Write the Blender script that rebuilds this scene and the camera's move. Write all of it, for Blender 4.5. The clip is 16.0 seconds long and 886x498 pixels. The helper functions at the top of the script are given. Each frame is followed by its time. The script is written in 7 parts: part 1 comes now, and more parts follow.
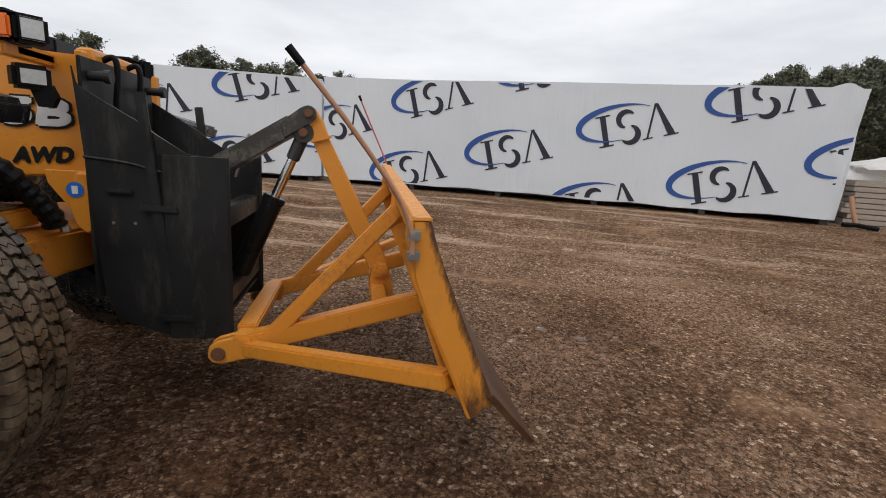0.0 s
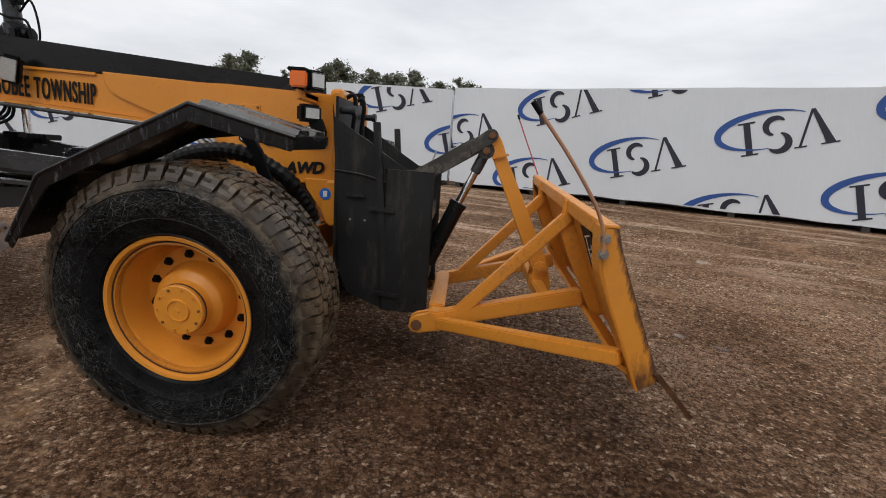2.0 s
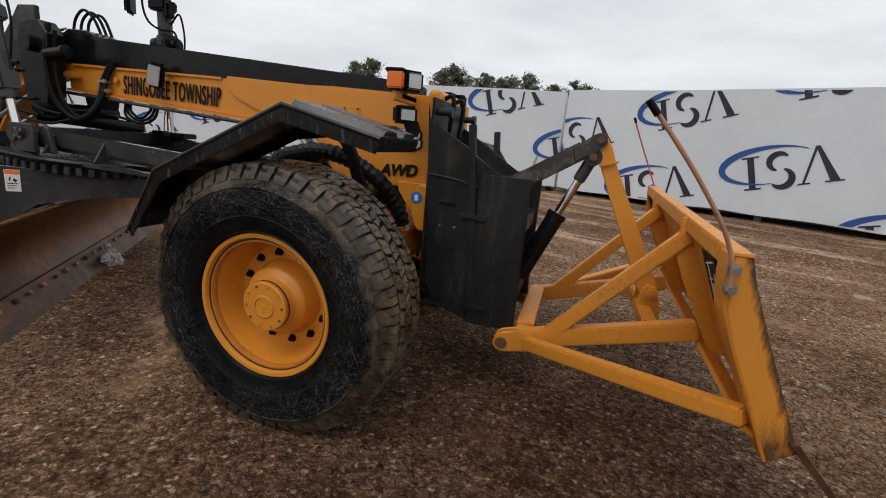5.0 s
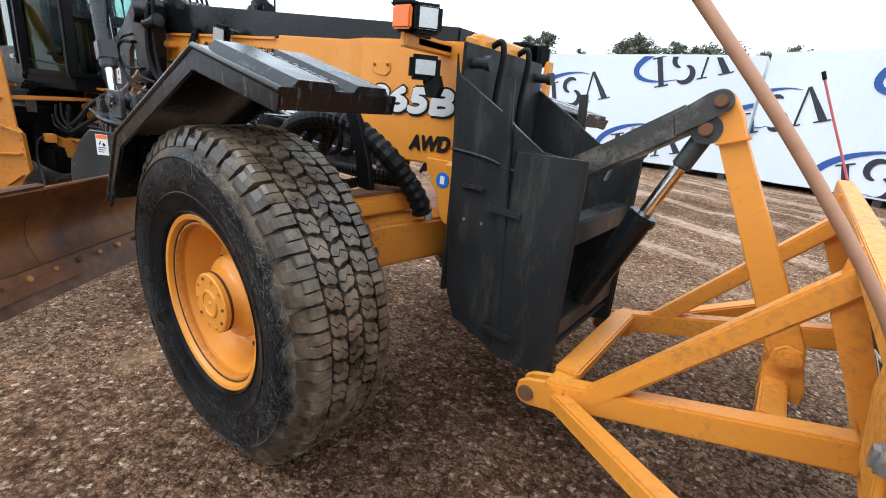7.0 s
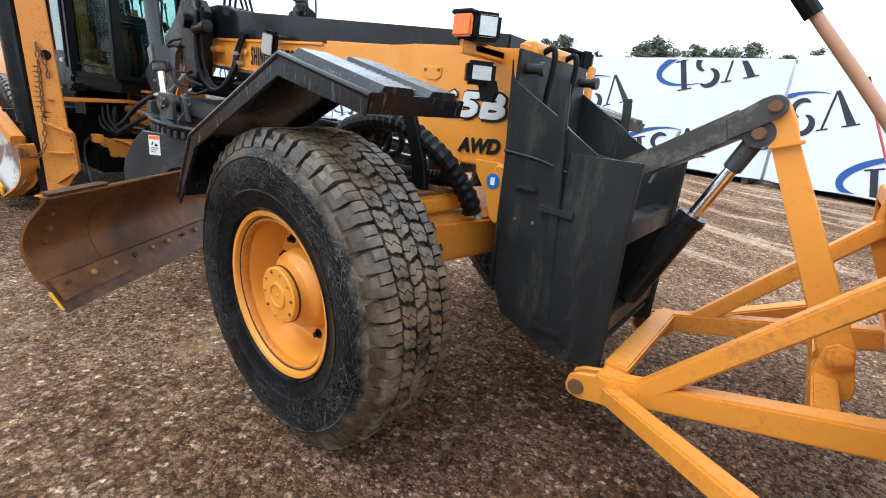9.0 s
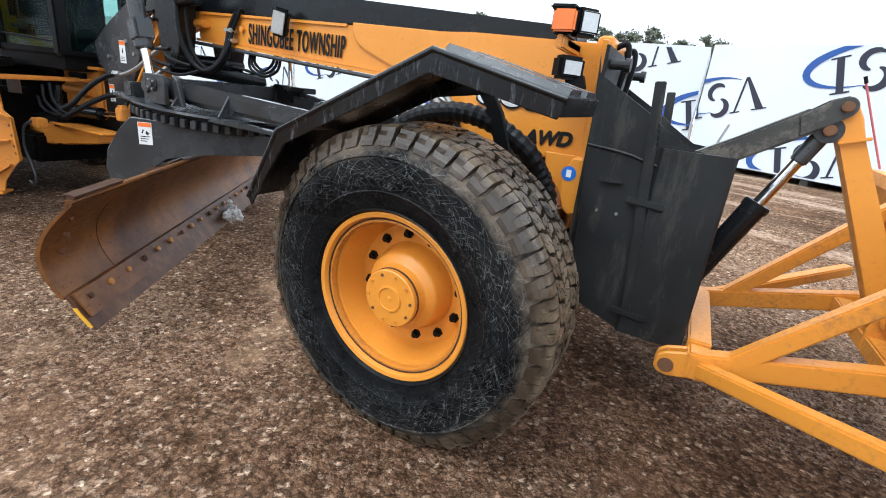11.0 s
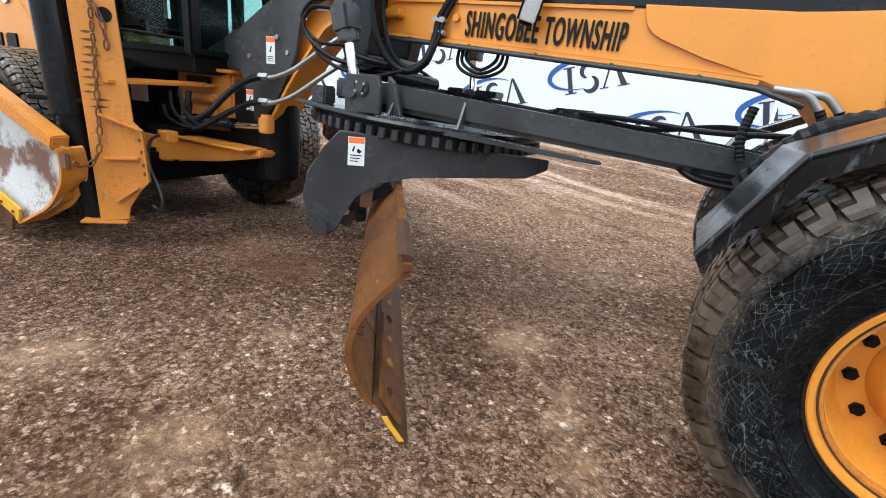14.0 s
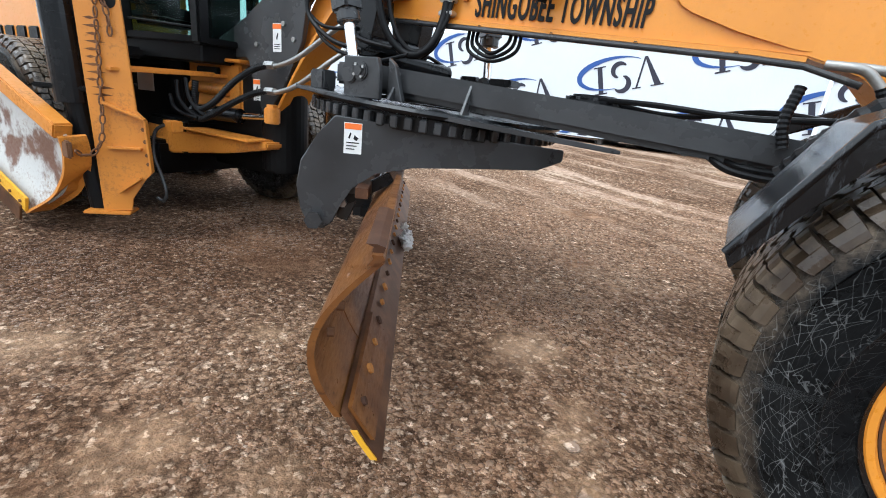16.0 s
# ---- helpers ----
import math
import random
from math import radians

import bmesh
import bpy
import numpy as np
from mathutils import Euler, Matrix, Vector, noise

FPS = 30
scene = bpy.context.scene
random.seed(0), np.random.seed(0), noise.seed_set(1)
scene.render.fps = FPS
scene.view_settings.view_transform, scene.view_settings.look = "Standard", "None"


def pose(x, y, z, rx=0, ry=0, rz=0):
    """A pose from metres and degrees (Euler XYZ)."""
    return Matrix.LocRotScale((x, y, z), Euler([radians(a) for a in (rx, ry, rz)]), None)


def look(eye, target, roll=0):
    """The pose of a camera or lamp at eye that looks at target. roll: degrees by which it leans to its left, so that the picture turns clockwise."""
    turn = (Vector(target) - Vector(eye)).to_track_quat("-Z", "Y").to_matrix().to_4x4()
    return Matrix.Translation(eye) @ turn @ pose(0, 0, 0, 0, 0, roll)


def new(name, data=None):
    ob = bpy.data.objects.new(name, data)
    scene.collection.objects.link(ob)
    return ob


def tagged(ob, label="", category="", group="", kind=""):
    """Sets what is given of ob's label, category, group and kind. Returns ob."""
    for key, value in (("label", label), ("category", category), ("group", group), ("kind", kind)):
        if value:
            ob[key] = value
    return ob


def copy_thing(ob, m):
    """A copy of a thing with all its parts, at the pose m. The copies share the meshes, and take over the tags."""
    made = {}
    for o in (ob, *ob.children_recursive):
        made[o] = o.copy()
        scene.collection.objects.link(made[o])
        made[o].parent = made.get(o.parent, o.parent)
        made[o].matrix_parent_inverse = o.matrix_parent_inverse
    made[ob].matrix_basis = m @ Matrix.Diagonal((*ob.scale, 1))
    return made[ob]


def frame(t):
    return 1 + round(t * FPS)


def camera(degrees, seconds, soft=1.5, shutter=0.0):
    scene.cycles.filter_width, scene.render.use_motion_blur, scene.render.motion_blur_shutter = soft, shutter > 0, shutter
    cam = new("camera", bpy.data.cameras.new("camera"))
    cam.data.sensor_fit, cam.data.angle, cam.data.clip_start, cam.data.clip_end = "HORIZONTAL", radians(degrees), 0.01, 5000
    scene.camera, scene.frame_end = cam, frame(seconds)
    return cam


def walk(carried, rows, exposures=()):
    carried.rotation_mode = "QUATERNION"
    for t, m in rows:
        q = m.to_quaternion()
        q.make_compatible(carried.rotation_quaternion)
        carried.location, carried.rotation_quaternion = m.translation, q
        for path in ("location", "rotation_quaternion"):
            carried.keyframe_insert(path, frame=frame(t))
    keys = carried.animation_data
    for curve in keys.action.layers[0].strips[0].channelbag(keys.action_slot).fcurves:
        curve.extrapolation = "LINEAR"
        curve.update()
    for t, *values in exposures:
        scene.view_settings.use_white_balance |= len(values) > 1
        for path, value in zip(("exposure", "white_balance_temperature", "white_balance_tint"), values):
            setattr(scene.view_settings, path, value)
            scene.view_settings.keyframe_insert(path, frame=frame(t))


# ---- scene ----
cam = camera(87.5, 16.0, 1.0)
EXPOSURE = [(0, 0.12, 6500, 10), (5.2, 0.02, 6450, 9), (7.3, 1.28, 5700, 4), (11.0, 1.35, 5700, 4), (13.0, 1.36, 5700, 4), (16, 1.36, 5700, 4)]
PATH = [
    (0, (0.896, 0.744, 1.373), (1.271, 2.667, 0.972), 3.7),
    (0.5, (0.824, 0.62, 1.381), (1.111, 2.562, 0.997), 3.7),
    (1, (0.69, 0.492, 1.411), (0.777, 2.449, 1.008), 3.9),
    (1.5, (0.552, 0.369, 1.422), (0.508, 2.326, 1.011), 3.8),
    (2, (0.503, 0.298, 1.42), (0.425, 2.253, 1.005), 4.1),
    (2.5, (0.465, 0.279, 1.426), (0.356, 2.232, 1.01), 4.2),
    (3, (0.489, 0.309, 1.417), (0.33, 2.26, 1.005), 4.3),
    (3.5, (0.421, 0.299, 1.418), (0.257, 2.249, 1.004), 4.4),
    (4, (0.434, 0.284, 1.42), (0.232, 2.232, 1.012), 4.7),
    (4.5, (0.452, 0.356, 1.424), (0.116, 2.284, 1.013), 4.7),
    (5, (0.552, 0.493, 1.429), (0.037, 2.376, 0.993), 5.2),
    (5.2, (0.603, 0.576, 1.423), (0.03, 2.438, 0.972), 5.4),
    (7.3, (0.896, 1.454, 1.426), (-0.244, 2.993, 0.849), 5.7),
    (7.5, (0.897, 1.453, 1.408), (-0.25, 2.993, 0.847), 5.9),
    (8, (0.873, 1.391, 1.413), (-0.279, 2.922, 0.839), 5.8),
    (8.5, (0.846, 1.312, 1.414), (-0.313, 2.837, 0.84), 5.7),
    (10.8, (0.256, 0.908, 1.422), (-0.646, 2.576, 0.787), 6.5),
    (11, (0.146, 0.837, 1.406), (-0.7, 2.536, 0.775), 6.6),
    (11.5, (-0.148, 0.677, 1.42), (-0.943, 2.402, 0.794), 6.6),
    (12, (-0.498, 0.65, 1.415), (-1.271, 2.387, 0.793), 6.4),
    (12.5, (-0.831, 0.566, 1.401), (-1.605, 2.303, 0.783), 6.2),
    (13, (-1.159, 0.521, 1.37), (-1.959, 2.25, 0.76), 5.9),
    (13.5, (-1.425, 0.654, 1.334), (-2.251, 2.369, 0.721), 6.0),
    (14, (-1.543, 0.75, 1.25), (-2.393, 2.452, 0.632), 6.0),
    (14.5, (-1.529, 0.871, 1.185), (-2.408, 2.554, 0.557), 6.0),
    (15, (-1.512, 0.961, 1.166), (-2.413, 2.634, 0.541), 6.1),
    (15.5, (-1.512, 0.982, 1.163), (-2.435, 2.644, 0.541), 6.2),
    (16, (-1.511, 0.974, 1.17), (-2.466, 2.62, 0.554), 6.1),
]
walk(cam, [(t, look(eye, target, roll)) for t, eye, target, roll in PATH], EXPOSURE)

# ---- world, sun, exposure ----
world = bpy.data.worlds.new("overcast_sky")
scene.world = world
world.use_nodes = True
wt = world.node_tree
wt.nodes.clear()
w_out = wt.nodes.new("ShaderNodeOutputWorld")
w_bg = wt.nodes.new("ShaderNodeBackground")
w_sky = wt.nodes.new("ShaderNodeTexSky")
w_sky.sky_type, w_sky.sun_disc = "NISHITA", False
w_sky.sun_elevation, w_sky.sun_rotation = radians(38), radians(200)
w_sky.dust_density, w_sky.air_density = 6.0, 1.0
w_co = wt.nodes.new("ShaderNodeTexCoord")
w_map = wt.nodes.new("ShaderNodeMapping")
w_map.inputs["Scale"].default_value = (1.6, 1.6, 6.0)
w_no = wt.nodes.new("ShaderNodeTexNoise")
w_no.inputs["Scale"].default_value, w_no.inputs["Detail"].default_value, w_no.inputs["Roughness"].default_value = 1.6, 6.0, 0.55
w_rm = wt.nodes.new("ShaderNodeValToRGB")
w_rm.color_ramp.elements[0].position, w_rm.color_ramp.elements[0].color = 0.34, (7.2, 7.4, 7.8, 1)
w_rm.color_ramp.elements[1].position, w_rm.color_ramp.elements[1].color = 0.66, (9.2, 9.35, 9.6, 1)
w_mx = wt.nodes.new("ShaderNodeMix")
w_mx.data_type = "RGBA"
w_mx.inputs["Factor"].default_value = 0.92
wt.links.new(w_co.outputs["Generated"], w_map.inputs["Vector"])
wt.links.new(w_map.outputs["Vector"], w_no.inputs["Vector"])
wt.links.new(w_no.outputs["Fac"], w_rm.inputs["Fac"])
wt.links.new(w_sky.outputs["Color"], w_mx.inputs[6])
wt.links.new(w_rm.outputs["Color"], w_mx.inputs[7])
wt.links.new(w_mx.outputs[2], w_bg.inputs["Color"])
w_bg.inputs["Strength"].default_value = 0.1
wt.links.new(w_bg.outputs["Background"], w_out.inputs["Surface"])
sun_data = bpy.data.lights.new("sun", "SUN")
sun_data.energy, sun_data.angle, sun_data.color = 0.8, radians(30), (1.0, 0.98, 0.95)
sun = new("sun", sun_data)
sun.matrix_world = look((0, 0, 30), (6, 17, 0))


# ---- materials ----
def mat(name):
    m = bpy.data.materials.new(name)
    m.use_nodes = True
    return m, m.node_tree.nodes, m.node_tree.links, m.node_tree.nodes["Principled BSDF"]


def coords(n, l, scale, kind="Object"):
    c = n.new("ShaderNodeTexCoord")
    mp = n.new("ShaderNodeMapping")
    mp.inputs["Scale"].default_value = (scale, scale, scale) if not isinstance(scale, tuple) else scale
    l.new(c.outputs[kind], mp.inputs["Vector"])
    return mp.outputs["Vector"]


def noise_node(n, l, vec, scale, detail=5.0, rough=0.6):
    t = n.new("ShaderNodeTexNoise")
    t.inputs["Scale"].default_value, t.inputs["Detail"].default_value, t.inputs["Roughness"].default_value = scale, detail, rough
    if vec is not None:
        l.new(vec, t.inputs["Vector"])
    return t.outputs["Fac"]


def ramp(n, l, fac, stops):
    r = n.new("ShaderNodeValToRGB")
    while len(r.color_ramp.elements) < len(stops):
        r.color_ramp.elements.new(0.5)
    for e, (p, c) in zip(r.color_ramp.elements, stops):
        e.position = p
        e.color = (*c, 1) if isinstance(c, tuple) else (c, c, c, 1)
    l.new(fac, r.inputs["Fac"])
    return r.outputs["Color"]


def mixc(n, l, fac, a, b, mode="MIX"):
    m = n.new("ShaderNodeMix")
    m.data_type, m.blend_type = "RGBA", mode
    for sock, v in ((m.inputs["Factor"], fac), (m.inputs[6], a), (m.inputs[7], b)):
        if isinstance(v, (int, float)):
            sock.default_value = v
        elif isinstance(v, tuple):
            sock.default_value = (*v, 1)
        else:
            l.new(v, sock)
    return m.outputs[2]


def bump(n, l, height, bsdf, strength=0.3, dist=0.005):
    b = n.new("ShaderNodeBump")
    b.inputs["Strength"].default_value, b.inputs["Distance"].default_value = strength, dist
    l.new(height, b.inputs["Height"])
    l.new(b.outputs["Normal"], bsdf.inputs["Normal"])


def painted(name, col, dirt, rough=0.4, amount=0.5, chips=None, bump_s=0.12, patch=None):
    """Paint with a slight shade drift, road grime in patches and, if given, chips down to another colour."""
    m, n, l, b = mat(name)
    v = coords(n, l, 1.0)
    big = noise_node(n, l, v, 3.2, 6, 0.65)
    fine = noise_node(n, l, v, 46.0, 4, 0.7)
    shade = mixc(n, l, big, tuple(0.86 * c for c in col), tuple(min(1, 1.1 * c) for c in col))
    both = n.new("ShaderNodeMath")
    both.operation = "MULTIPLY"
    l.new(big, both.inputs[0]), l.new(fine, both.inputs[1])
    grime = ramp(n, l, both.outputs[0], [(0.27, 0.0), (0.46, amount)])
    c = mixc(n, l, grime, shade, dirt)
    if chips:
        ch = ramp(n, l, noise_node(n, l, v, 17.0, 8, 0.75), [(0.72, 0.0), (0.75, 1.0)])
        c = mixc(n, l, ch, c, chips)
    if patch:
        c = mixc(n, l, ramp(n, l, noise_node(n, l, v, 2.1, 6, 0.6), [(0.54, 0.0), (0.60, 0.95)]), c, patch)
    l.new(c, b.inputs["Base Color"])
    l.new(ramp(n, l, fine, [(0.3, max(0.05, rough - 0.1)), (0.75, min(1, rough + 0.25))]), b.inputs["Roughness"])
    bump(n, l, fine, b, bump_s, 0.002)
    return m


def plain(name, col, rough=0.5, metal=0.0, drift=0.15, scale=20.0, bump_s=0.1):
    m, n, l, b = mat(name)
    f = noise_node(n, l, coords(n, l, 1.0), scale, 5, 0.65)
    l.new(mixc(n, l, f, tuple(c * (1 - drift) for c in col), tuple(min(1, c * (1 + drift)) for c in col)), b.inputs["Base Color"])
    l.new(ramp(n, l, f, [(0.3, max(0.03, rough - 0.08)), (0.7, min(1, rough + 0.12))]), b.inputs["Roughness"])
    b.inputs["Metallic"].default_value = metal
    if max(col) < 0.03:
        b.inputs["Specular IOR Level"].default_value = 0.13
    bump(n, l, f, b, bump_s, 0.003)
    return m



def scuffed(name, col, scuff, rough, amount, grain, gloss=0.26, lo=0.60):
    """Dark wet paint with worn, directional scuffs, a patchy dull film and fine scratches."""
    m, n, l, b = mat(name)
    v = coords(n, l, 1.0)
    big = noise_node(n, l, v, 2.6, 6, 0.6)
    st = noise_node(n, l, coords(n, l, grain), 1.0, 9, 0.78)
    fine = noise_node(n, l, v, 70.0, 4, 0.7)
    c = mixc(n, l, ramp(n, l, big, [(0.35, 0.0), (0.7, 0.6)]), col, tuple(2.0 * q for q in col))
    c = mixc(n, l, ramp(n, l, st, [(lo, 0.0), (lo + 0.10, amount)]), c, scuff)
    l.new(c, b.inputs["Base Color"])
    l.new(ramp(n, l, big, [(0.3, max(0.06, rough - 0.12)), (0.7, rough + 0.22)]), b.inputs["Roughness"])
    b.inputs["Specular IOR Level"].default_value = gloss
    bump(n, l, mixc(n, l, 0.5, fine, st), b, 0.22, 0.003)
    return m


ORANGE = painted("orange_paint", (0.67, 0.255, 0.027), (0.30, 0.14, 0.05), 0.32, 0.16)
ORANGE_WORN = painted("worn_orange_paint", (0.56, 0.208, 0.024), (0.120, 0.058, 0.028), 0.40, 0.70, chips=(0.09, 0.035, 0.015))
YELLOW_BLADE = painted("amber_plow_paint", (0.67, 0.258, 0.026), (0.22, 0.11, 0.055), 0.42, 0.6, chips=(0.10, 0.045, 0.02))


def plow_end_material():
    """Amber paint, scraped to rust along the front edge of the end plate and at its foot."""
    m, n, l, b = mat("scraped_amber_plow_end")
    v = coords(n, l, 1.0)
    big, fine = noise_node(n, l, v, 4.0, 6, 0.65), noise_node(n, l, coords(n, l, (30.0, 30.0, 9.0)), 1.0, 8, 0.75)
    sep = n.new("ShaderNodeSeparateXYZ")
    l.new(v, sep.inputs[0])

    def calc(op, x, y):
        t = n.new("ShaderNodeMath")
        t.operation = op
        for sock, q in zip(t.inputs, (x, y)):
            if isinstance(q, (int, float)):
                sock.default_value = q
            else:
                l.new(q, sock)
        return t.outputs[0]

    # metres behind the sloping front edge, and above the foot
    back = calc("SUBTRACT", calc("ADD", calc("MULTIPLY", sep.outputs["Z"], -0.41), 1.612), sep.outputs["X"])
    rise_z = calc("SUBTRACT", sep.outputs["Z"], 0.47)
    edge = ramp(n, l, calc("ADD", back, calc("MULTIPLY", fine, 0.085)), [(0.055, 1.0), (0.078, 0.0)])
    low = ramp(n, l, calc("ADD", rise_z, calc("MULTIPLY", fine, 0.42)), [(0.22, 0.95), (0.36, 0.0)])
    spots = ramp(n, l, fine, [(0.66, 0.0), (0.72, 0.8)])
    c = mixc(n, l, big, (0.56, 0.210, 0.022), (0.72, 0.285, 0.030))
    c = mixc(n, l, ramp(n, l, big, [(0.52, 0.0), (0.75, 0.35)]), c, (0.22, 0.11, 0.055))
    c = mixc(n, l, low, c, mixc(n, l, fine, (0.035, 0.018, 0.010), (0.13, 0.055, 0.022)))
    c = mixc(n, l, edge, c, (0.075, 0.034, 0.018))
    c = mixc(n, l, spots, c, (0.12, 0.050, 0.020))
    l.new(c, b.inputs["Base Color"])
    l.new(ramp(n, l, fine, [(0.3, 0.34), (0.75, 0.65)]), b.inputs["Roughness"])
    bump(n, l, fine, b, 0.18, 0.002)
    return m


PLOW_END = plow_end_material()
BLACK_PAINT = scuffed("charcoal_paint", (0.0060, 0.0064, 0.0072), (0.050, 0.051, 0.054), 0.20, 0.45, (3.0, 3.0, 14.0), 0.24)
WET_PLASTIC = scuffed("wet_black_plastic", (0.0042, 0.0046, 0.0054), (0.095, 0.100, 0.112), 0.16, 0.7, (38.0, 38.0, 7.0), 0.42, 0.555)
GREY_PAINT = scuffed("graphite_paint", (0.030, 0.0304, 0.0315), (0.085, 0.082, 0.078), 0.20, 0.45, (5.0, 5.0, 7.0), 0.36)
ARM_STEEL = scuffed("bare_worn_arm_steel", (0.030, 0.028, 0.025), (0.13, 0.115, 0.095), 0.30, 0.8, (6.0, 6.0, 6.0), 0.45, 0.50)
BOX_PAINT = scuffed("scuffed_graphite_steel", (0.0150, 0.0152, 0.0156), (0.060, 0.056, 0.048), 0.36, 0.55, (11.0, 11.0, 2.4), 0.20, 0.52)
MATTE_BLACK = plain("black_plastic", (0.005, 0.005, 0.0053), 0.42)
HOSE = plain("black_hose_rubber", (0.0075, 0.0075, 0.008), 0.34, scale=60)
CHROME = plain("chrome_rod", (0.75, 0.75, 0.76), 0.12, 1.0, 0.05)
STEEL = plain("zinc_steel", (0.42, 0.42, 0.41), 0.35, 0.9)
DULL_STEEL = plain("dirty_fitting_steel", (0.30, 0.29, 0.27), 0.45, 0.6, 0.3, 40, 0.2)
RUST_BOLT = plain("rusty_bolt", (0.16, 0.075, 0.035), 0.7, 0.3, 0.4, 60, 0.4)
RUST_DARK = plain("dark_rust_line", (0.055, 0.022, 0.010), 0.8, 0.0, 0.4, 40, 0.4)
RUST_BRIGHT = plain("bright_rust", (0.40, 0.165, 0.035), 0.6, 0.0, 0.5, 50, 0.4)
AMBER = plain("amber_lens", (0.75, 0.16, 0.02), 0.15, 0, 0.08, 90, 0.3)
LENS = plain("clear_lamp_lens", (0.55, 0.56, 0.55), 0.12, 0.3, 0.25, 70, 0.4)
WHITE_STICKER = plain("white_sticker", (0.72, 0.72, 0.70), 0.45, 0, 0.06)
ORANGE_STICKER = plain("orange_sticker", (0.78, 0.16, 0.02), 0.45, 0, 0.06)
BLUE_STICKER = plain("blue_sticker", (0.02, 0.13, 0.50), 0.4, 0, 0.06)
INK = plain("black_lettering", (0.012, 0.012, 0.013), 0.5, 0, 0.1)
SILVER_INK = plain("silver_lettering", (0.62, 0.62, 0.61), 0.35, 0.2, 0.15)
LOGO_DARK = plain("navy_print", (0.016, 0.016, 0.032), 0.6, 0, 0.1)
LOGO_BLUE = plain("blue_print", (0.02, 0.075, 0.28), 0.6, 0, 0.1)
WOODEN = plain("tan_rod", (0.42, 0.22, 0.13), 0.5, 0, 0.25, 40)
PINK_ROD = plain("red_whip", (0.50, 0.10, 0.11), 0.5)
SNOW = plain("dirty_snow", (0.62, 0.60, 0.58), 0.7, 0, 0.3, 30, 0.5)
BARE_WHITE = painted("scraped_white_paint", (0.50, 0.50, 0.48), (0.20, 0.11, 0.06), 0.5, 0.9, chips=(0.14, 0.06, 0.03), patch=(0.13, 0.055, 0.03))
YELLOW_EDGE = painted("yellow_edge_paint", (0.72, 0.38, 0.02), (0.2, 0.1, 0.04), 0.45, 0.6)


def rust_material():
    m, n, l, b = mat("rusted_moldboard_steel")
    v = coords(n, l, 1.0)
    st = coords(n, l, (1.0, 1.0, 5.0))
    a = noise_node(n, l, v, 2.4, 8, 0.62)
    f = noise_node(n, l, st, 16.0, 8, 0.7)
    c = ramp(n, l, a, [(0.3, (0.050, 0.018, 0.007)), (0.44, (0.110, 0.040, 0.012)), (0.58, (0.200, 0.078, 0.018)), (0.68, (0.12, 0.044, 0.013)), (0.8, (0.060, 0.022, 0.009))])
    c = mixc(n, l, ramp(n, l, f, [(0.56, 0.0), (0.70, 0.75)]), c, (0.04, 0.016, 0.008))
    l.new(c, b.inputs["Base Color"])
    l.new(ramp(n, l, f, [(0.3, 0.24), (0.7, 0.55)]), b.inputs["Roughness"])
    b.inputs["Metallic"].default_value = 0.25
    bump(n, l, f, b, 0.25, 0.003)
    return m


def edge_material():
    m, n, l, b = mat("worn_cutting_edge_steel")
    v = coords(n, l, 1.0)
    a = noise_node(n, l, v, 5.0, 8, 0.68)
    l.new(ramp(n, l, a, [(0.32, (0.045, 0.018, 0.009)), (0.50, (0.090, 0.040, 0.020)), (0.62, (0.150, 0.070, 0.032)), (0.72, (0.11, 0.060, 0.036)), (0.84, (0.20, 0.13, 0.09))]), b.inputs["Base Color"])
    b.inputs["Metallic"].default_value, b.inputs["Roughness"].default_value = 0.35, 0.42
    bump(n, l, a, b, 0.3, 0.003)
    return m


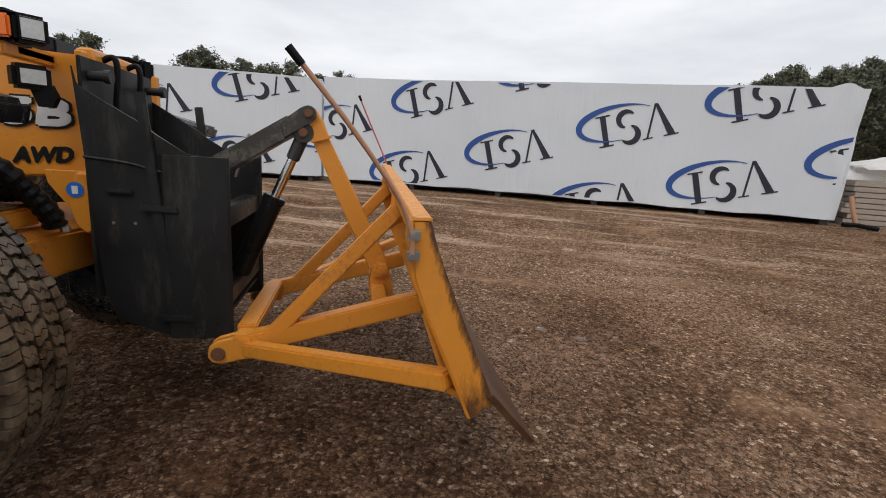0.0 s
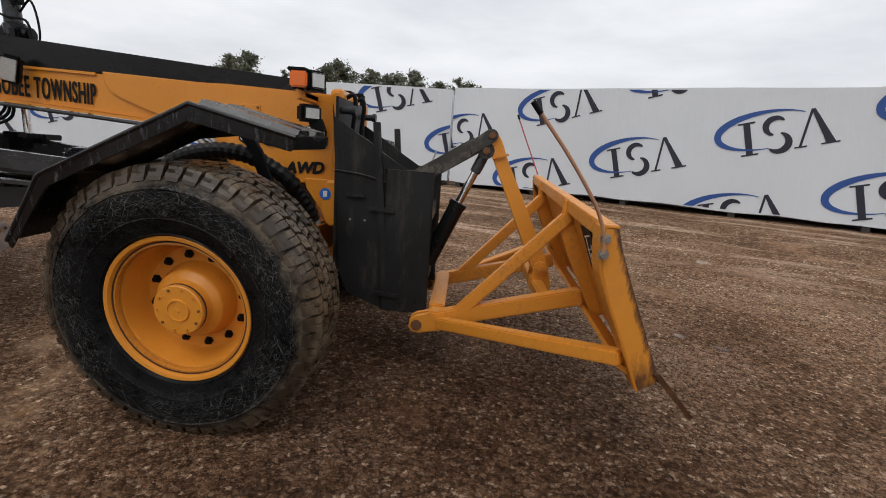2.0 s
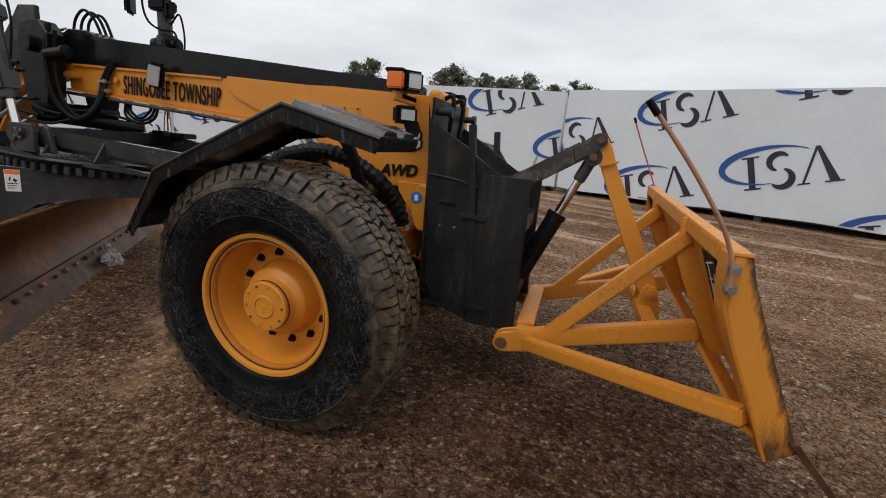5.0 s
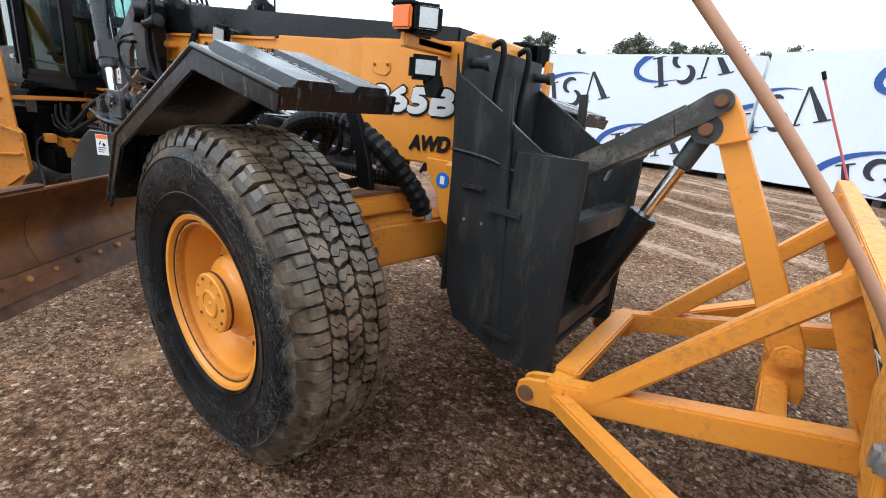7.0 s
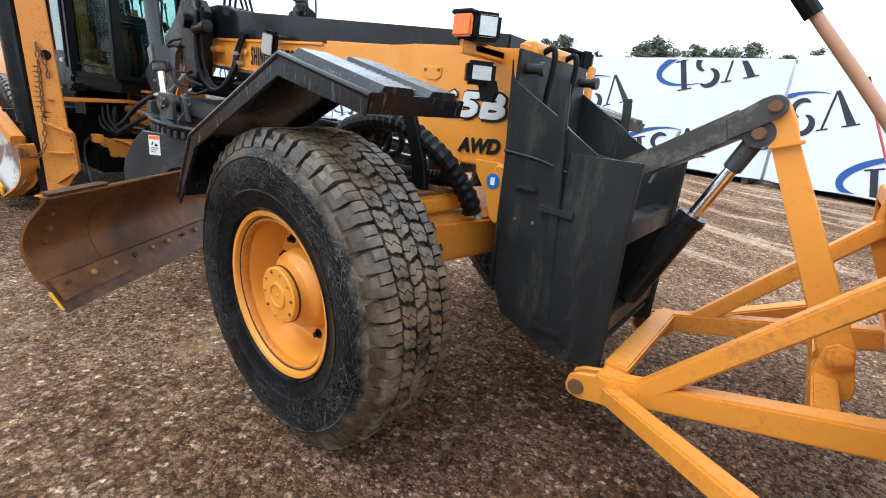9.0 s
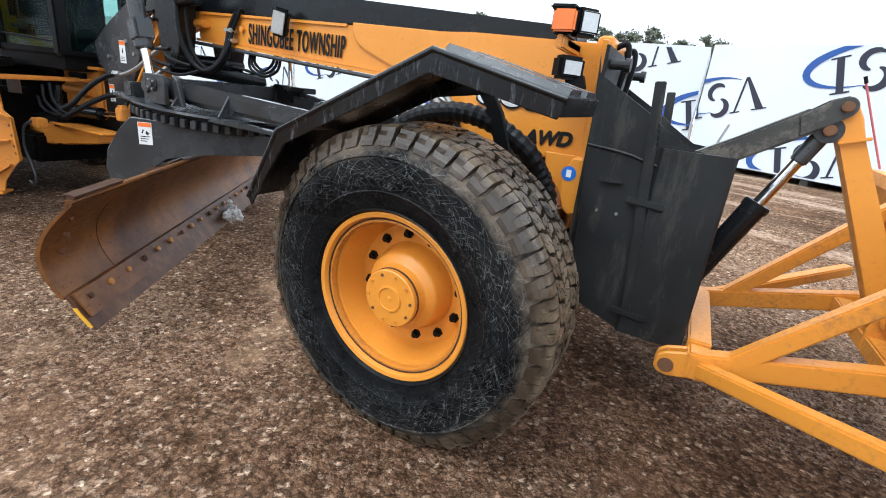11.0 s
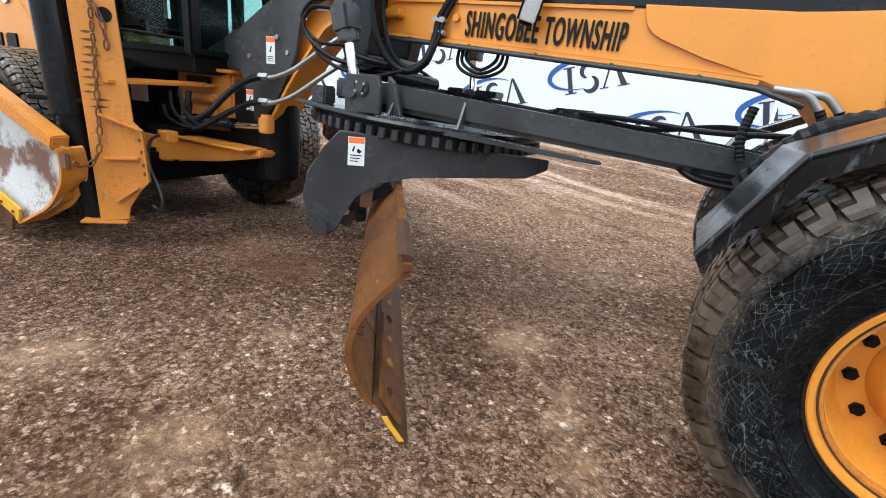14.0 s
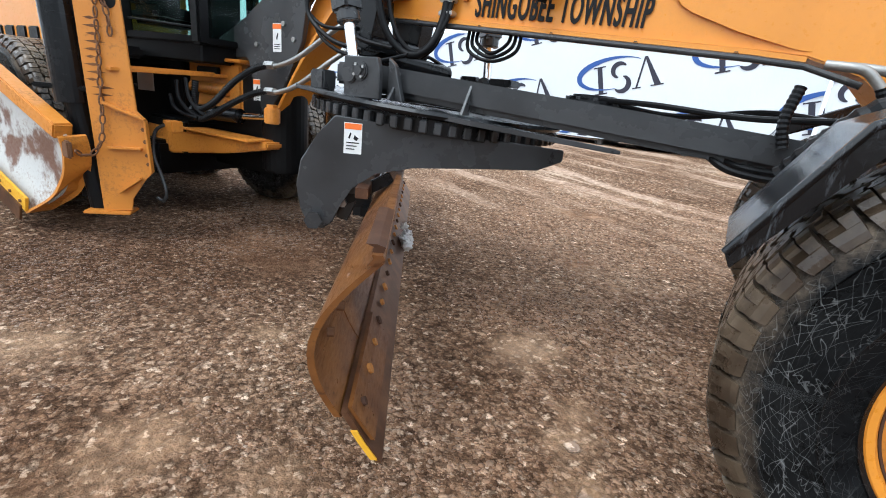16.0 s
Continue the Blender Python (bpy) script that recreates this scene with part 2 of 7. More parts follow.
def rubber_material(name, tread):
    """Tyre rubber; the mesh carries 'ring': metres round the wheel, radius, depth."""
    m, n, l, b = mat(name)
    at = n.new("ShaderNodeAttribute")
    at.attribute_name = "ring"
    v = at.outputs["Vector"]
    sep = n.new("ShaderNodeSeparateXYZ")
    l.new(v, sep.inputs[0])

    def lines(sx, sy, lean, lo, hi, top):
        mp = n.new("ShaderNodeMapping")
        mp.inputs["Rotation"].default_value = (0, 0, lean)
        mp.inputs["Scale"].default_value = (sx, sy, 6.0)
        l.new(v, mp.inputs["Vector"])
        return ramp(n, l, noise_node(n, l, mp.outputs["Vector"], 1.0, 4, 0.6), [(lo, 0.0), (hi, top)])

    a = noise_node(n, l, coords(n, l, 1.0), 9.0, 7, 0.72)
    big = noise_node(n, l, coords(n, l, 1.0), 3.5, 5, 0.6)
    add = n.new("ShaderNodeMath")
    add.operation, add.inputs[1].default_value = "MULTIPLY_ADD", 0.10
    l.new(a, add.inputs[0]), l.new(sep.outputs["Y"], add.inputs[2])
    if tread:
        # muddy grooves darkened like shaded recesses; mud smeared thinly over the block tops
        low = ramp(n, l, add.outputs[0], [(0.694, 1.0), (0.722, 0.0)])
        c = mixc(n, l, low, mixc(n, l, ramp(n, l, a, [(0.34, 0.0), (0.58, 0.95)]), (0.014, 0.012, 0.010), (0.175, 0.130, 0.086)), (0.036, 0.024, 0.015))
        c = mixc(n, l, ramp(n, l, big, [(0.48, 0.0), (0.70, 0.6)]), c, (0.20, 0.150, 0.100))
        h = a
    else:
        c = mixc(n, l, ramp(n, l, a, [(0.4, 0.0), (0.75, 0.7)]), (0.0042, 0.0044, 0.0047), (0.013, 0.0135, 0.0145))

        def web(sx, sy, lean, width, top):
            """Thin scratches across the wall: the level lines of a stretched, turned noise."""
            turn = n.new("ShaderNodeMapping")
            turn.inputs["Rotation"].default_value = (0, 0, lean)
            l.new(v, turn.inputs["Vector"])
            mp = n.new("ShaderNodeMapping")
            mp.inputs["Scale"].default_value = (sx, sy, 4.0)
            l.new(turn.outputs["Vector"], mp.inputs["Vector"])
            return ramp(n, l, noise_node(n, l, mp.outputs["Vector"], 1.0, 1.0, 0.4), [(0.5 - width, 0.0), (0.5, top), (0.5 + width, 0.0)])

        def scaled(x, y):
            t = n.new("ShaderNodeMath")
            t.operation = "MULTIPLY"
            l.new(x, t.inputs[0]), l.new(y, t.inputs[1])
            return t.outputs[0]

        # the outer half of the wall is rubbed grey, the part by the rim stays black
        rubbed = scaled(ramp(n, l, add.outputs[0], [(0.44, 0.06), (0.55, 1.0)]), ramp(n, l, big, [(0.36, 0.22), (0.62, 1.0)]))
        s1, s2, s3 = web(7.0, 46.0, 0.12, 0.011, 0.8), web(9.0, 50.0, -0.55, 0.012, 0.9), web(9.0, 46.0, 0.70, 0.011, 0.9)
        s4 = lines(14.0, 240.0, 0.03, 0.590, 0.68, 0.5)
        for sc, tone in ((s1, 0.15), (s2, 0.22), (s3, 0.24), (s4, 0.06)):
            c = mixc(n, l, scaled(sc, rubbed), c, (tone, tone, tone * 0.98))
        c = mixc(n, l, scaled(ramp(n, l, big, [(0.40, 0.0), (0.68, 0.45)]), rubbed), c, (0.022, 0.021, 0.020))
        c = mixc(n, l, ramp(n, l, add.outputs[0], [(0.600, 0.0), (0.660, 0.80)]), c, mixc(n, l, ramp(n, l, a, [(0.40, 0.0), (0.60, 1.0)]), (0.030, 0.024, 0.019), (0.165, 0.128, 0.092)))
        h = mixc(n, l, 0.5, s1, s2)
    l.new(c, b.inputs["Base Color"])
    l.new(ramp(n, l, a, [(0.3, 0.16), (0.7, 0.50)]), b.inputs["Roughness"])
    b.inputs["Specular IOR Level"].default_value = 0.50 if tread else 0.07
    bump(n, l, h, b, 0.6 if tread else 0.35, 0.006)
    return m


RUST, EDGE = rust_material(), edge_material()
RUBBER, TREAD = rubber_material("sidewall_rubber", False), rubber_material("muddy_tread_rubber", True)


def glass_material():
    m, n, l, b = mat("tinted_cab_glass")
    b.inputs["Base Color"].default_value = (0.45, 0.62, 0.58, 1)
    b.inputs["Roughness"].default_value = 0.03
    b.inputs["Transmission Weight"].default_value = 1.0
    b.inputs["IOR"].default_value = 1.2
    return m


GLASS = glass_material()


def sheet_material():
    m, n, l, b = mat("white_banner_vinyl")
    v = coords(n, l, 1.0)
    a = noise_node(n, l, v, 0.9, 5, 0.55)
    f = noise_node(n, l, coords(n, l, (3.0, 3.0, 0.7)), 1.6, 5, 0.6)
    l.new(mixc(n, l, a, (0.595, 0.635, 0.675), (0.685, 0.72, 0.755)), b.inputs["Base Color"])
    b.inputs["Roughness"].default_value = 0.5
    bump(n, l, f, b, 0.5, 0.05)
    return m


VINYL = sheet_material()


MUD = ((-3.22, 2.31, 0.20), (-2.95, 1.55, 0.30), (-2.49, 1.71, 0.24), (-1.75, 2.53, 0.22), (-2.18, 3.04, 0.34), (-1.80, 2.70, 0.16), (-1.64, 2.28, 0.18), (-3.9, 1.5, 0.35), (4.1, 7.2, 0.30), (3.3, 3.85, 0.10))

PUDDLES = ((-1.62, 2.285, 0.11), (-1.74, 2.50, 0.08), (2.45, 4.20, 0.10), (2.71, 3.98, 0.10), (5.19, 8.29, 0.30), (4.1, 7.2, 0.22))


def wet_and_shade(n, l, v):
    """The lot is wetter and darker round the nose of the machine than beside its middle; shade by the cab is mixed in.
    """
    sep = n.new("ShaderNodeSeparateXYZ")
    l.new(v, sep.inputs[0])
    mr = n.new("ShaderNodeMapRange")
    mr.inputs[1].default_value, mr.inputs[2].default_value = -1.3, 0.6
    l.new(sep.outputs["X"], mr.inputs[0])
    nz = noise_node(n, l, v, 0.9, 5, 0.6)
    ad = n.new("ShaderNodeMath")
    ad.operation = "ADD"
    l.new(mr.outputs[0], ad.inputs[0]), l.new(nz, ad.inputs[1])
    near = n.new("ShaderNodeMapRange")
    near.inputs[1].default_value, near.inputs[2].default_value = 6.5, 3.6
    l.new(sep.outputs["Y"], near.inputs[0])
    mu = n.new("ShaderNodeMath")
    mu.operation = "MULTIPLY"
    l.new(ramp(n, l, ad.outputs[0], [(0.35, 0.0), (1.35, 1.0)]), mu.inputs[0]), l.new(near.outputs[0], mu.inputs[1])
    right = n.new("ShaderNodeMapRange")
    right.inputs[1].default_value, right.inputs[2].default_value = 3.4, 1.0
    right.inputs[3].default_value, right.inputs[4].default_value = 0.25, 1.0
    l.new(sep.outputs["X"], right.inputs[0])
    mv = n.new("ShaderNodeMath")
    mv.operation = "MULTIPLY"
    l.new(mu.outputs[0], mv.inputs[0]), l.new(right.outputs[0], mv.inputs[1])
    # under and beside the cab: damp ground and machine shade put into the colour
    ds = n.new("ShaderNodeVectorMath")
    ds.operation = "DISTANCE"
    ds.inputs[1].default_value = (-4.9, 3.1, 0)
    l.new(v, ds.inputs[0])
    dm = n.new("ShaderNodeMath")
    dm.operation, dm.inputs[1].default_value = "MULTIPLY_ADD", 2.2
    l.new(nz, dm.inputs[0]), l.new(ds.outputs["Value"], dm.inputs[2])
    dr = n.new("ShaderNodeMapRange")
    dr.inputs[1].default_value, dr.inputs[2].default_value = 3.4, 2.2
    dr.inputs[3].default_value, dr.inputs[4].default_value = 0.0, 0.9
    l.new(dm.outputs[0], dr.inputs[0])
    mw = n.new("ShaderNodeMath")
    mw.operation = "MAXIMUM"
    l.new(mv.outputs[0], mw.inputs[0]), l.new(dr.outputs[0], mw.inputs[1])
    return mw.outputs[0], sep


def patchy(n, l, v):
    """Reddish wet soil and greyer washed gravel lie in uneven patches a pace across."""
    a = noise_node(n, l, v, 0.8, 7, 0.62)
    return ramp(n, l, a, [(0.36, (0.72, 0.66, 0.60)), (0.47, (0.98, 0.93, 0.88)), (0.56, (1.05, 1.03, 1.0)), (0.68, (1.22, 1.24, 1.22))])


def clods(n, l, v):
    """Trodden gravel: clods and hollows a few centimetres across, lit tops and shaded hollows put into the tone."""
    a = noise_node(n, l, v, 13.0, 5, 0.72)
    return a, ramp(n, l, a, [(0.36, (0.64, 0.61, 0.58)), (0.46, (0.94, 0.93, 0.92)), (0.54, (1.14, 1.14, 1.14)), (0.66, (1.45, 1.46, 1.46))])


def ground_material():
    m, n, l, b = mat("wet_gravel_ground")
    v = coords(n, l, 1.0, "Object")
    big = noise_node(n, l, v, 0.55, 6, 0.6)
    mid = noise_node(n, l, v, 2.6, 8, 0.7)
    fine = noise_node(n, l, v, 28.0, 6, 0.75)
    wet, sep = wet_and_shade(n, l, v)
    clod, clod_shading = clods(n, l, v)
    # broken outlines for the grit
    wob = n.new("ShaderNodeTexNoise")
    wob.inputs["Scale"].default_value, wob.inputs["Detail"].default_value = 45.0, 3.0
    l.new(v, wob.inputs["Vector"])
    warped = n.new("ShaderNodeVectorMath")
    warped.operation = "MULTIPLY_ADD"
    warped.inputs[1].default_value = (0.05, 0.05, 0.0)
    l.new(wob.outputs["Color"], warped.inputs[0]), l.new(v, warped.inputs[2])

    def cells(scale):
        vo = n.new("ShaderNodeTexVoronoi")
        vo.inputs["Scale"].default_value = scale
        l.new(warped.outputs[0], vo.inputs["Vector"])
        s = n.new("ShaderNodeSeparateColor")
        l.new(vo.outputs["Color"], s.inputs[0])
        return vo.outputs["Distance"], s.outputs[0]

    d1, r1 = cells(42.0)
    d2, r2 = cells(120.0)
    soil = ramp(n, l, mid, [(0.3, (0.052, 0.030, 0.018)), (0.5, (0.105, 0.064, 0.041)), (0.72, (0.185, 0.122, 0.083))])
    grit = ramp(n, l, r1, [(0.0, (0.020, 0.012, 0.008)), (0.35, (0.066, 0.040, 0.025)), (0.65, (0.118, 0.078, 0.053)), (0.88, (0.20, 0.15, 0.115)), (1.0, (0.40, 0.33, 0.27))])
    sand = ramp(n, l, r2, [(0.0, (0.020, 0.011, 0.007)), (0.45, (0.080, 0.046, 0.029)), (0.8, (0.125, 0.080, 0.052)), (1.0, (0.30, 0.22, 0.165))])
    col = mixc(n, l, 0.5, soil, sand)
    col = mixc(n, l, ramp(n, l, fine, [(0.42, 0.0), (0.55, 0.8)]), col, grit)
    # gaps between the grit: crevice shade put into the colour
    col = mixc(n, l, ramp(n, l, d1, [(0.40, 0.0), (0.70, 0.7)]), col, (0.020, 0.012, 0.008))
    # pale tyre tracks of mud along the row of stacks
    mp = n.new("ShaderNodeMapping")
    mp.inputs["Rotation"].default_value = (0, 0, radians(24))
    l.new(v, mp.inputs["Vector"])
    wn = n.new("ShaderNodeTexNoise")
    wn.inputs["Scale"].default_value, wn.inputs["Detail"].default_value = 0.7, 5.0
    l.new(v, wn.inputs["Vector"])
    wv = n.new("ShaderNodeVectorMath")
    wv.operation = "MULTIPLY_ADD"
    wv.inputs[1].default_value = (0.5, 0.5, 0.0)
    l.new(wn.outputs["Color"], wv.inputs[0]), l.new(mp.outputs["Vector"], wv.inputs[2])
    ms = n.new("ShaderNodeMapping")
    ms.inputs["Scale"].default_value = (0.22, 1.9, 1.0)
    l.new(wv.outputs[0], ms.inputs["Vector"])
    tr = noise_node(n, l, ms.outputs["Vector"], 1.0, 9, 0.66)
    far = n.new("ShaderNodeMapRange")
    far.inputs[1].default_value, far.inputs[2].default_value = 4.6, 8.5
    l.new(sep.outputs["Y"], far.inputs[0])

    def times(a, c):
        t = n.new("ShaderNodeMath")
        t.operation = "MULTIPLY"
        l.new(a, t.inputs[0]), l.new(c, t.inputs[1])
        return t.outputs[0]

    col = mixc(n, l, times(ramp(n, l, tr, [(0.40, 0.55), (0.47, 0.0)]), far.outputs[0]), col, (0.040, 0.025, 0.017))
    col = mixc(n, l, times(ramp(n, l, tr, [(0.530, 0.0), (0.590, 0.85)]), far.outputs[0]), col, mixc(n, l, fine, (0.135, 0.096, 0.074), (0.235, 0.182, 0.148)))
    # muddy patches where shallow water stood, and small puddles

    def patches(spots, rough, lo, hi, top):
        mask = None
        for x, y, r in spots:
            ds = n.new("ShaderNodeVectorMath")
            ds.operation = "DISTANCE"
            ds.inputs[1].default_value = (x, y, 0)
            l.new(v, ds.inputs[0])
            q = n.new("ShaderNodeMath")
            q.operation, q.inputs[1].default_value = "DIVIDE", r
            l.new(ds.outputs["Value"], q.inputs[0])
            if mask is None:
                mask = q.outputs[0]
            else:
                mn = n.new("ShaderNodeMath")
                mn.operation = "MINIMUM"
                l.new(mask, mn.inputs[0]), l.new(q.outputs[0], mn.inputs[1])
                mask = mn.outputs[0]
        ed = n.new("ShaderNodeMath")
        ed.operation, ed.inputs[1].default_value = "MULTIPLY_ADD", rough
        l.new(mid, ed.inputs[0]), l.new(mask, ed.inputs[2])
        half = n.new("ShaderNodeMath")
        half.operation, half.inputs[1].default_value = "MULTIPLY", 0.5
        l.new(ed.outputs[0], half.inputs[0])
        return ramp(n, l, half.outputs[0], [(lo, top), (hi, 0.0)])

    mud = patches(MUD, 2.4, 0.60, 1.00, 0.55)
    pool = patches(PUDDLES, 1.5, 0.60, 0.64, 1.0)
    col = mixc(n, l, mud, col, mixc(n, l, fine, (0.125, 0.080, 0.048), (0.195, 0.130, 0.080)))
    pud = ramp(n, l, big, [(0.58, 0.0), (0.66, 0.8)])
    col = mixc(n, l, pud, col, soil)
    # this mask holds the damp and the shade painted in by the cab
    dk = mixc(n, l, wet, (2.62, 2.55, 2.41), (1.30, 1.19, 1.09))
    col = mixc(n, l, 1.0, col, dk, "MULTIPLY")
    col = mixc(n, l, 1.0, col, patchy(n, l, v), "MULTIPLY")
    col = mixc(n, l, 1.0, col, clod_shading, "MULTIPLY")
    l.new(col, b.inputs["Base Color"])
    l.new(mixc(n, l, pool, mixc(n, l, mud, ramp(n, l, fine, [(0.3, 0.7), (0.7, 1.0)]), (0.25, 0.25, 0.25)), (0.03, 0.03, 0.03)), b.inputs["Roughness"])
    l.new(mixc(n, l, pool, mixc(n, l, mud, (0.04, 0.04, 0.04), (0.3, 0.3, 0.3)), (0.5, 0.5, 0.5)), b.inputs["Specular IOR Level"])
    hs = n.new("ShaderNodeMath")
    hs.operation = "SUBTRACT"
    cd = n.new("ShaderNodeMath")
    cd.operation, cd.inputs[1].default_value = "MULTIPLY_ADD", 1.6
    l.new(clod, cd.inputs[0]), l.new(fine, cd.inputs[2])
    hd = n.new("ShaderNodeMath")
    hd.operation, hd.inputs[1].default_value = "MULTIPLY", 0.55
    l.new(d1, hd.inputs[0])
    l.new(cd.outputs[0], hs.inputs[0]), l.new(hd.outputs[0], hs.inputs[1])
    bump(n, l, mixc(n, l, pool, mixc(n, l, mud, hs.outputs[0], (0.0, 0.0, 0.0)), (0.0, 0.0, 0.0)), b, 1.0, 0.022)
    return m


def stone_material():
    m, n, l, b = mat("wet_pebbles")
    g = n.new("ShaderNodeNewGeometry")
    c = ramp(n, l, g.outputs["Random Per Island"], [(0.0, (0.050, 0.029, 0.018)), (0.20, (0.098, 0.056, 0.035)), (0.40, (0.082, 0.058, 0.043)), (0.60, (0.125, 0.078, 0.050)), (0.80, (0.110, 0.064, 0.044)), (0.93, (0.150, 0.105, 0.074)), (0.97, (0.125, 0.100, 0.084)), (1.0, (0.23, 0.185, 0.15))])
    # a film of mud dulls them in patches
    film = noise_node(n, l, coords(n, l, 1.0), 7.0, 6, 0.7)
    c = mixc(n, l, ramp(n, l, film, [(0.42, 0.0), (0.58, 0.75)]), c, (0.105, 0.066, 0.043))
    v = coords(n, l, 1.0)
    wet, sep = wet_and_shade(n, l, v)
    # pebbles take the same tint: damp, plus the cab's shade as colour
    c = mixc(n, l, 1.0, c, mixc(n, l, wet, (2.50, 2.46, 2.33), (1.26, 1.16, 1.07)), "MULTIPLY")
    c = mixc(n, l, 1.0, c, patchy(n, l, v), "MULTIPLY")
    c = mixc(n, l, 1.0, c, clods(n, l, v)[1], "MULTIPLY")
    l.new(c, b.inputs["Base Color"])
    l.new(mixc(n, l, wet, (0.16, 0.16, 0.16), (0.30, 0.30, 0.30)), b.inputs["Specular IOR Level"])
    l.new(mixc(n, l, wet, (0.50, 0.50, 0.50), (0.26, 0.26, 0.26)), b.inputs["Roughness"])
    return m


GROUND, STONES = ground_material(), stone_material()


def needle_material(name, a, b_):
    m, n, l, b = mat(name)
    g = n.new("ShaderNodeNewGeometry")
    l.new(ramp(n, l, g.outputs["Random Per Island"], [(0.0, a), (1.0, b_)]), b.inputs["Base Color"])
    b.inputs["Roughness"].default_value = 0.7
    return m


# needle greens lightened, distance haze put into the colour
NEEDLES = needle_material("pine_needles", (0.060, 0.068, 0.044), (0.165, 0.175, 0.115))
TWIGS = needle_material("bare_twigs", (0.13, 0.11, 0.095), (0.22, 0.19, 0.17))
BARK = plain("pine_bark", (0.09, 0.065, 0.05), 0.85, 0, 0.3, 12, 0.5)
LUMBER = plain("stacked_lumber", (0.36, 0.30, 0.25), 0.8, 0, 0.25, 12)
# timber darkened: the shade under the stacks is put into its colour
GAP_SHADE = plain("gap_shade_timber", (0.05, 0.045, 0.04), 0.8, 0, 0.3)


# ---- mesh helpers ----
def part(name, bm, material, parent=None, label="", smooth=False):
    """Links a bmesh as one mesh object, under a thing or part if given."""
    bmesh.ops.recalc_face_normals(bm, faces=bm.faces)
    me = bpy.data.meshes.new(name)
    bm.to_mesh(me)
    bm.free()
    if smooth:
        me.polygons.foreach_set("use_smooth", [True] * len(me.polygons))
        me.set_sharp_from_angle(angle=radians(40))
    me.materials.append(material)
    ob = new(name, me)
    if parent:
        ob.parent = parent
    if label:
        tagged(ob, label)
    return ob


def thing(name, label, category, group="", kind=""):
    return tagged(new(name), label, category, group, kind)


def bevel(bm, w, seg=2):
    if w:
        bmesh.ops.bevel(bm, geom=bm.edges[:], offset=w, segments=seg, affect="EDGES", clamp_overlap=True)
    return bm


def box(lo, hi, w=0.0, m=None, seg=2):
    bm = bmesh.new()
    bmesh.ops.create_cube(bm, size=1)
    lo, hi = Vector(lo), Vector(hi)
    bmesh.ops.transform(bm, matrix=Matrix.Translation((lo + hi) / 2) @ Matrix.Diagonal((*(hi - lo), 1)), verts=bm.verts)
    bevel(bm, w, seg)
    if m:
        bmesh.ops.transform(bm, matrix=m, verts=bm.verts)
    return bm


def axes(a, b, up=(0, 0, 1)):
    """A frame at a whose z runs to b; its x is as near to up as may be."""
    z = (Vector(b) - Vector(a)).normalized()
    y = z.cross(Vector(up))
    if y.length < 1e-4:
        y = z.cross(Vector((1, 0, 0)))
    y.normalize()
    x = y.cross(z)
    m = Matrix((x, y, z)).transposed().to_4x4()
    m.translation = Vector(a)
    return m


def bar(a, b, h, w, bev=0.006, up=(0, 0, 1)):
    """A rectangular beam from a to b, h along up and w across."""
    n = (Vector(b) - Vector(a)).length
    return box((-h / 2, -w / 2, 0), (h / 2, w / 2, n), bev, axes(a, b, up))


def rod(a, b, r, r2=None, seg=20, bev=0.0):
    bm = bmesh.new()
    n = (Vector(b) - Vector(a)).length
    bmesh.ops.create_cone(bm, cap_ends=True, segments=seg, radius1=r, radius2=r if r2 is None else r2, depth=n)
    bmesh.ops.transform(bm, matrix=axes(a, b) @ Matrix.Translation((0, 0, n / 2)), verts=bm.verts)
    if bev:
        ed = [e for e in bm.edges if len(e.link_faces) == 2 and e.calc_face_angle(0) > 1.0]
        bmesh.ops.bevel(bm, geom=ed, offset=bev, segments=2, affect="EDGES")
    return bm


def slab(poly, m, thick, bev=0.004):
    """A flat plate with the outline poly (in the frame m's x, y), thick along its z."""
    bm = bmesh.new()
    lo = [bm.verts.new((x, y, 0)) for x, y in poly]
    hi = [bm.verts.new((x, y, thick)) for x, y in poly]
    bm.faces.new(lo[::-1])
    bm.faces.new(hi)
    n = len(poly)
    for i in range(n):
        bm.faces.new((lo[i], lo[(i + 1) % n], hi[(i + 1) % n], hi[i]))
    if bev:
        bmesh.ops.bevel(bm, geom=bm.edges[:], offset=bev, segments=1, affect="EDGES", clamp_overlap=True)
    bmesh.ops.transform(bm, matrix=m, verts=bm.verts)
    return bm


def frame3(o, x, y):
    """The frame with origin o, x along x and y as near to y as may be."""
    x = Vector(x).normalized()
    z = x.cross(Vector(y)).normalized()
    y = z.cross(x)
    m = Matrix((x, y, z)).transposed().to_4x4()
    m.translation = Vector(o)
    return m


XZ = frame3((0, 0, 0), (1, 0, 0), (0, 0, 1))  # its z runs to -y


def xz(y):
    return Matrix.Translation((0, y, 0)) @ XZ


def lathe(profile, m, seg=64, closed=False):
    bm = bmesh.new()
    rings = []
    for k in range(seg):
        a = 2 * math.pi * k / seg
        rings.append([bm.verts.new((r * math.cos(a), r * math.sin(a), z)) for r, z in profile])
    n = len(profile)
    for k in range(seg):
        p, q = rings[k], rings[(k + 1) % seg]
        for i in range(n if closed else n - 1):
            j = (i + 1) % n
            bm.faces.new((p[i], p[j], q[j], q[i]))
    bmesh.ops.remove_doubles(bm, verts=bm.verts, dist=1e-5)
    bmesh.ops.transform(bm, matrix=m, verts=bm.verts)
    return bm


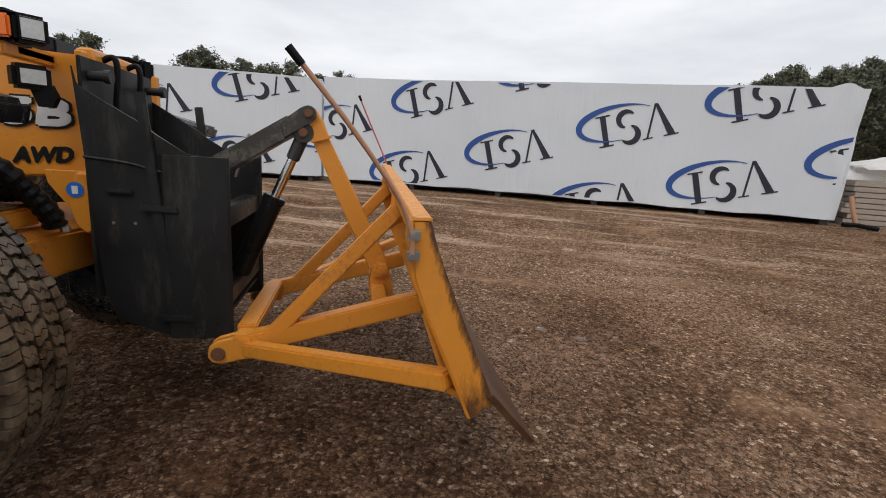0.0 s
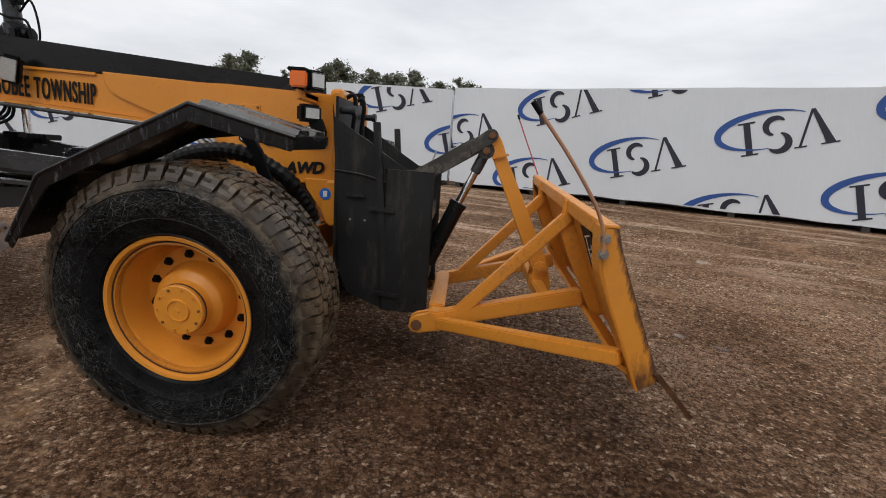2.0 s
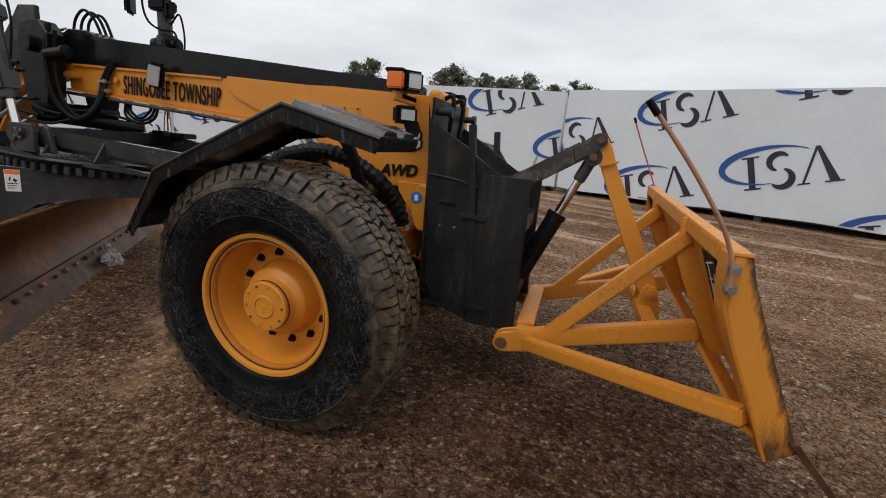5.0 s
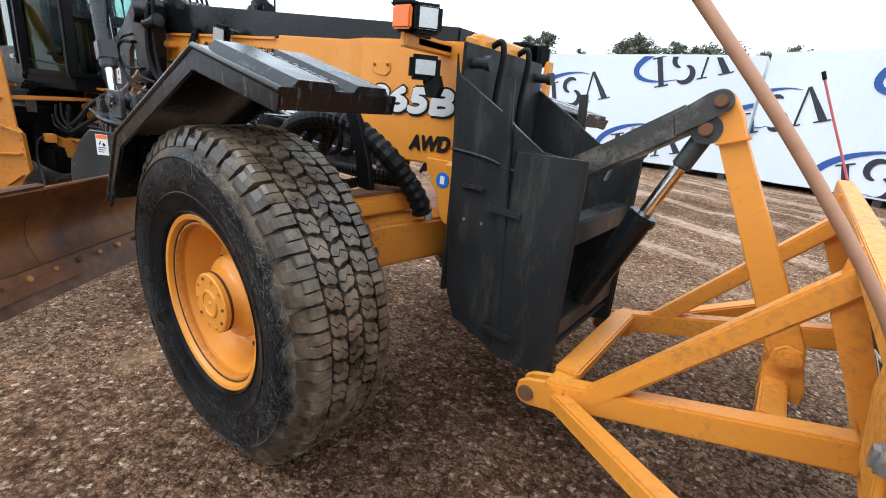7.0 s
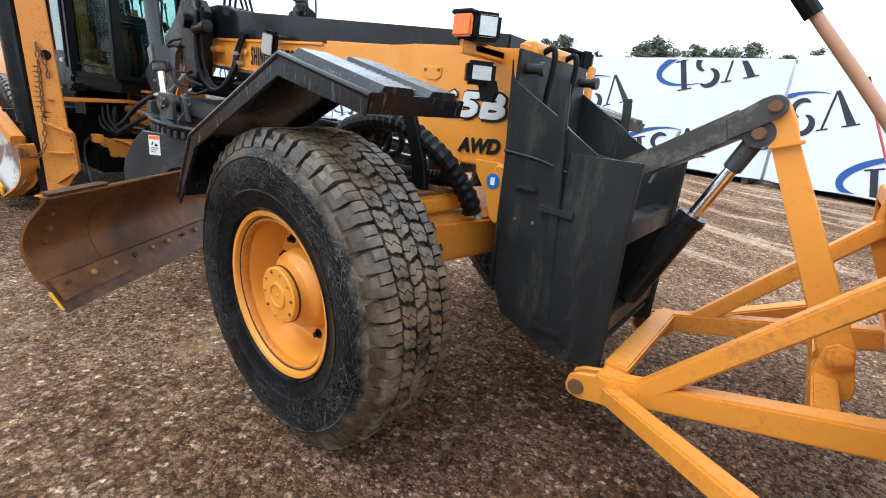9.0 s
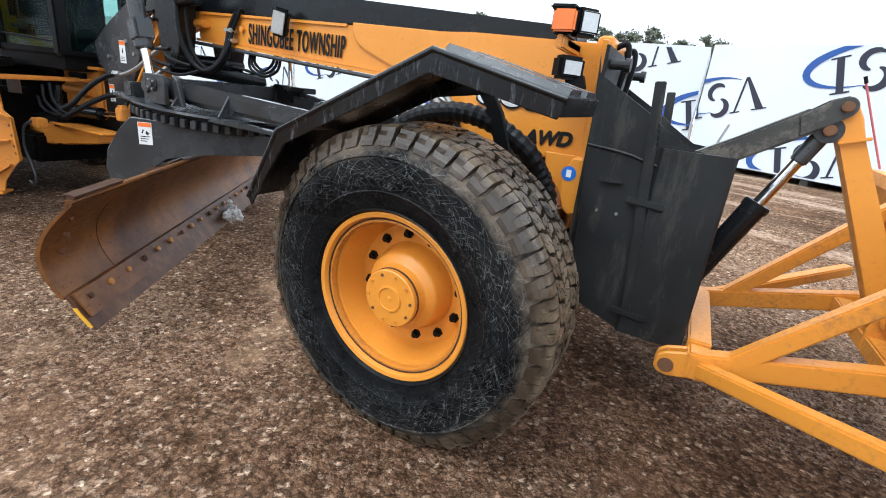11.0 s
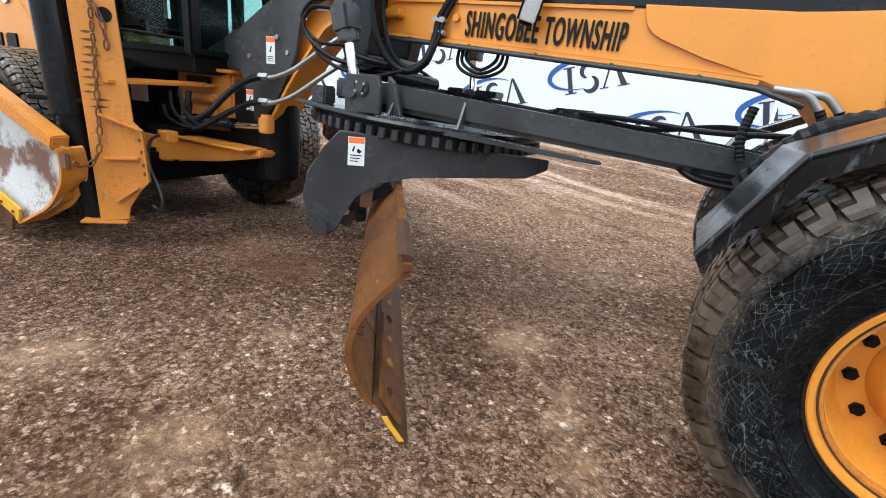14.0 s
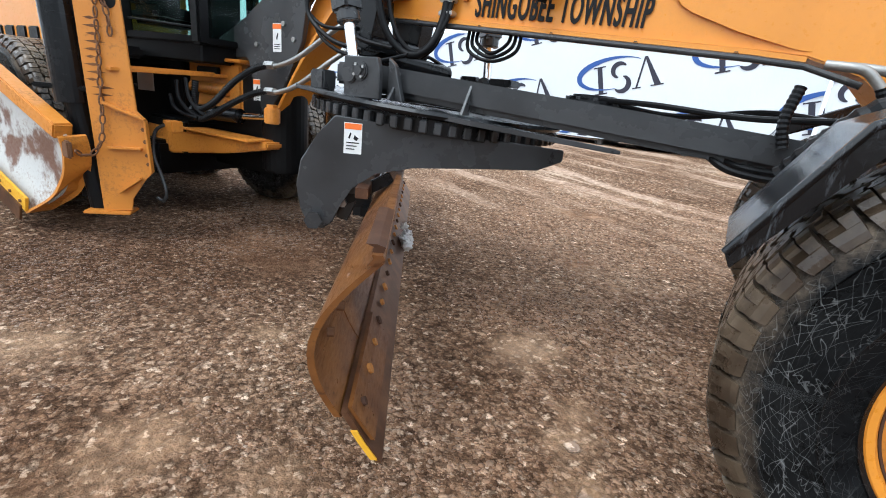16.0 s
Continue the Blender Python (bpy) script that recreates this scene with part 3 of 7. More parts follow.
def curve_points(pts, per=8):
    """A smooth line through the points."""
    p = [Vector(q) for q in pts]
    p = [2 * p[0] - p[1]] + p + [2 * p[-1] - p[-2]]
    out = []
    for i in range(1, len(p) - 2):
        for k in range(per):
            t = k / per
            a, b, c, d = p[i - 1 : i + 3]
            out.append(0.5 * (2 * b + (c - a) * t + (2 * a - 5 * b + 4 * c - d) * t * t + (3 * b - a - 3 * c + d) * t ** 3))
    return out + [p[-2]]


def tube(pts, r, seg=10, smooth_line=True, ribs=0.0):
    line = curve_points(pts) if smooth_line else [Vector(p) for p in pts]
    if ribs:
        # resample evenly, so that the wrap's turns are alike
        n = sum((b - a).length for a, b in zip(line, line[1:]))
        steps, fine, acc = max(8, int(n / ribs)), [], 0.0
        it = iter(zip(line, line[1:]))
        a, b = next(it)
        for k in range(steps * 2 + 1):
            want = n * k / (steps * 2)
            while acc + (b - a).length < want - 1e-9:
                acc += (b - a).length
                nxt = next(it, None)
                if nxt is None:
                    break
                a, b = nxt
            fine.append(a.lerp(b, min(1, max(0, (want - acc) / max(1e-9, (b - a).length)))))
        line = fine
    bm = bmesh.new()
    prev = None
    ref = Vector((0.31, 0.17, 0.93))
    for i, p in enumerate(line):
        d = (line[min(i + 1, len(line) - 1)] - line[max(i - 1, 0)]).normalized()
        u = (ref - d * ref.dot(d)).normalized()
        ref = u
        v = d.cross(u)
        rr = r * (0.86 if ribs and i % 2 else 1.0)
        ring = [bm.verts.new(p + rr * (math.cos(a) * u + math.sin(a) * v)) for a in (2 * math.pi * k / seg for k in range(seg))]
        if prev:
            for k in range(seg):
                bm.faces.new((prev[k], prev[(k + 1) % seg], ring[(k + 1) % seg], ring[k]))
        else:
            bm.faces.new(ring[::-1])
        prev = ring
    bm.faces.new(prev)
    return bm


def join(*many):
    """One bmesh out of several."""
    bm = many[0]
    for other in many[1:]:
        tmp = bpy.data.meshes.new("tmp")
        other.to_mesh(tmp)
        other.free()
        bm.from_mesh(tmp)
        bpy.data.meshes.remove(tmp)
    return bm


def lettering(name, words, m, height, width, thick, material, parent, grow=0.0, shear=0.0, bold=0.0, gap=1.0):
    """Words in the built-in font, their lower left at m, set to a height and a width; bold fattens them by metres."""
    cu = bpy.data.curves.new("letters", "FONT")
    cu.body, cu.extrude, cu.offset, cu.shear, cu.space_character = words, 0.01, grow, shear, gap
    tmp = new("letters", cu)
    bpy.context.view_layer.update()
    me = bpy.data.meshes.new_from_object(tmp.evaluated_get(bpy.context.evaluated_depsgraph_get()))
    bpy.data.objects.remove(tmp)
    co = np.empty(len(me.vertices) * 3)
    me.vertices.foreach_get("co", co)
    co = co.reshape(-1, 3)
    lo, hi = co.min(0), co.max(0)
    co = (co - lo) / (hi - lo) * (width, height, thick)
    me.vertices.foreach_set("co", co.ravel())
    if bold:
        bm = bmesh.new()
        for k in range(13):
            a, rad = 2 * math.pi * k / 6 + (0.5 if k > 6 else 0), (0 if k == 0 else bold if k > 6 else bold * 0.55)
            one = me.copy()
            one.transform(Matrix.Translation((rad * math.cos(a), rad * math.sin(a), -0.00008 * k)))
            bm.from_mesh(one)
            bpy.data.meshes.remove(one)
        bm.to_mesh(me)
        bm.free()
    me.transform(m)
    me.name = name
    me.materials.clear()
    me.materials.append(material)
    ob = new(name, me)
    ob.parent = parent
    return ob


# ---- ground ----
def rise(x, y):
    """Height of the lot: level round the machine, climbing a little towards the wrapped stacks."""
    k = np.clip((y + 0.45 * np.maximum(x, 0) - 6.5) / 8.0, 0, 1)
    return 0.40 * k * k * (3 - 2 * k)


def spread(lo, a, b, hi, step):
    """Close steps between a and b, growing ones out to lo and hi."""
    mid = list(np.arange(a, b + 1e-6, step))
    left, right, d = [], [], step
    p, q = a, b
    while p > lo or q < hi:
        d *= 1.22
        p, q = p - d, q + d
        if p > lo:
            left.append(p)
        if q < hi:
            right.append(q)
    return np.array([lo] + left[::-1] + mid + right + [hi])


def fbm(x, y, seed, octaves=4):
    """Cheap smooth relief out of turned sines."""
    r = np.random.RandomState(seed)
    h = np.zeros_like(x)
    for o in range(octaves):
        for _ in range(5):
            a, ph = r.uniform(0, 2 * math.pi, 2)
            f = 2.0 ** o * r.uniform(0.8, 1.3)
            h += np.sin(f * (x * math.cos(a) + y * math.sin(a)) + ph) / 1.8 ** o
    return h / 6


gx, gy = spread(-900, -7.5, 5.5, 900, 0.05), spread(-900, -0.6, 7.5, 900, 0.05)
GX, GY = np.meshgrid(gx, gy)
GZ = rise(GX, GY) + 0.012 * fbm(GX * 1.6, GY * 1.6, 3) * np.exp(-((GX / 30) ** 2 + (GY / 30) ** 2)) - 0.012
RX, RY = 0.914 * GX - 0.407 * GY, 0.407 * GX + 0.914 * GY
GZ += 0.020 * fbm(0.4 * RX, 5.0 * RY, 9) * np.clip((GY - 4.5) / 2, 0, 1) * np.exp(-((GX / 25) ** 2 + (GY / 25) ** 2))
ny, nx = GX.shape
idx = np.arange(nx * ny).reshape(ny, nx)
quads = np.stack([idx[:-1, :-1], idx[:-1, 1:], idx[1:, 1:], idx[1:, :-1]], -1).reshape(-1, 4)
me = bpy.data.meshes.new("ground")
me.from_pydata(np.stack([GX.ravel(), GY.ravel(), GZ.ravel()], -1).tolist(), [], quads.tolist())
me.polygons.foreach_set("use_smooth", [True] * len(me.polygons))
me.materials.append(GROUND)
ground = tagged(new("ground", me), "wet brown gravel lot with mud tracks and shallow puddles", "ground", kind="structure")


def ground_z(x, y):
    i = np.clip(np.searchsorted(gx, x) - 1, 0, nx - 2)
    j = np.clip(np.searchsorted(gy, y) - 1, 0, ny - 2)
    u, v = (x - gx[i]) / (gx[i + 1] - gx[i]), (y - gy[j]) / (gy[j + 1] - gy[j])
    return GZ[j, i] * (1 - u) * (1 - v) + GZ[j, i + 1] * u * (1 - v) + GZ[j + 1, i] * (1 - u) * v + GZ[j + 1, i + 1] * u * v


def pebbles(n, seed, x0, x1, y0, y1, small, big, sunk=0.22, tall=1.0):
    r = np.random.RandomState(seed)
    base = np.array([(1, 0, 0), (-1, 0, 0), (0, 1, 0), (0, -1, 0), (0, 0, 0.8), (0.6, 0.6, 0.35), (-0.6, 0.55, 0.4), (-0.55, -0.6, 0.35), (0.6, -0.55, 0.45)], float)
    tris = np.array([(0, 5, 8), (5, 4, 8), (0, 2, 5), (2, 6, 5), (5, 6, 4), (2, 1, 6), (1, 7, 6), (6, 7, 4), (1, 3, 7), (3, 8, 7), (7, 8, 4), (3, 0, 8)])
    x, y = r.uniform(x0, x1, n), r.uniform(y0, y1, n)
    size = small + (big - small) * r.beta(1.0, 5.0, n)
    a = r.uniform(0, 2 * math.pi, n)
    sx, sy, sz = size * r.uniform(0.7, 1.4, n), size * r.uniform(0.55, 1.05, n), tall * size * r.uniform(0.35, 0.75, n)
    p = base[None] * r.uniform(0.75, 1.2, (n, 9, 1)) * np.stack([sx, sy, sz], -1)[:, None]
    c, s = np.cos(a)[:, None], np.sin(a)[:, None]
    z = ground_z(x, y) - 0.15 * sz
    # trodden into the mud in uneven patches
    z = z - 0.80 * sz * np.clip(2.2 * fbm(2.3 * x, 2.3 * y, 21) + sunk + r.uniform(-0.45, 0.45, n), 0, 1)
    for px, py, pr in PUDDLES + MUD[:8]:
        inside = np.hypot(x - px, y - py) < pr * (0.62 if (px, py, pr) in PUDDLES else 0.55)
        z = np.where(inside, z - 0.9 * sz, z)
    v = np.stack([p[..., 0] * c - p[..., 1] * s + x[:, None], p[..., 0] * s + p[..., 1] * c + y[:, None], p[..., 2] + z[:, None]], -1)
    f = (tris[None] + 9 * np.arange(n)[:, None, None]).reshape(-1, 3)
    me = bpy.data.meshes.new("gravel")
    me.vertices.add(n * 9)
    me.vertices.foreach_set("co", v.ravel())
    me.loops.add(f.size)
    me.loops.foreach_set("vertex_index", f.ravel().astype(np.int32))
    me.polygons.add(len(f))
    me.polygons.foreach_set("loop_start", np.arange(0, f.size, 3, dtype=np.int32))
    me.polygons.foreach_set("loop_total", np.full(len(f), 3, dtype=np.int32))
    me.update()
    me.validate()
    me.materials.append(STONES)
    return tagged(new("gravel", me), "loose wet brown and grey gravel on the lot", "gravel", kind="stuff")


pebbles(84000, 1, -5.4, 3.4, 0.6, 4.0, 0.0035, 0.020, 0.42)
pebbles(54000, 2, -5.5, 5.0, 3.2, 8.5, 0.008, 0.030, 0.10, 1.7)
pebbles(1500, 3, -5.4, 4.0, 0.8, 6.0, 0.012, 0.030, 0.30)

# ---- wrapped stacks with the printed banner ----
WO, WD, WN = Vector((-0.67, 14.85, 0)), Vector((0.890, -0.455, 0)).normalized(), Vector((-0.455, -0.89, 0)).normalized()
JOINT = WO + 0.64 * WD


def wall_pt(s, z, out=0.0):
    return WO + s * WD + Vector((0, 0, z)) + out * WN


def ripple(s, z, seed):
    q = Vector((s * 0.6 + seed, z * 0.5, 0.3))
    return 0.035 * noise.noise(q) + 0.012 * noise.noise(Vector((s * 2.6, z * 1.1, seed)))


def wrapped_stack(s0, s1, z0, z1, seed, label):
    root = thing("wrapped_stack", label, "wrapped stack", "banner wall")
    bm = bmesh.new()
    ns, nz = int((s1 - s0) / 0.12), 20
    grid = {}
    for i in range(ns + 1):
        for j in range(nz + 1):
            s, k = s0 + (s1 - s0) * i / ns, j / nz
            edge = min(1.0, min(s - s0, s1 - s) / 0.25)
            sag = 0.03 * noise.noise(Vector((s * 0.35, seed, 0))) if j == nz else 0
            loose = 0.05 * noise.noise(Vector((s * 0.9, seed, 4))) if j == 0 else 0
            torn = max(0.0, 1 - (s1 - s) / 0.7) if seed < 2 else 0.0
            crumple = torn * (0.16 * noise.noise(Vector((s * 4.5, k * 1.6, 2.0))) + 0.07 * noise.noise(Vector((s * 9, k * 4, 7.0))))
            peak = 0.09 * math.sin(math.pi * min(1, torn * 1.3)) if j > nz - 3 else 0
            pull = -0.10 * torn * (1 - k)
            grid[i, j] = bm.verts.new(wall_pt(s + pull, z0 + (z1 - z0) * k + sag + loose + peak, ripple(s, z0 + (z1 - z0) * k, seed) - 0.03 * (1 - edge) + crumple))
    for i in range(ns):
        for j in range(nz):
            bm.faces.new((grid[i, j], grid[i + 1, j], grid[i + 1, j + 1], grid[i, j + 1]))
    back = {}
    for i in (0, ns):
        s = s0 if i == 0 else s1
        for j in range(nz + 1):
            back[i, j] = bm.verts.new(wall_pt(s, z0 + (z1 - z0) * j / nz, -2.4))
        for j in range(nz):
            bm.faces.new((grid[i, j], back[i, j], back[i, j + 1], grid[i, j + 1]))
    for i in range(ns):
        a, b = wall_pt(s0 + (s1 - s0) * i / ns, z1, -2.4), wall_pt(s0 + (s1 - s0) * (i + 1) / ns, z1, -2.4)
        bm.faces.new((grid[i, nz], grid[i + 1, nz], bm.verts.new(b), bm.verts.new(a)))
    bmesh.ops.remove_doubles(bm, verts=bm.verts, dist=0.002)
    part("wrap", bm, VINYL, root, smooth=True)
    # bearers under the load
    n = int((s1 - s0) / 2.2)
    for i in range(n + 1):
        s = s0 + 0.3 + (s1 - s0 - 0.6) * i / max(1, n)
        zg = float(ground_z(np.array([wall_pt(s, 0).x]), np.array([wall_pt(s, 0).y]))[0])
        m = frame3(wall_pt(s, 0), WD, -WN)
        part("bearer", box((-0.07, 0.05, zg - 0.06), (0.07, 2.3, z0 + 0.05), 0.01, m), GAP_SHADE, root)
    part("underside", box((s0 + 0.05, 0.12, z0 - 0.02), (s1 - 0.05, 2.35, z0 + 0.06), 0.0, frame3(WO, WD, -WN)), GAP_SHADE, root)
    return root


STACK_R = wrapped_stack(0.70, 13.2, 0.52, 3.22, 1.3, "white vinyl-wrapped stack with blue and navy marks on the gravel")
RIGHT_ROW = (WO, WD, WN)
LEFT_ROW = (JOINT, Vector((1, 0, 0)), Vector((0, -1, 0)))
WO, WD, WN = LEFT_ROW
STACK_L = wrapped_stack(-15.8, 0.0, 0.54, 3.18, 7.7, "white vinyl-wrapped stack with printed marks, standing behind the grader")
STACK_LL = wrapped_stack(-31.5, -15.9, 0.54, 3.18, 4.1, "white vinyl-wrapped stack with printed marks, farther along the row")


def on_sheet(bm, seed, z0, z1):
    """Lays a flat figure (s, z in x, y) on the rippled sheet."""
    for v in bm.verts:
        s, z = v.co.x, v.co.y
        v.co = wall_pt(s, z, ripple(s, z, seed) + 0.012)
    return bm


def strip(points, widths):
    """A flat band along a line, of the widths given."""
    bm = bmesh.new()
    prev = None
    for i, p in enumerate(points):
        d = (Vector(points[min(i + 1, len(points) - 1)]) - Vector(points[max(i - 1, 0)])).normalized()
        n = Vector((-d.y, d.x))
        w = widths[i] / 2
        pair = [bm.verts.new((p[0] + n.x * w, p[1] + n.y * w, 0)), bm.verts.new((p[0] - n.x * w, p[1] - n.y * w, 0))]
        if prev:
            bm.faces.new((prev[0], prev[1], pair[1], pair[0]))
        prev = pair
    return bm


def clip_sheet(bm, s0, s1, z0, z1):
    for co, no in (((s0, 0, 0), (-1, 0, 0)), ((s1, 0, 0), (1, 0, 0)), ((0, z0, 0), (0, -1, 0)), ((0, z1, 0), (0, 1, 0))):
        bmesh.ops.bisect_plane(bm, geom=bm.verts[:] + bm.edges[:] + bm.faces[:], plane_co=co, plane_no=no, clear_outer=True)
    return bm


def islands(bm):
    """Splits a bmesh into its unconnected pieces."""
    left, groups = set(bm.verts), []
    while left:
        todo, seen = [left.pop()], set()
        while todo:
            v = todo.pop()
            seen.add(v)
            for e in v.link_edges:
                w = e.other_vert(v)
                if w in left:
                    left.discard(w)
                    todo.append(w)
        groups.append(seen)
    if len(groups) == 1:
        return [bm]
    out = []
    for seen in sorted(groups, key=lambda g: min(v.index for v in g)):
        piece = bmesh.new()
        new_v = {v: piece.verts.new(v.co) for v in bm.verts if v in seen}
        for f in bm.faces:
            if f.verts[0] in seen:
                piece.faces.new([new_v[v] for v in f.verts])
        if piece.faces:
            out.append(piece)
        else:
            piece.free()
    bm.free()
    return out


def mark(root, s, z, seed, span, ang=14.5, size=0.975):
    """The printed mark: a blue crescent sweep, a bar, two opposed bows and a leaning wedge."""
    rot = Matrix.Translation((s, z, 0)) @ Matrix.Rotation(radians(ang), 4, "Z") @ Matrix.Scale(size, 4)

    def lay(name, bm, material):
        bmesh.ops.transform(bm, matrix=rot, verts=bm.verts)
        clip_sheet(bm, *span)
        bm.verts.index_update()
        if not bm.faces:
            bm.free()
            return
        for piece in islands(bm):
            part(name, on_sheet(piece, seed, span[2], span[3]), material, root)

    def flat(p):
        bm = bmesh.new()
        bm.faces.new([bm.verts.new((x, y, 0)) for x, y in p])
        return bm

    h = 0.74
    lay("printed_bar", flat([(0.10, 0.03), (0.23, 0.03), (0.23, h - 0.03), (0.10, h - 0.03)]), LOGO_DARK)
    lay("printed_foot", flat([(0.0, 0.0), (0.33, 0.0), (0.33, 0.035), (0.0, 0.035)]), LOGO_DARK)
    lay("printed_foot", flat([(0.0, h - 0.035), (0.33, h - 0.035), (0.33, h), (0.0, h)]), LOGO_DARK)
    up = [(0.70 + 0.19 * math.cos(a), 0.545 + 0.185 * math.sin(a)) for a in np.linspace(radians(35), radians(250), 15)]
    lay("printed_bow", strip(up, [0.03 + 0.10 * math.sin(math.pi * i / 14) ** 0.8 for i in range(15)]), LOGO_DARK)
    lo = [(0.70 + 0.20 * math.cos(a), 0.20 + 0.20 * math.sin(a)) for a in np.linspace(radians(70), radians(-145), 15)]
    lay("printed_bow", strip(lo, [0.03 + 0.11 * math.sin(math.pi * i / 14) ** 0.8 for i in range(15)]), LOGO_DARK)
    for p in ([(1.06, 0.03), (1.11, 0.03), (1.38, h + 0.04), (1.33, h + 0.04)], [(1.33, h + 0.04), (1.40, h + 0.04), (1.69, 0.03), (1.53, 0.03)]):
        lay("printed_wedge", flat(p), LOGO_DARK)
    for p in ([(0.98, 0.0), (1.20, 0.0), (1.20, 0.03), (0.98, 0.03)], [(1.44, 0.0), (1.76, 0.0), (1.76, 0.03), (1.44, 0.03)]):
        lay("printed_foot", flat(p), LOGO_DARK)
    arc = [(0.50 + 0.92 * math.cos(a), 0.50 + 0.40 * math.sin(a)) for a in np.linspace(radians(38), radians(272), 26)]
    lay("printed_sweep", strip(arc, [0.015 + 0.135 * max(0.0, math.sin(math.pi * i / 25)) ** 1.6 for i in range(26)]), LOGO_BLUE)


SPAN_R, SPAN_L, SPAN_LL = (0.71, 13.06, 0.56, 3.18), (-15.7, -0.02, 0.58, 3.14), (-31.4, -16.0, 0.58, 3.14)
for i in range(-14, 6):
    for j in range(-14, 8):
        s, z = -4.99 + 2.74 * i + 2.08 * j, 1.66 + 0.73 * i - 1.20 * j
        if -0.65 < z < 3.1 and -31.4 < s < 0.9:
            if s > -17.5:
                mark(STACK_L, s, z, 7.7, SPAN_L)
            if s < -14.5:
                mark(STACK_LL, s, z, 4.1, SPAN_LL)
WO, WD, WN = RIGHT_ROW
for s, z in ((0.58, 1.47), (3.31, 2.24), (6.0, 2.97), (2.74, 0.36), (5.40, 1.03), (8.11, 1.74), (10.78, 2.43), (7.62, -0.10), (10.26, 0.59), (12.88, 1.25)):
    mark(STACK_R, s, z, 1.3, SPAN_R)


# bundle of weathered boards past the end of the row, with old snow on it
def lumber_bundle():
    root = thing("lumber_bundle", "weathered tan lumber bundle lying on the gravel lot", "lumber")
    m = frame3(wall_pt(13.55, 0.30, -0.6), WD, -WN)
    rl = random.Random(3)
    for k in range(9):
        for j in range(2):
            x = rl.uniform(-0.12, 0.1)
            part("board", box((x, 0.05 + 1.1 * j, 0.12 * k), (3.2 + x, 1.05 + 1.1 * j, 0.12 * k + 0.105), 0.008, m), LUMBER, root)
    heap = bmesh.new()
    bmesh.ops.create_icosphere(heap, subdivisions=4, radius=1.0)
    for v in heap.verts:
        v.co = v.co * (1 + 0.22 * noise.noise(v.co * 2.3) + 0.06 * noise.noise(v.co * 7))
        v.co = m @ Vector((1.5 + v.co.x * 1.6, 1.1 + v.co.y * 1.05, 1.22 + v.co.z * 0.42))
    tagged(part("snow_mound", heap, SNOW, None, "", True), "grubby heap of old snow on the lumber", "snow")
    tool = thing("pick", "wooden-handled pick with a dark head lying on gravel", "tool")
    part("handle", tube([wall_pt(13.22, 1.05, 0.10), wall_pt(13.28, 0.75, 0.16), wall_pt(13.36, 0.50, 0.20)], 0.045, 10), WOODEN, tool, smooth=True)
    part("head", tube([wall_pt(13.12, 0.46, 0.22), wall_pt(13.36, 0.47, 0.22), wall_pt(13.75, 0.42, 0.22)], 0.05, 8, False), MATTE_BLACK, tool, smooth=True)


lumber_bundle()


# ---- trees ----
def pine_mesh(seed, h, w):
    r = random.Random(seed)
    trunk = rod((0, 0, 0), (0.15, 0, h * 0.97), 0.022 * h, 0.004 * h, 9)
    crown = bmesh.new()
    tiers = 22
    limbs = []
    for t in range(tiers):
        k = t / (tiers - 1)
        z = h * (0.24 + 0.75 * k)
        reach = w * 0.62 * (math.sin(math.pi * (0.16 + 0.80 * k)) ** 0.8) * r.uniform(0.7, 1.2) + 0.06 * w
        for b in range(r.randint(3, 6)):
            if r.random() < 0.16:
                continue
            a, ln = r.uniform(0, 2 * math.pi), reach * r.uniform(0.45, 1.15)
            tip = Vector((ln * math.cos(a), ln * math.sin(a), z + ln * r.uniform(-0.05, 0.35)))
            limbs.append((Vector((0.15 * z / h, 0, z)), tip))
            for q in range(int(30 + 22 * ln)):
                u = r.uniform(0.25, 1.05)
                c = Vector((0, 0, z)).lerp(tip, u) + Vector((r.gauss(0, 0.13), r.gauss(0, 0.13), r.gauss(0.05, 0.1))) * w * 0.42
                sz = w * r.uniform(0.022, 0.055)
                d1 = Vector((r.gauss(0, 1), r.gauss(0, 1), r.gauss(0.3, 0.6))).normalized() * sz
                d2 = Vector((r.gauss(0, 1), r.gauss(0, 1), r.gauss(0, 0.5))).normalized() * sz * 0.6
                crown.faces.new([crown.verts.new(c + v) for v in (d1, d2, -d1, -d2)])
    for a, b in limbs[::2]:
        trunk = join(trunk, rod(a, b, 0.006 * h, 0.002 * h, 5))
    return trunk, crown


def bare_mesh(seed, h):
    r = random.Random(seed)
    bm = bmesh.new()

    def grow(p, d, ln, rad, depth):
        q = p + d * ln
        nonlocal bm
        bm = join(bm, rod(p, q, rad, rad * 0.65, 4))
        if depth:
            for _ in range(3):
                nd = (d + Vector((r.gauss(0, 0.45), r.gauss(0, 0.45), r.gauss(0.1, 0.25)))).normalized()
                grow(p.lerp(q, r.uniform(0.6, 1.0)), nd, ln * r.uniform(0.55, 0.8), rad * 0.6, depth - 1)

    grow(Vector((0, 0, 0)), Vector((0, 0, 1)), h * 0.33, 0.014 * h, 4)
    return bm


pines = []
for k, (h, w) in enumerate(((13.0, 4.6), (11.0, 4.8), (14.5, 4.2), (9.5, 4.2))):
    tr, cr = pine_mesh(30 + k, h, w)
    root = thing("pine_tree", "dark green pine with an uneven crown behind the lot", "tree", "trees behind the lot")
    part("trunk", tr, BARK, root)
    part("crown", cr, NEEDLES, root)
    pines.append(root)
bares = []
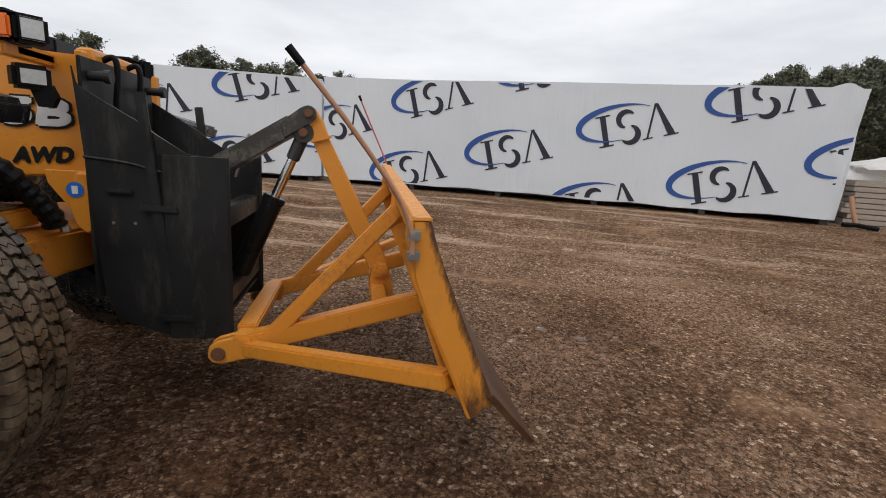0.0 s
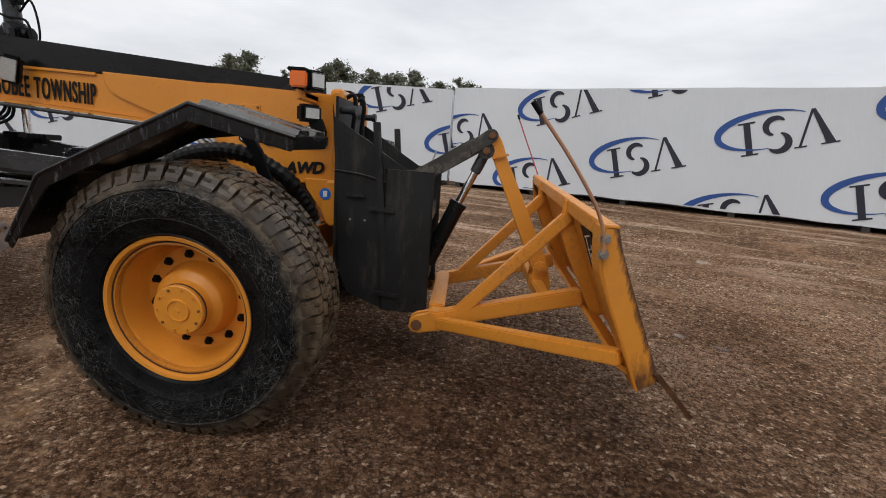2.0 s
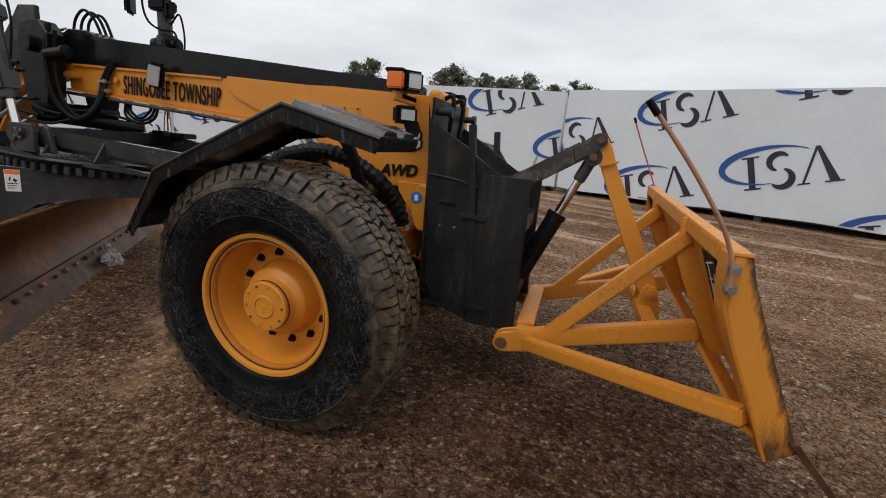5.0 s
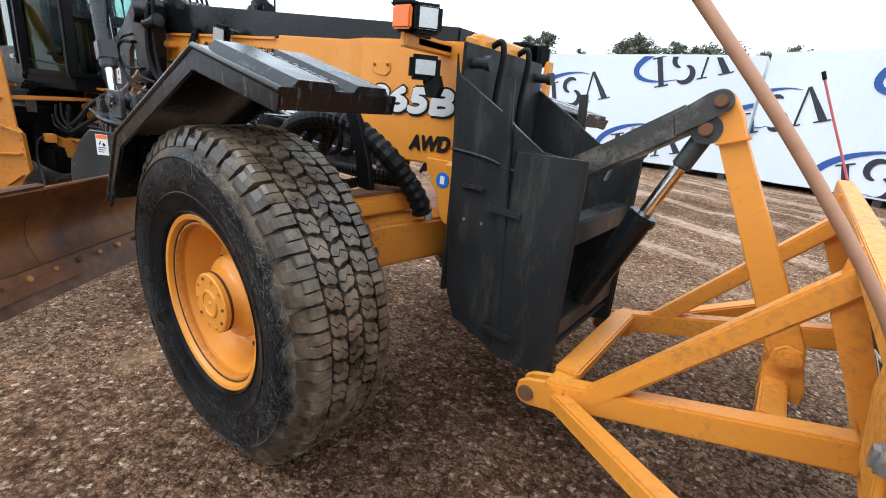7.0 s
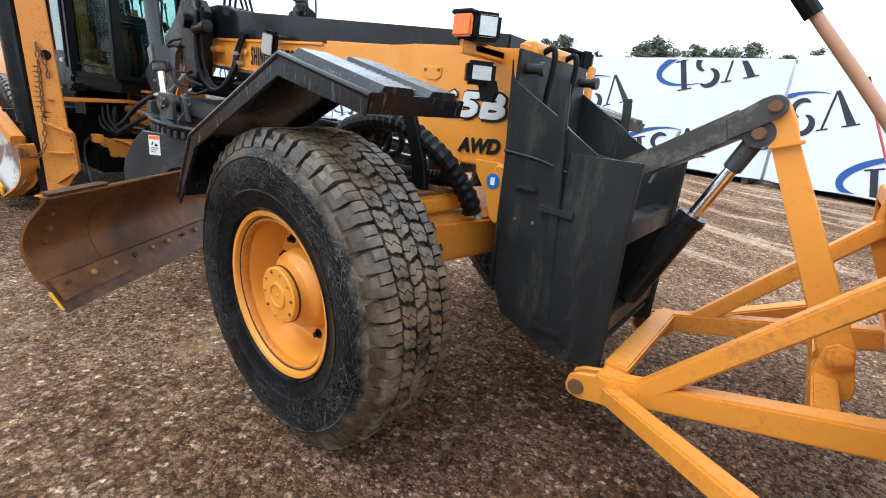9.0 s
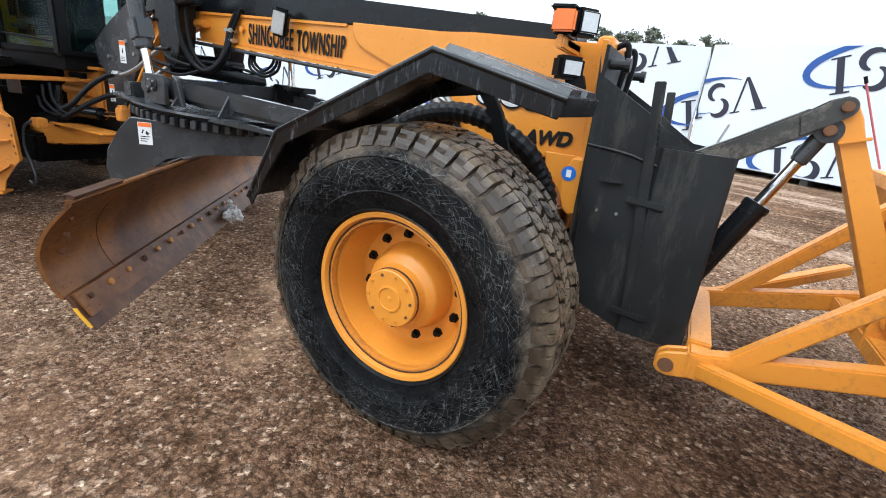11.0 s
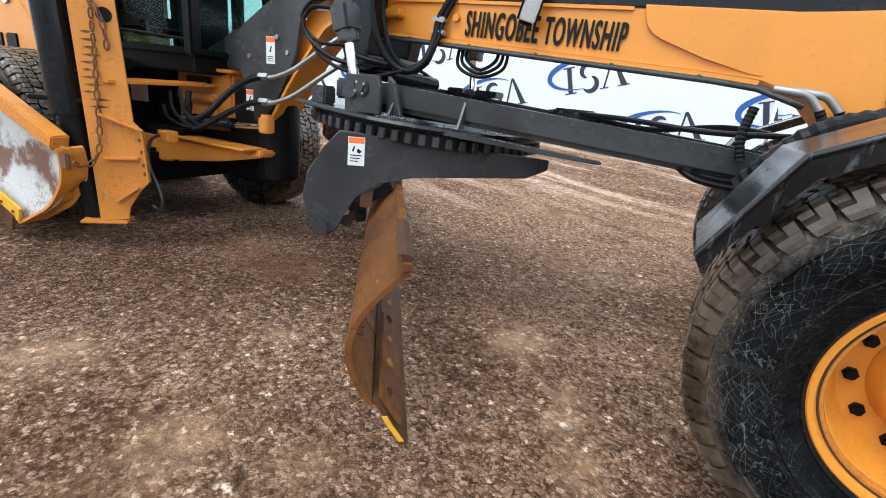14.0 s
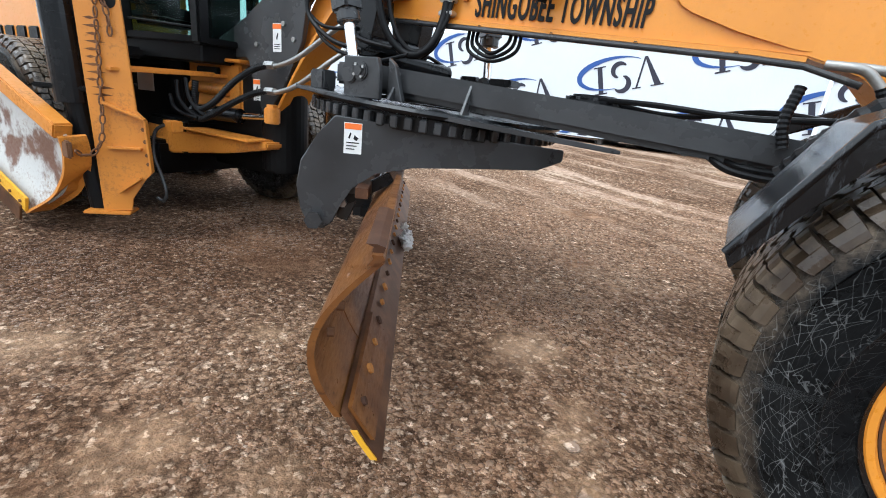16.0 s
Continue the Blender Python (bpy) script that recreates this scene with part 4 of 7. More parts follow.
for k, h in enumerate((9.0, 7.5)):
    root = thing("bare_tree", "leafless grey-brown tree behind the lot", "tree", "bare trees behind the lot")
    part("branches", bare_mesh(60 + k, h), TWIGS, root)
    bares.append(root)


def place_tree(kinds, i, az, dist, top, slim=1.0, first=[True] * 6):
    """A tree in the direction az (degrees left of ahead) at a distance, its top at a height."""
    x, y = 0.4 - dist * math.sin(radians(az)), 0.4 + dist * math.cos(radians(az))
    src = kinds[i % len(kinds)]
    hs = (13.0, 11.0, 14.5, 9.5) if kinds is pines else (9.0, 7.5)
    s = 0.94 * (top - 0.4) / hs[i % len(kinds)]
    m = Matrix.LocRotScale((x, y, 0.3), Euler((0, 0, az * 3.1 + i)), (s * slim, s * slim, s))
    key = (0 if kinds is pines else 4) + i % len(kinds)
    if first[key]:
        first[key] = False
        src.matrix_basis = m
    else:
        ob = copy_thing(src, Matrix.LocRotScale((x, y, 0.3), Euler((0, 0, az * 3.1 + i)), None))
        ob.scale = (s * slim, s * slim, s)


rnd = random.Random(5)
# single pines above the banner: direction and height of the top in degrees above level
for i, (az, el) in enumerate(((27.2, 8.9), (25.4, 9.4), (21.6, 7.9), (15.7, 9.6), (17.0, 9.0), (12.0, 9.0), (10.4, 8.7), (9.0, 8.8), (6.9, 9.4), (4.2, 8.3), (1.7, 9.0), (0.6, 8.4))):
    d = 62 + 5 * (i % 4)
    place_tree(pines, i, az, d, 1.4 + d * math.tan(radians(el)))
for i, (az, el) in enumerate(((32.0, 7.7), (30.2, 7.6), (23.0, 8.3), (13.6, 8.5), (19.3, 7.8), (-0.4, 8.9), (5.4, 8.0), (-1.4, 8.3), (33.5, 7.3))):
    d = 66 + 4 * (i % 3)
    place_tree(bares, i, az, d, 1.4 + d * math.tan(radians(el)))
# the wood that climbs beyond the right end
for i in range(70):
    az = -35.4 - 26 * (i / 69) + rnd.uniform(-0.4, 0.4)
    d = rnd.uniform(60, 82)
    k = min(1, max(0, (-az - 35.5) / 13))
    el = 7.6 + 3.3 * k ** 0.85 + rnd.uniform(-1.5, 0.45)
    place_tree(pines, i, az, d, 1.4 + d * math.tan(radians(el)), 0.72)

# unseen pines added behind the camera to darken what the machine's side reflects
for i in range(34):
    az = 108 + 144 * i / 33 + rnd.uniform(-1.5, 1.5)
    d = rnd.uniform(46, 60)
    place_tree(pines, i, az, d, rnd.uniform(7.5, 11.0), 1.15)

# ---- the grader ----
YC = 3.46
grader = thing("motor_grader", "orange and charcoal motor grader with muddy tyres parked on wet gravel", "grader")


def loft(sections, cap=True):
    """Skins closed rings of points, ring to ring."""
    bm = bmesh.new()
    rings = [[bm.verts.new(p) for p in s] for s in sections]
    n = len(rings[0])
    for a, b in zip(rings, rings[1:]):
        for i in range(n):
            bm.faces.new((a[i], a[(i + 1) % n], b[(i + 1) % n], b[i]))
    if cap:
        bm.faces.new(rings[0][::-1])
        bm.faces.new(rings[-1])
    return bm


def ribbon(path, y0, y1, thick, bev=0.003):
    """A bent sheet: a line in x, z, swept from y0 to y1; its thickness lies below the line."""
    low = []
    for i, p in enumerate(path):
        d = Vector(path[min(i + 1, len(path) - 1)]) - Vector(path[max(i - 1, 0)])
        d.normalize()
        low.append((p[0] + d.y * thick, p[1] - d.x * thick))
    return slab(list(path) + low[::-1], xz(y1), y1 - y0, bev)


def bolt(at, to, r=0.016, h=0.012, material=RUST_BOLT, parent=None, name="bolt"):
    a = Vector(at)
    return part(name, rod(a, a + Vector(to).normalized() * h, r, seg=6), material, parent)


# main beam, flaring to the front bolster
SECT = ((-3.40, 3.35, 1.805, 1.605), (-1.55, 3.35, 1.745, 1.478), (-1.36, 3.335, 1.74, 1.458), (-1.18, 3.29, 1.735, 1.395), (-1.03, 3.23, 1.73, 1.25), (-0.92, 3.21, 1.725, 1.150), (-0.33, 3.21, 1.705, 1.160))
beam = part("front_frame", bevel(loft([((x, y, t), (x, 2 * YC - y, t), (x, 2 * YC - y, b), (x, y, b)) for x, y, t, b in SECT]), 0.008), ORANGE, grader, "glossy orange box beam")
CAP = ((-3.55, 3.345, 2.03, 1.80), (-2.6, 3.345, 1.955, 1.772), (-1.55, 3.345, 1.872, 1.742), (-0.50, 3.345, 1.790, 1.708))
part("beam_cap", bevel(loft([((x, y, t), (x, 2 * YC - y, t), (x, 2 * YC - y, b), (x, y, b)) for x, y, t, b in CAP]), 0.008), BLACK_PAINT, grader, "matt black beam cover")
# welded side plate and bottom flange
part("side_plate", slab([(-1.90, 1.765), (-0.55, 1.71), (-0.55, 1.5), (-1.33, 1.475), (-1.40, 1.486), (-1.61, 1.545), (-1.80, 1.617), (-1.845, 1.640), (-1.875, 1.672), (-1.890, 1.71)], xz(3.35), 0.018, 0.004), ORANGE, grader)
part("bottom_flange", loft([((x, 3.325, b + 0.004), (x, 3.595, b + 0.004), (x, 3.595, b - 0.016), (x, 3.325, b - 0.016)) for x, y, t, b in SECT[:3]]), ORANGE, grader)
part("top_flange", loft([((x, 3.337, t + 0.005), (x, 3.35, t + 0.005), (x, 3.35, t - 0.012), (x, 3.337, t - 0.012)) for x, y, t, b in ((-3.35, 0, 1.79, 0), (-1.95, 0, 1.752, 0))]), ORANGE, grader)
for a, b in zip(SECT[:3], SECT[1:4]):
    part("beam_pipe", rod((a[0], 3.322, a[3] - 0.032), (b[0], 3.322 if b[0] < -1.3 else 3.27, b[3] - 0.032), 0.013, seg=12), GREY_PAINT, grader)
part("access_cover", slab([(-0.92, 1.62), (-0.80, 1.615), (-0.80, 1.57), (-0.83, 1.55), (-0.89, 1.555), (-0.92, 1.575)], xz(3.21), 0.006, 0.002), ORANGE, grader)
for k in range(5):
    bolt((-3.2 + 0.40 * k, 3.345, 1.582 - 0.0275 * k), (0, -1, -0.6), 0.012, 0.02, RUST_BOLT, grader)
for x in (-0.905, -0.815):
    bolt((x, 3.204, 1.60), (0, -1, 0), 0.008, 0.006, RUST_BOLT, grader)
lettering("township_lettering", "SHINGOBEE TOWNSHIP", frame3((-2.842, 3.3405, 1.598), (1, 0, -0.050), (0, 0, 1)), 0.130, 0.880, 0.001, INK, grader, 0.0, 0.0, 0.0034, 1.16)
slope = frame3((-0.925, 3.2035, 1.388), (1, 0, 0.0), (0, 0, 1))
lettering("model_number_shadow", "865B", slope @ Matrix.Translation((0.0, 0.0, 0)), 0.112, 0.535, 0.003, INK, grader, 0.0, 0.12, 0.0165)
lettering("model_number", "865B", slope @ Matrix.Translation((0.004, 0.004, 0.0034)), 0.106, 0.525, 0.003, SILVER_INK, grader, 0.0, 0.12, 0.0095)
lettering("drive_lettering", "AWD", frame3((-0.640, 3.2035, 1.215), (1, 0, 0.05), (0, 0, 1)), 0.066, 0.245, 0.001, INK, grader, 0.0, 0.25, 0.0055)

# front column behind the push box, with its ear and sticker
part("front_column", slab([(-0.375, 1.73), (-0.36, 1.745), (-0.30, 1.745), (-0.29, 1.70), (-0.29, 0.92), (-0.33, 0.90), (-0.37, 0.93), (-0.395, 1.0), (-0.385, 1.1), (-0.36, 1.18)], xz(3.68), 0.44, 0.012), ORANGE, grader)
for y in (3.13, 2 * YC - 3.01):
    part("column_ear", slab([(-0.36, 1.19), (-0.30, 1.19), (-0.28, 1.10), (-0.28, 0.92), (-0.33, 0.90), (-0.37, 0.93), (-0.395, 1.0), (-0.385, 1.1)], xz(y + 0.10), 0.10, 0.012), ORANGE, grader)
    part("nose_flange", slab([(-0.335, 1.72), (-0.305, 1.72), (-0.305, 1.16), (-0.335, 1.16)], xz(y + 0.09), 0.06, 0.006), ORANGE, grader)
part("gusset", slab([(-0.51, 1.19), (-0.36, 1.19), (-0.36, 0.97), (-0.39, 0.98), (-0.47, 1.09), (-0.50, 1.13)], xz(3.20), 0.02, 0.003), ORANGE, grader)
part("round_sticker", rod((-0.362, 3.1305, 1.108), (-0.362, 3.1265, 1.108), 0.036, seg=24), BLUE_STICKER, grader)
part("sticker_mark", slab([(-0.012, -0.018), (0.012, -0.018), (0.012, 0.018), (-0.012, 0.018)], frame3((-0.362, 3.1260, 1.108), (1, 0, 0), (0, 0, 1)), 0.002, 0), WHITE_STICKER, grader)


# lamps on brackets at both sides of the nose
def lamp_cluster(side):
    s = 1 if side < 0 else -1
    y = lambda v: YC + (v - YC) * s  # noqa: E731

    def b(lo, hi, w):
        a, c = y(lo[1]), y(hi[1])
        return box((lo[0], min(a, c), lo[2]), (hi[0], max(a, c), hi[2]), w)

    root = part("lamp_bracket", join(b((-0.50, 2.98, 1.655), (-0.44, 3.22, 1.69), 0.005), b((-0.47, 2.90, 1.64), (-0.44, 3.22, 1.70), 0.006)), ORANGE, grader)

    def turned(at, size, w, out=0.0):
        """A box that faces half forward and half to the machine's side."""
        d, wide, tall = size
        c = Vector((at[0], y(at[1]), at[2]))
        return box((out - d / 2, -wide / 2, -tall / 2), (out + d / 2, wide / 2, tall / 2), w, Matrix.Translation(c) @ Matrix.Rotation(radians(-44 * s), 4, "Z"))

    part("lamp_housing", join(b((-0.50, 2.885, 1.69), (-0.41, 3.06, 1.80), 0.016), b((-0.51, 2.875, 1.785), (-0.40, 3.07, 1.805), 0.008)), MATTE_BLACK, root)
    part("headlamp_housing", turned((-0.375, 2.95, 1.745), (0.07, 0.110, 0.108), 0.014), MATTE_BLACK, root)
    part("turn_signal", b((-0.49, 2.868, 1.70), (-0.395, 2.89, 1.785), 0.008), AMBER, root)
    part("headlamp_lens", turned((-0.375, 2.95, 1.745), (0.014, 0.082, 0.082), 0.006, 0.033), LENS, root)
    part("work_lamp_housing", turned((-0.43, 3.02, 1.575), (0.075, 0.128, 0.098), 0.014), MATTE_BLACK, root)
    part("work_lamp_lens", turned((-0.43, 3.02, 1.575), (0.014, 0.094, 0.068), 0.006, 0.035), LENS, root)
    part("lamp_cover", slab([(-0.44, 1.54), (-0.36, 1.55), (-0.34, 1.50), (-0.36, 1.46), (-0.41, 1.46)], xz(y(3.05)), 0.03 * s, 0), MATTE_BLACK, root)


lamp_cluster(-1)
lamp_cluster(1)
# work lamp on the beam
wl = part("beam_work_lamp", box((-0.052, -0.035, -0.088), (0.052, 0.035, 0.088), 0.018, pose(-2.44, 3.26, 1.735, 8, 12, 24)), MATTE_BLACK, grader, "small black work lamp with a clear lens")
part("lens", box((-0.042, -0.043, -0.072), (0.042, -0.034, 0.066), 0.008, pose(-2.44, 3.26, 1.735, 8, 12, 24)), LENS, wl)
part("stalk", rod((-2.45, 3.30, 1.79), (-2.46, 3.38, 1.80), 0.012), STEEL, wl)


# ---- wheels ----
def ringed(ob, m):
    """Stores metres round the wheel, radius and depth at each corner of a tyre's mesh."""
    inv = m.inverted()
    at = ob.data.attributes.new("ring", "FLOAT_VECTOR", "POINT")
    out = []
    for v in ob.data.vertices:
        p = inv @ v.co
        out += [0.5 * math.atan2(p.y, p.x), math.hypot(p.x, p.y), p.z]
    at.data.foreach_set("vector", out)
    return ob


def wheel(m, tread_seed):
    """A wheel whose outer rim lies in m's x, y plane; z points outward."""
    tyre = ringed(part("tyre", lathe([(0.335, -0.02), (0.352, 0.004), (0.362, 0.016), (0.366, 0.012), (0.40, 0.024), (0.43, 0.032), (0.434, 0.036), (0.438, 0.033), (0.46, 0.038), (0.52, 0.042), (0.555, 0.036), (0.560, 0.040), (0.566, 0.033), (0.59, 0.020), (0.61, 0.004), (0.630, -0.02), (0.638, -0.05), (0.638, -0.28), (0.630, -0.315), (0.61, -0.34), (0.57, -0.365), (0.52, -0.377), (0.46, -0.37), (0.40, -0.355), (0.352, -0.338), (0.335, -0.315)], m, 128), RUBBER, grader, "wet black tyre with scuffed sidewall", True), m)
    rr = random.Random(tread_seed)
    bm = bmesh.new()

    def block(pts, h, low=0.630):
        top = [bm.verts.new(((h - d) * math.cos(a), (h - d) * math.sin(a), z)) for a, z, d in pts]
        bot = [bm.verts.new((low * math.cos(a), low * math.sin(a), z)) for a, z, d in pts]
        bm.faces.new(top)
        for i in range(len(pts)):
            bm.faces.new((bot[i], bot[(i + 1) % len(pts)], top[(i + 1) % len(pts)], top[i]))

    count, rows, pitch = 50, 5, 0.0655
    step = 2 * math.pi / count
    for row in range(rows):
        zc = -0.036 - pitch * row
        edge = row in (0, rows - 1)
        out = 1 if row == 0 else -1
        for k in range(count):
            a0 = step * (k + (0.5 if row % 2 else 0.0) + rr.uniform(-0.03, 0.03) + (0.12 if row in (2, 3) else 0))
            w, zw = step * 0.445, pitch * 0.440
            h = 0.664 + rr.uniform(-0.0025, 0.0015)
            sk = 0.22 * step * (1 if row % 2 else -1)
            zig = 0.10 * step

            def q(a, z, d=0.0):
                return (a0 + a + sk * z / zw * 0.5, zc + z, d)

            if edge:
                # shoulder lug: tall, chamfered and reaching round the shoulder
                for a_lo, a_hi, reach in ((-w, -0.10 * w, 0.030), (0.06 * w, w, 0.018)):
                    edge_z, cut, hh = reach * out, rr.uniform(0.0, 0.010), h + rr.uniform(-0.003, 0.002)
                    rows3 = [(a_lo, a_hi * 0.94, -zw * out, 0.0), (a_lo * 1.02, a_hi, edge_z * 0.35, 0.0), (a_lo * 0.97, a_hi * 1.03, edge_z, 0.007), (a_lo * 0.9, a_hi * 0.92, edge_z + 0.014 * out, 0.030 + cut)]
                    tops = [[bm.verts.new(((hh - d) * math.cos(a0 + a), (hh - d) * math.sin(a0 + a), zc + z)) for a in (a1, a2)] for a1, a2, z, d in rows3]
                    lows = [[bm.verts.new((0.60 * math.cos(a0 + a), 0.60 * math.sin(a0 + a), zc + z * 0.9)) for a in (a1, a2)] for a1, a2, z, d in rows3]
                    for p, p2, b1, b2 in zip(tops, tops[1:], lows, lows[1:]):
                        bm.faces.new((p[0], p[1], p2[1], p2[0]))
                        bm.faces.new((p[0], p2[0], b2[0], b1[0]))
                        bm.faces.new((p[1], b1[1], b2[1], p2[1]))
                    bm.faces.new((tops[0][0], lows[0][0], lows[0][1], tops[0][1]))
                    bm.faces.new((tops[-1][0], tops[-1][1], lows[-1][1], lows[-1][0]))
            else:
                g = 0.004
                mid = [q(-zig, -zw), q(zig, -zw * 0.2), q(-zig, zw * 0.25), q(zig * 0.6, zw)]
                block([q(-w * 0.9, -zw * 0.72), q(-w * 0.55, -zw)] + [(a - g, z, d) for a, z, d in mid] + [q(-w * 0.6, zw), q(-w, zw * 0.6), q(-w * 0.82, 0.0)], h)
                block([(a + g, z, d) for a, z, d in mid[::-1]] + [q(w * 0.6, -zw), q(w * 0.95, -zw * 0.65), q(w * 0.84, 0.0), q(w, zw * 0.6), q(w * 0.62, zw)], h + rr.uniform(-0.001, 0.001))
    # shoulder bars running down the sidewall
    for k in range(count):
        for side in (1, -1):
            a0 = step * (k + (0.0 if side > 0 else 0.5))
            z1 = 0.004 if side > 0 else -0.338
            v = []
            for r, z, wd in ((0.646, z1 - 0.020 * side, 0.054), (0.630, z1 + 0.003 * side, 0.052), (0.612, z1 + 0.013 * side, 0.048), (0.596, z1 + 0.017 * side, 0.044)):
                v.append([bm.verts.new((r * math.cos(a0 + d), r * math.sin(a0 + d), z)) for d in (-wd, wd)])
                v[-1] += [bm.verts.new((r * 0.985 * math.cos(a0 + d), r * 0.985 * math.sin(a0 + d), z - 0.02 * side)) for d in (wd, -wd)]
            for p, q2 in zip(v, v[1:]):
                for i in range(4):
                    bm.faces.new((p[i], p[(i + 1) % 4], q2[(i + 1) % 4], q2[i]))
            bm.faces.new(v[-1])
    bmesh.ops.transform(bm, matrix=m, verts=bm.verts)
    ringed(part("tread", bm, TREAD, tyre, "muddy lug tread"), m)
    rim = part("rim", lathe([(0.335, -0.05), (0.352, -0.022), (0.355, 0.0), (0.347, 0.006), (0.332, 0.003), (0.326, -0.010), (0.322, -0.032), (0.313, -0.036), (0.309, -0.050), (0.300, -0.052), (0.292, -0.085), (0.280, -0.13), (0.270, -0.150), (0.266, -0.170), (0.258, -0.178), (0.150, -0.180)], m, 96), ORANGE, grader, "orange steel rim", True)
    part("lock_ring", lathe([(0.318, -0.030), (0.321, -0.018), (0.309, -0.016), (0.304, -0.034), (0.306, -0.044)], m, 96), ORANGE_WORN, rim, smooth=True)
    part("ring_gap", lathe([(0.3245, -0.024), (0.3235, -0.014), (0.3180, -0.014), (0.3180, -0.028)], m, 96), RUST_DARK, rim, smooth=True)
    hub = part("hub", lathe([(0.192, -0.185), (0.188, -0.165), (0.176, -0.150), (0.168, -0.100), (0.160, -0.088), (0.132, -0.078), (0.124, -0.068), (0.119, -0.040), (0.112, -0.038), (0.112, -0.031), (0.1195, -0.029), (0.1195, -0.012), (0.115, -0.008), (0.056, -0.008), (0.054, -0.002), (0.047, -0.001), (0.045, -0.006), (0.010, -0.006), (0.008, -0.002), (0.0, -0.002)], m, 64), ORANGE, rim, "orange hub drum with a bolted cap", True)
    part("cap_joint", lathe([(0.1125, -0.0400), (0.1215, -0.038), (0.1215, -0.0290), (0.1125, -0.0280)], m, 64), RUST_DARK, rim, smooth=True)
    d = m.to_3x3() @ Vector((0, 0, 1))
    for k in range(12):
        a = 2 * math.pi * (k + 0.3) / 12
        c = m @ Vector((0.226 * math.cos(a), 0.226 * math.sin(a), -0.182))
        part("wheel_nut", join(rod(c, c + d * 0.014, 0.021, seg=6), rod(c, c + d * 0.030, 0.012, seg=10)), MATTE_BLACK, rim)
    for k in range(10):
        a = 2 * math.pi * (k + 0.1) / 10
        c = m @ Vector((0.100 * math.cos(a), 0.100 * math.sin(a), -0.008))
        part("cap_bolt", rod(c, c + d * 0.006, 0.0065, seg=6), ORANGE_WORN if k % 3 else RUST_BOLT, rim)
    return tyre


STEER, TILT_W = -1.7, 2.5
WHEEL = Matrix.Translation((-0.763, 2.232, 0.622)) @ Matrix.Rotation(radians(STEER), 4, "Z") @ Matrix.Rotation(radians(TILT_W), 4, "X") @ XZ
wheel(WHEEL, 1)
FAR_WHEEL = Matrix.Translation((-0.75, 2 * YC - 2.228, 0.632)) @ Matrix.Rotation(radians(180 + STEER), 4, "Z") @ XZ
wheel(FAR_WHEEL, 2)

# front axle, knuckle and steering gear
AXLE = ((0.96, 0.09, 0.10, 0.66), (0.80, 0.19, 0.115, 0.77), (0.56, 0.25, 0.13, 0.80), (0.26, 0.31, 0.125, 0.805))
AXLE = [(YC - y, *q) for y, *q in AXLE] + [(YC, 0.34, 0.125, 0.80)] + [(YC + y, *q) for y, *q in AXLE[::-1]]
part("axle", bevel(loft([[(-0.75 + w * a, y, z + h * b) for a, b in ((-1, -0.8), (-0.7, -1), (0.7, -1), (1, -0.8), (1, 0.75), (0.75, 1), (-0.75, 1), (-1, 0.75))] for y, w, h, z in AXLE]), 0.014), ORANGE_WORN, grader, "orange cast axle")
for y0, y1 in ((2.56, 3.16), (2 * YC - 3.16, 2 * YC - 2.56)):
    part("lean_bar", box((-0.62, y0, 0.942), (-0.52, y1, 1.028), 0.012), ORANGE, grader)
    part("lean_bar_plate", box((-0.518, y0 + 0.10, 0.955), (-0.510, y0 + 0.34, 1.012), 0.003), ORANGE, grader)
    part("lean_pin", rod((-0.50, (y0 if y0 < YC else y1 - 0.12) + 0.06, 0.985), (-0.525, (y0 if y0 < YC else y1 - 0.12) + 0.06, 0.985), 0.034, seg=20, bev=0.004), ORANGE, grader)
part("steering_cylinder", rod((-0.94, 2.72, 0.86), (-0.98, 3.30, 0.84), 0.035, seg=16), BLACK_PAINT, grader)
part("steering_rod", rod((-0.93, 2.60, 0.86), (-0.94, 2.74, 0.86), 0.018, seg=14), CHROME, grader)
for y in (2.60, 2 * YC - 2.60):
    part("knuckle", box((-0.86, y - 0.06, 0.52), (-0.62, y + 0.06, 0.76), 0.03), ORANGE, grader)

part("axle_bracket", join(box((-0.62, 2.72, 1.031), (-0.52, 3.12, 1.046), 0.004), box((-0.60, 2.90, 1.046), (-0.53, 2.95, 1.066), 0.004)), RUST_BOLT, grader)
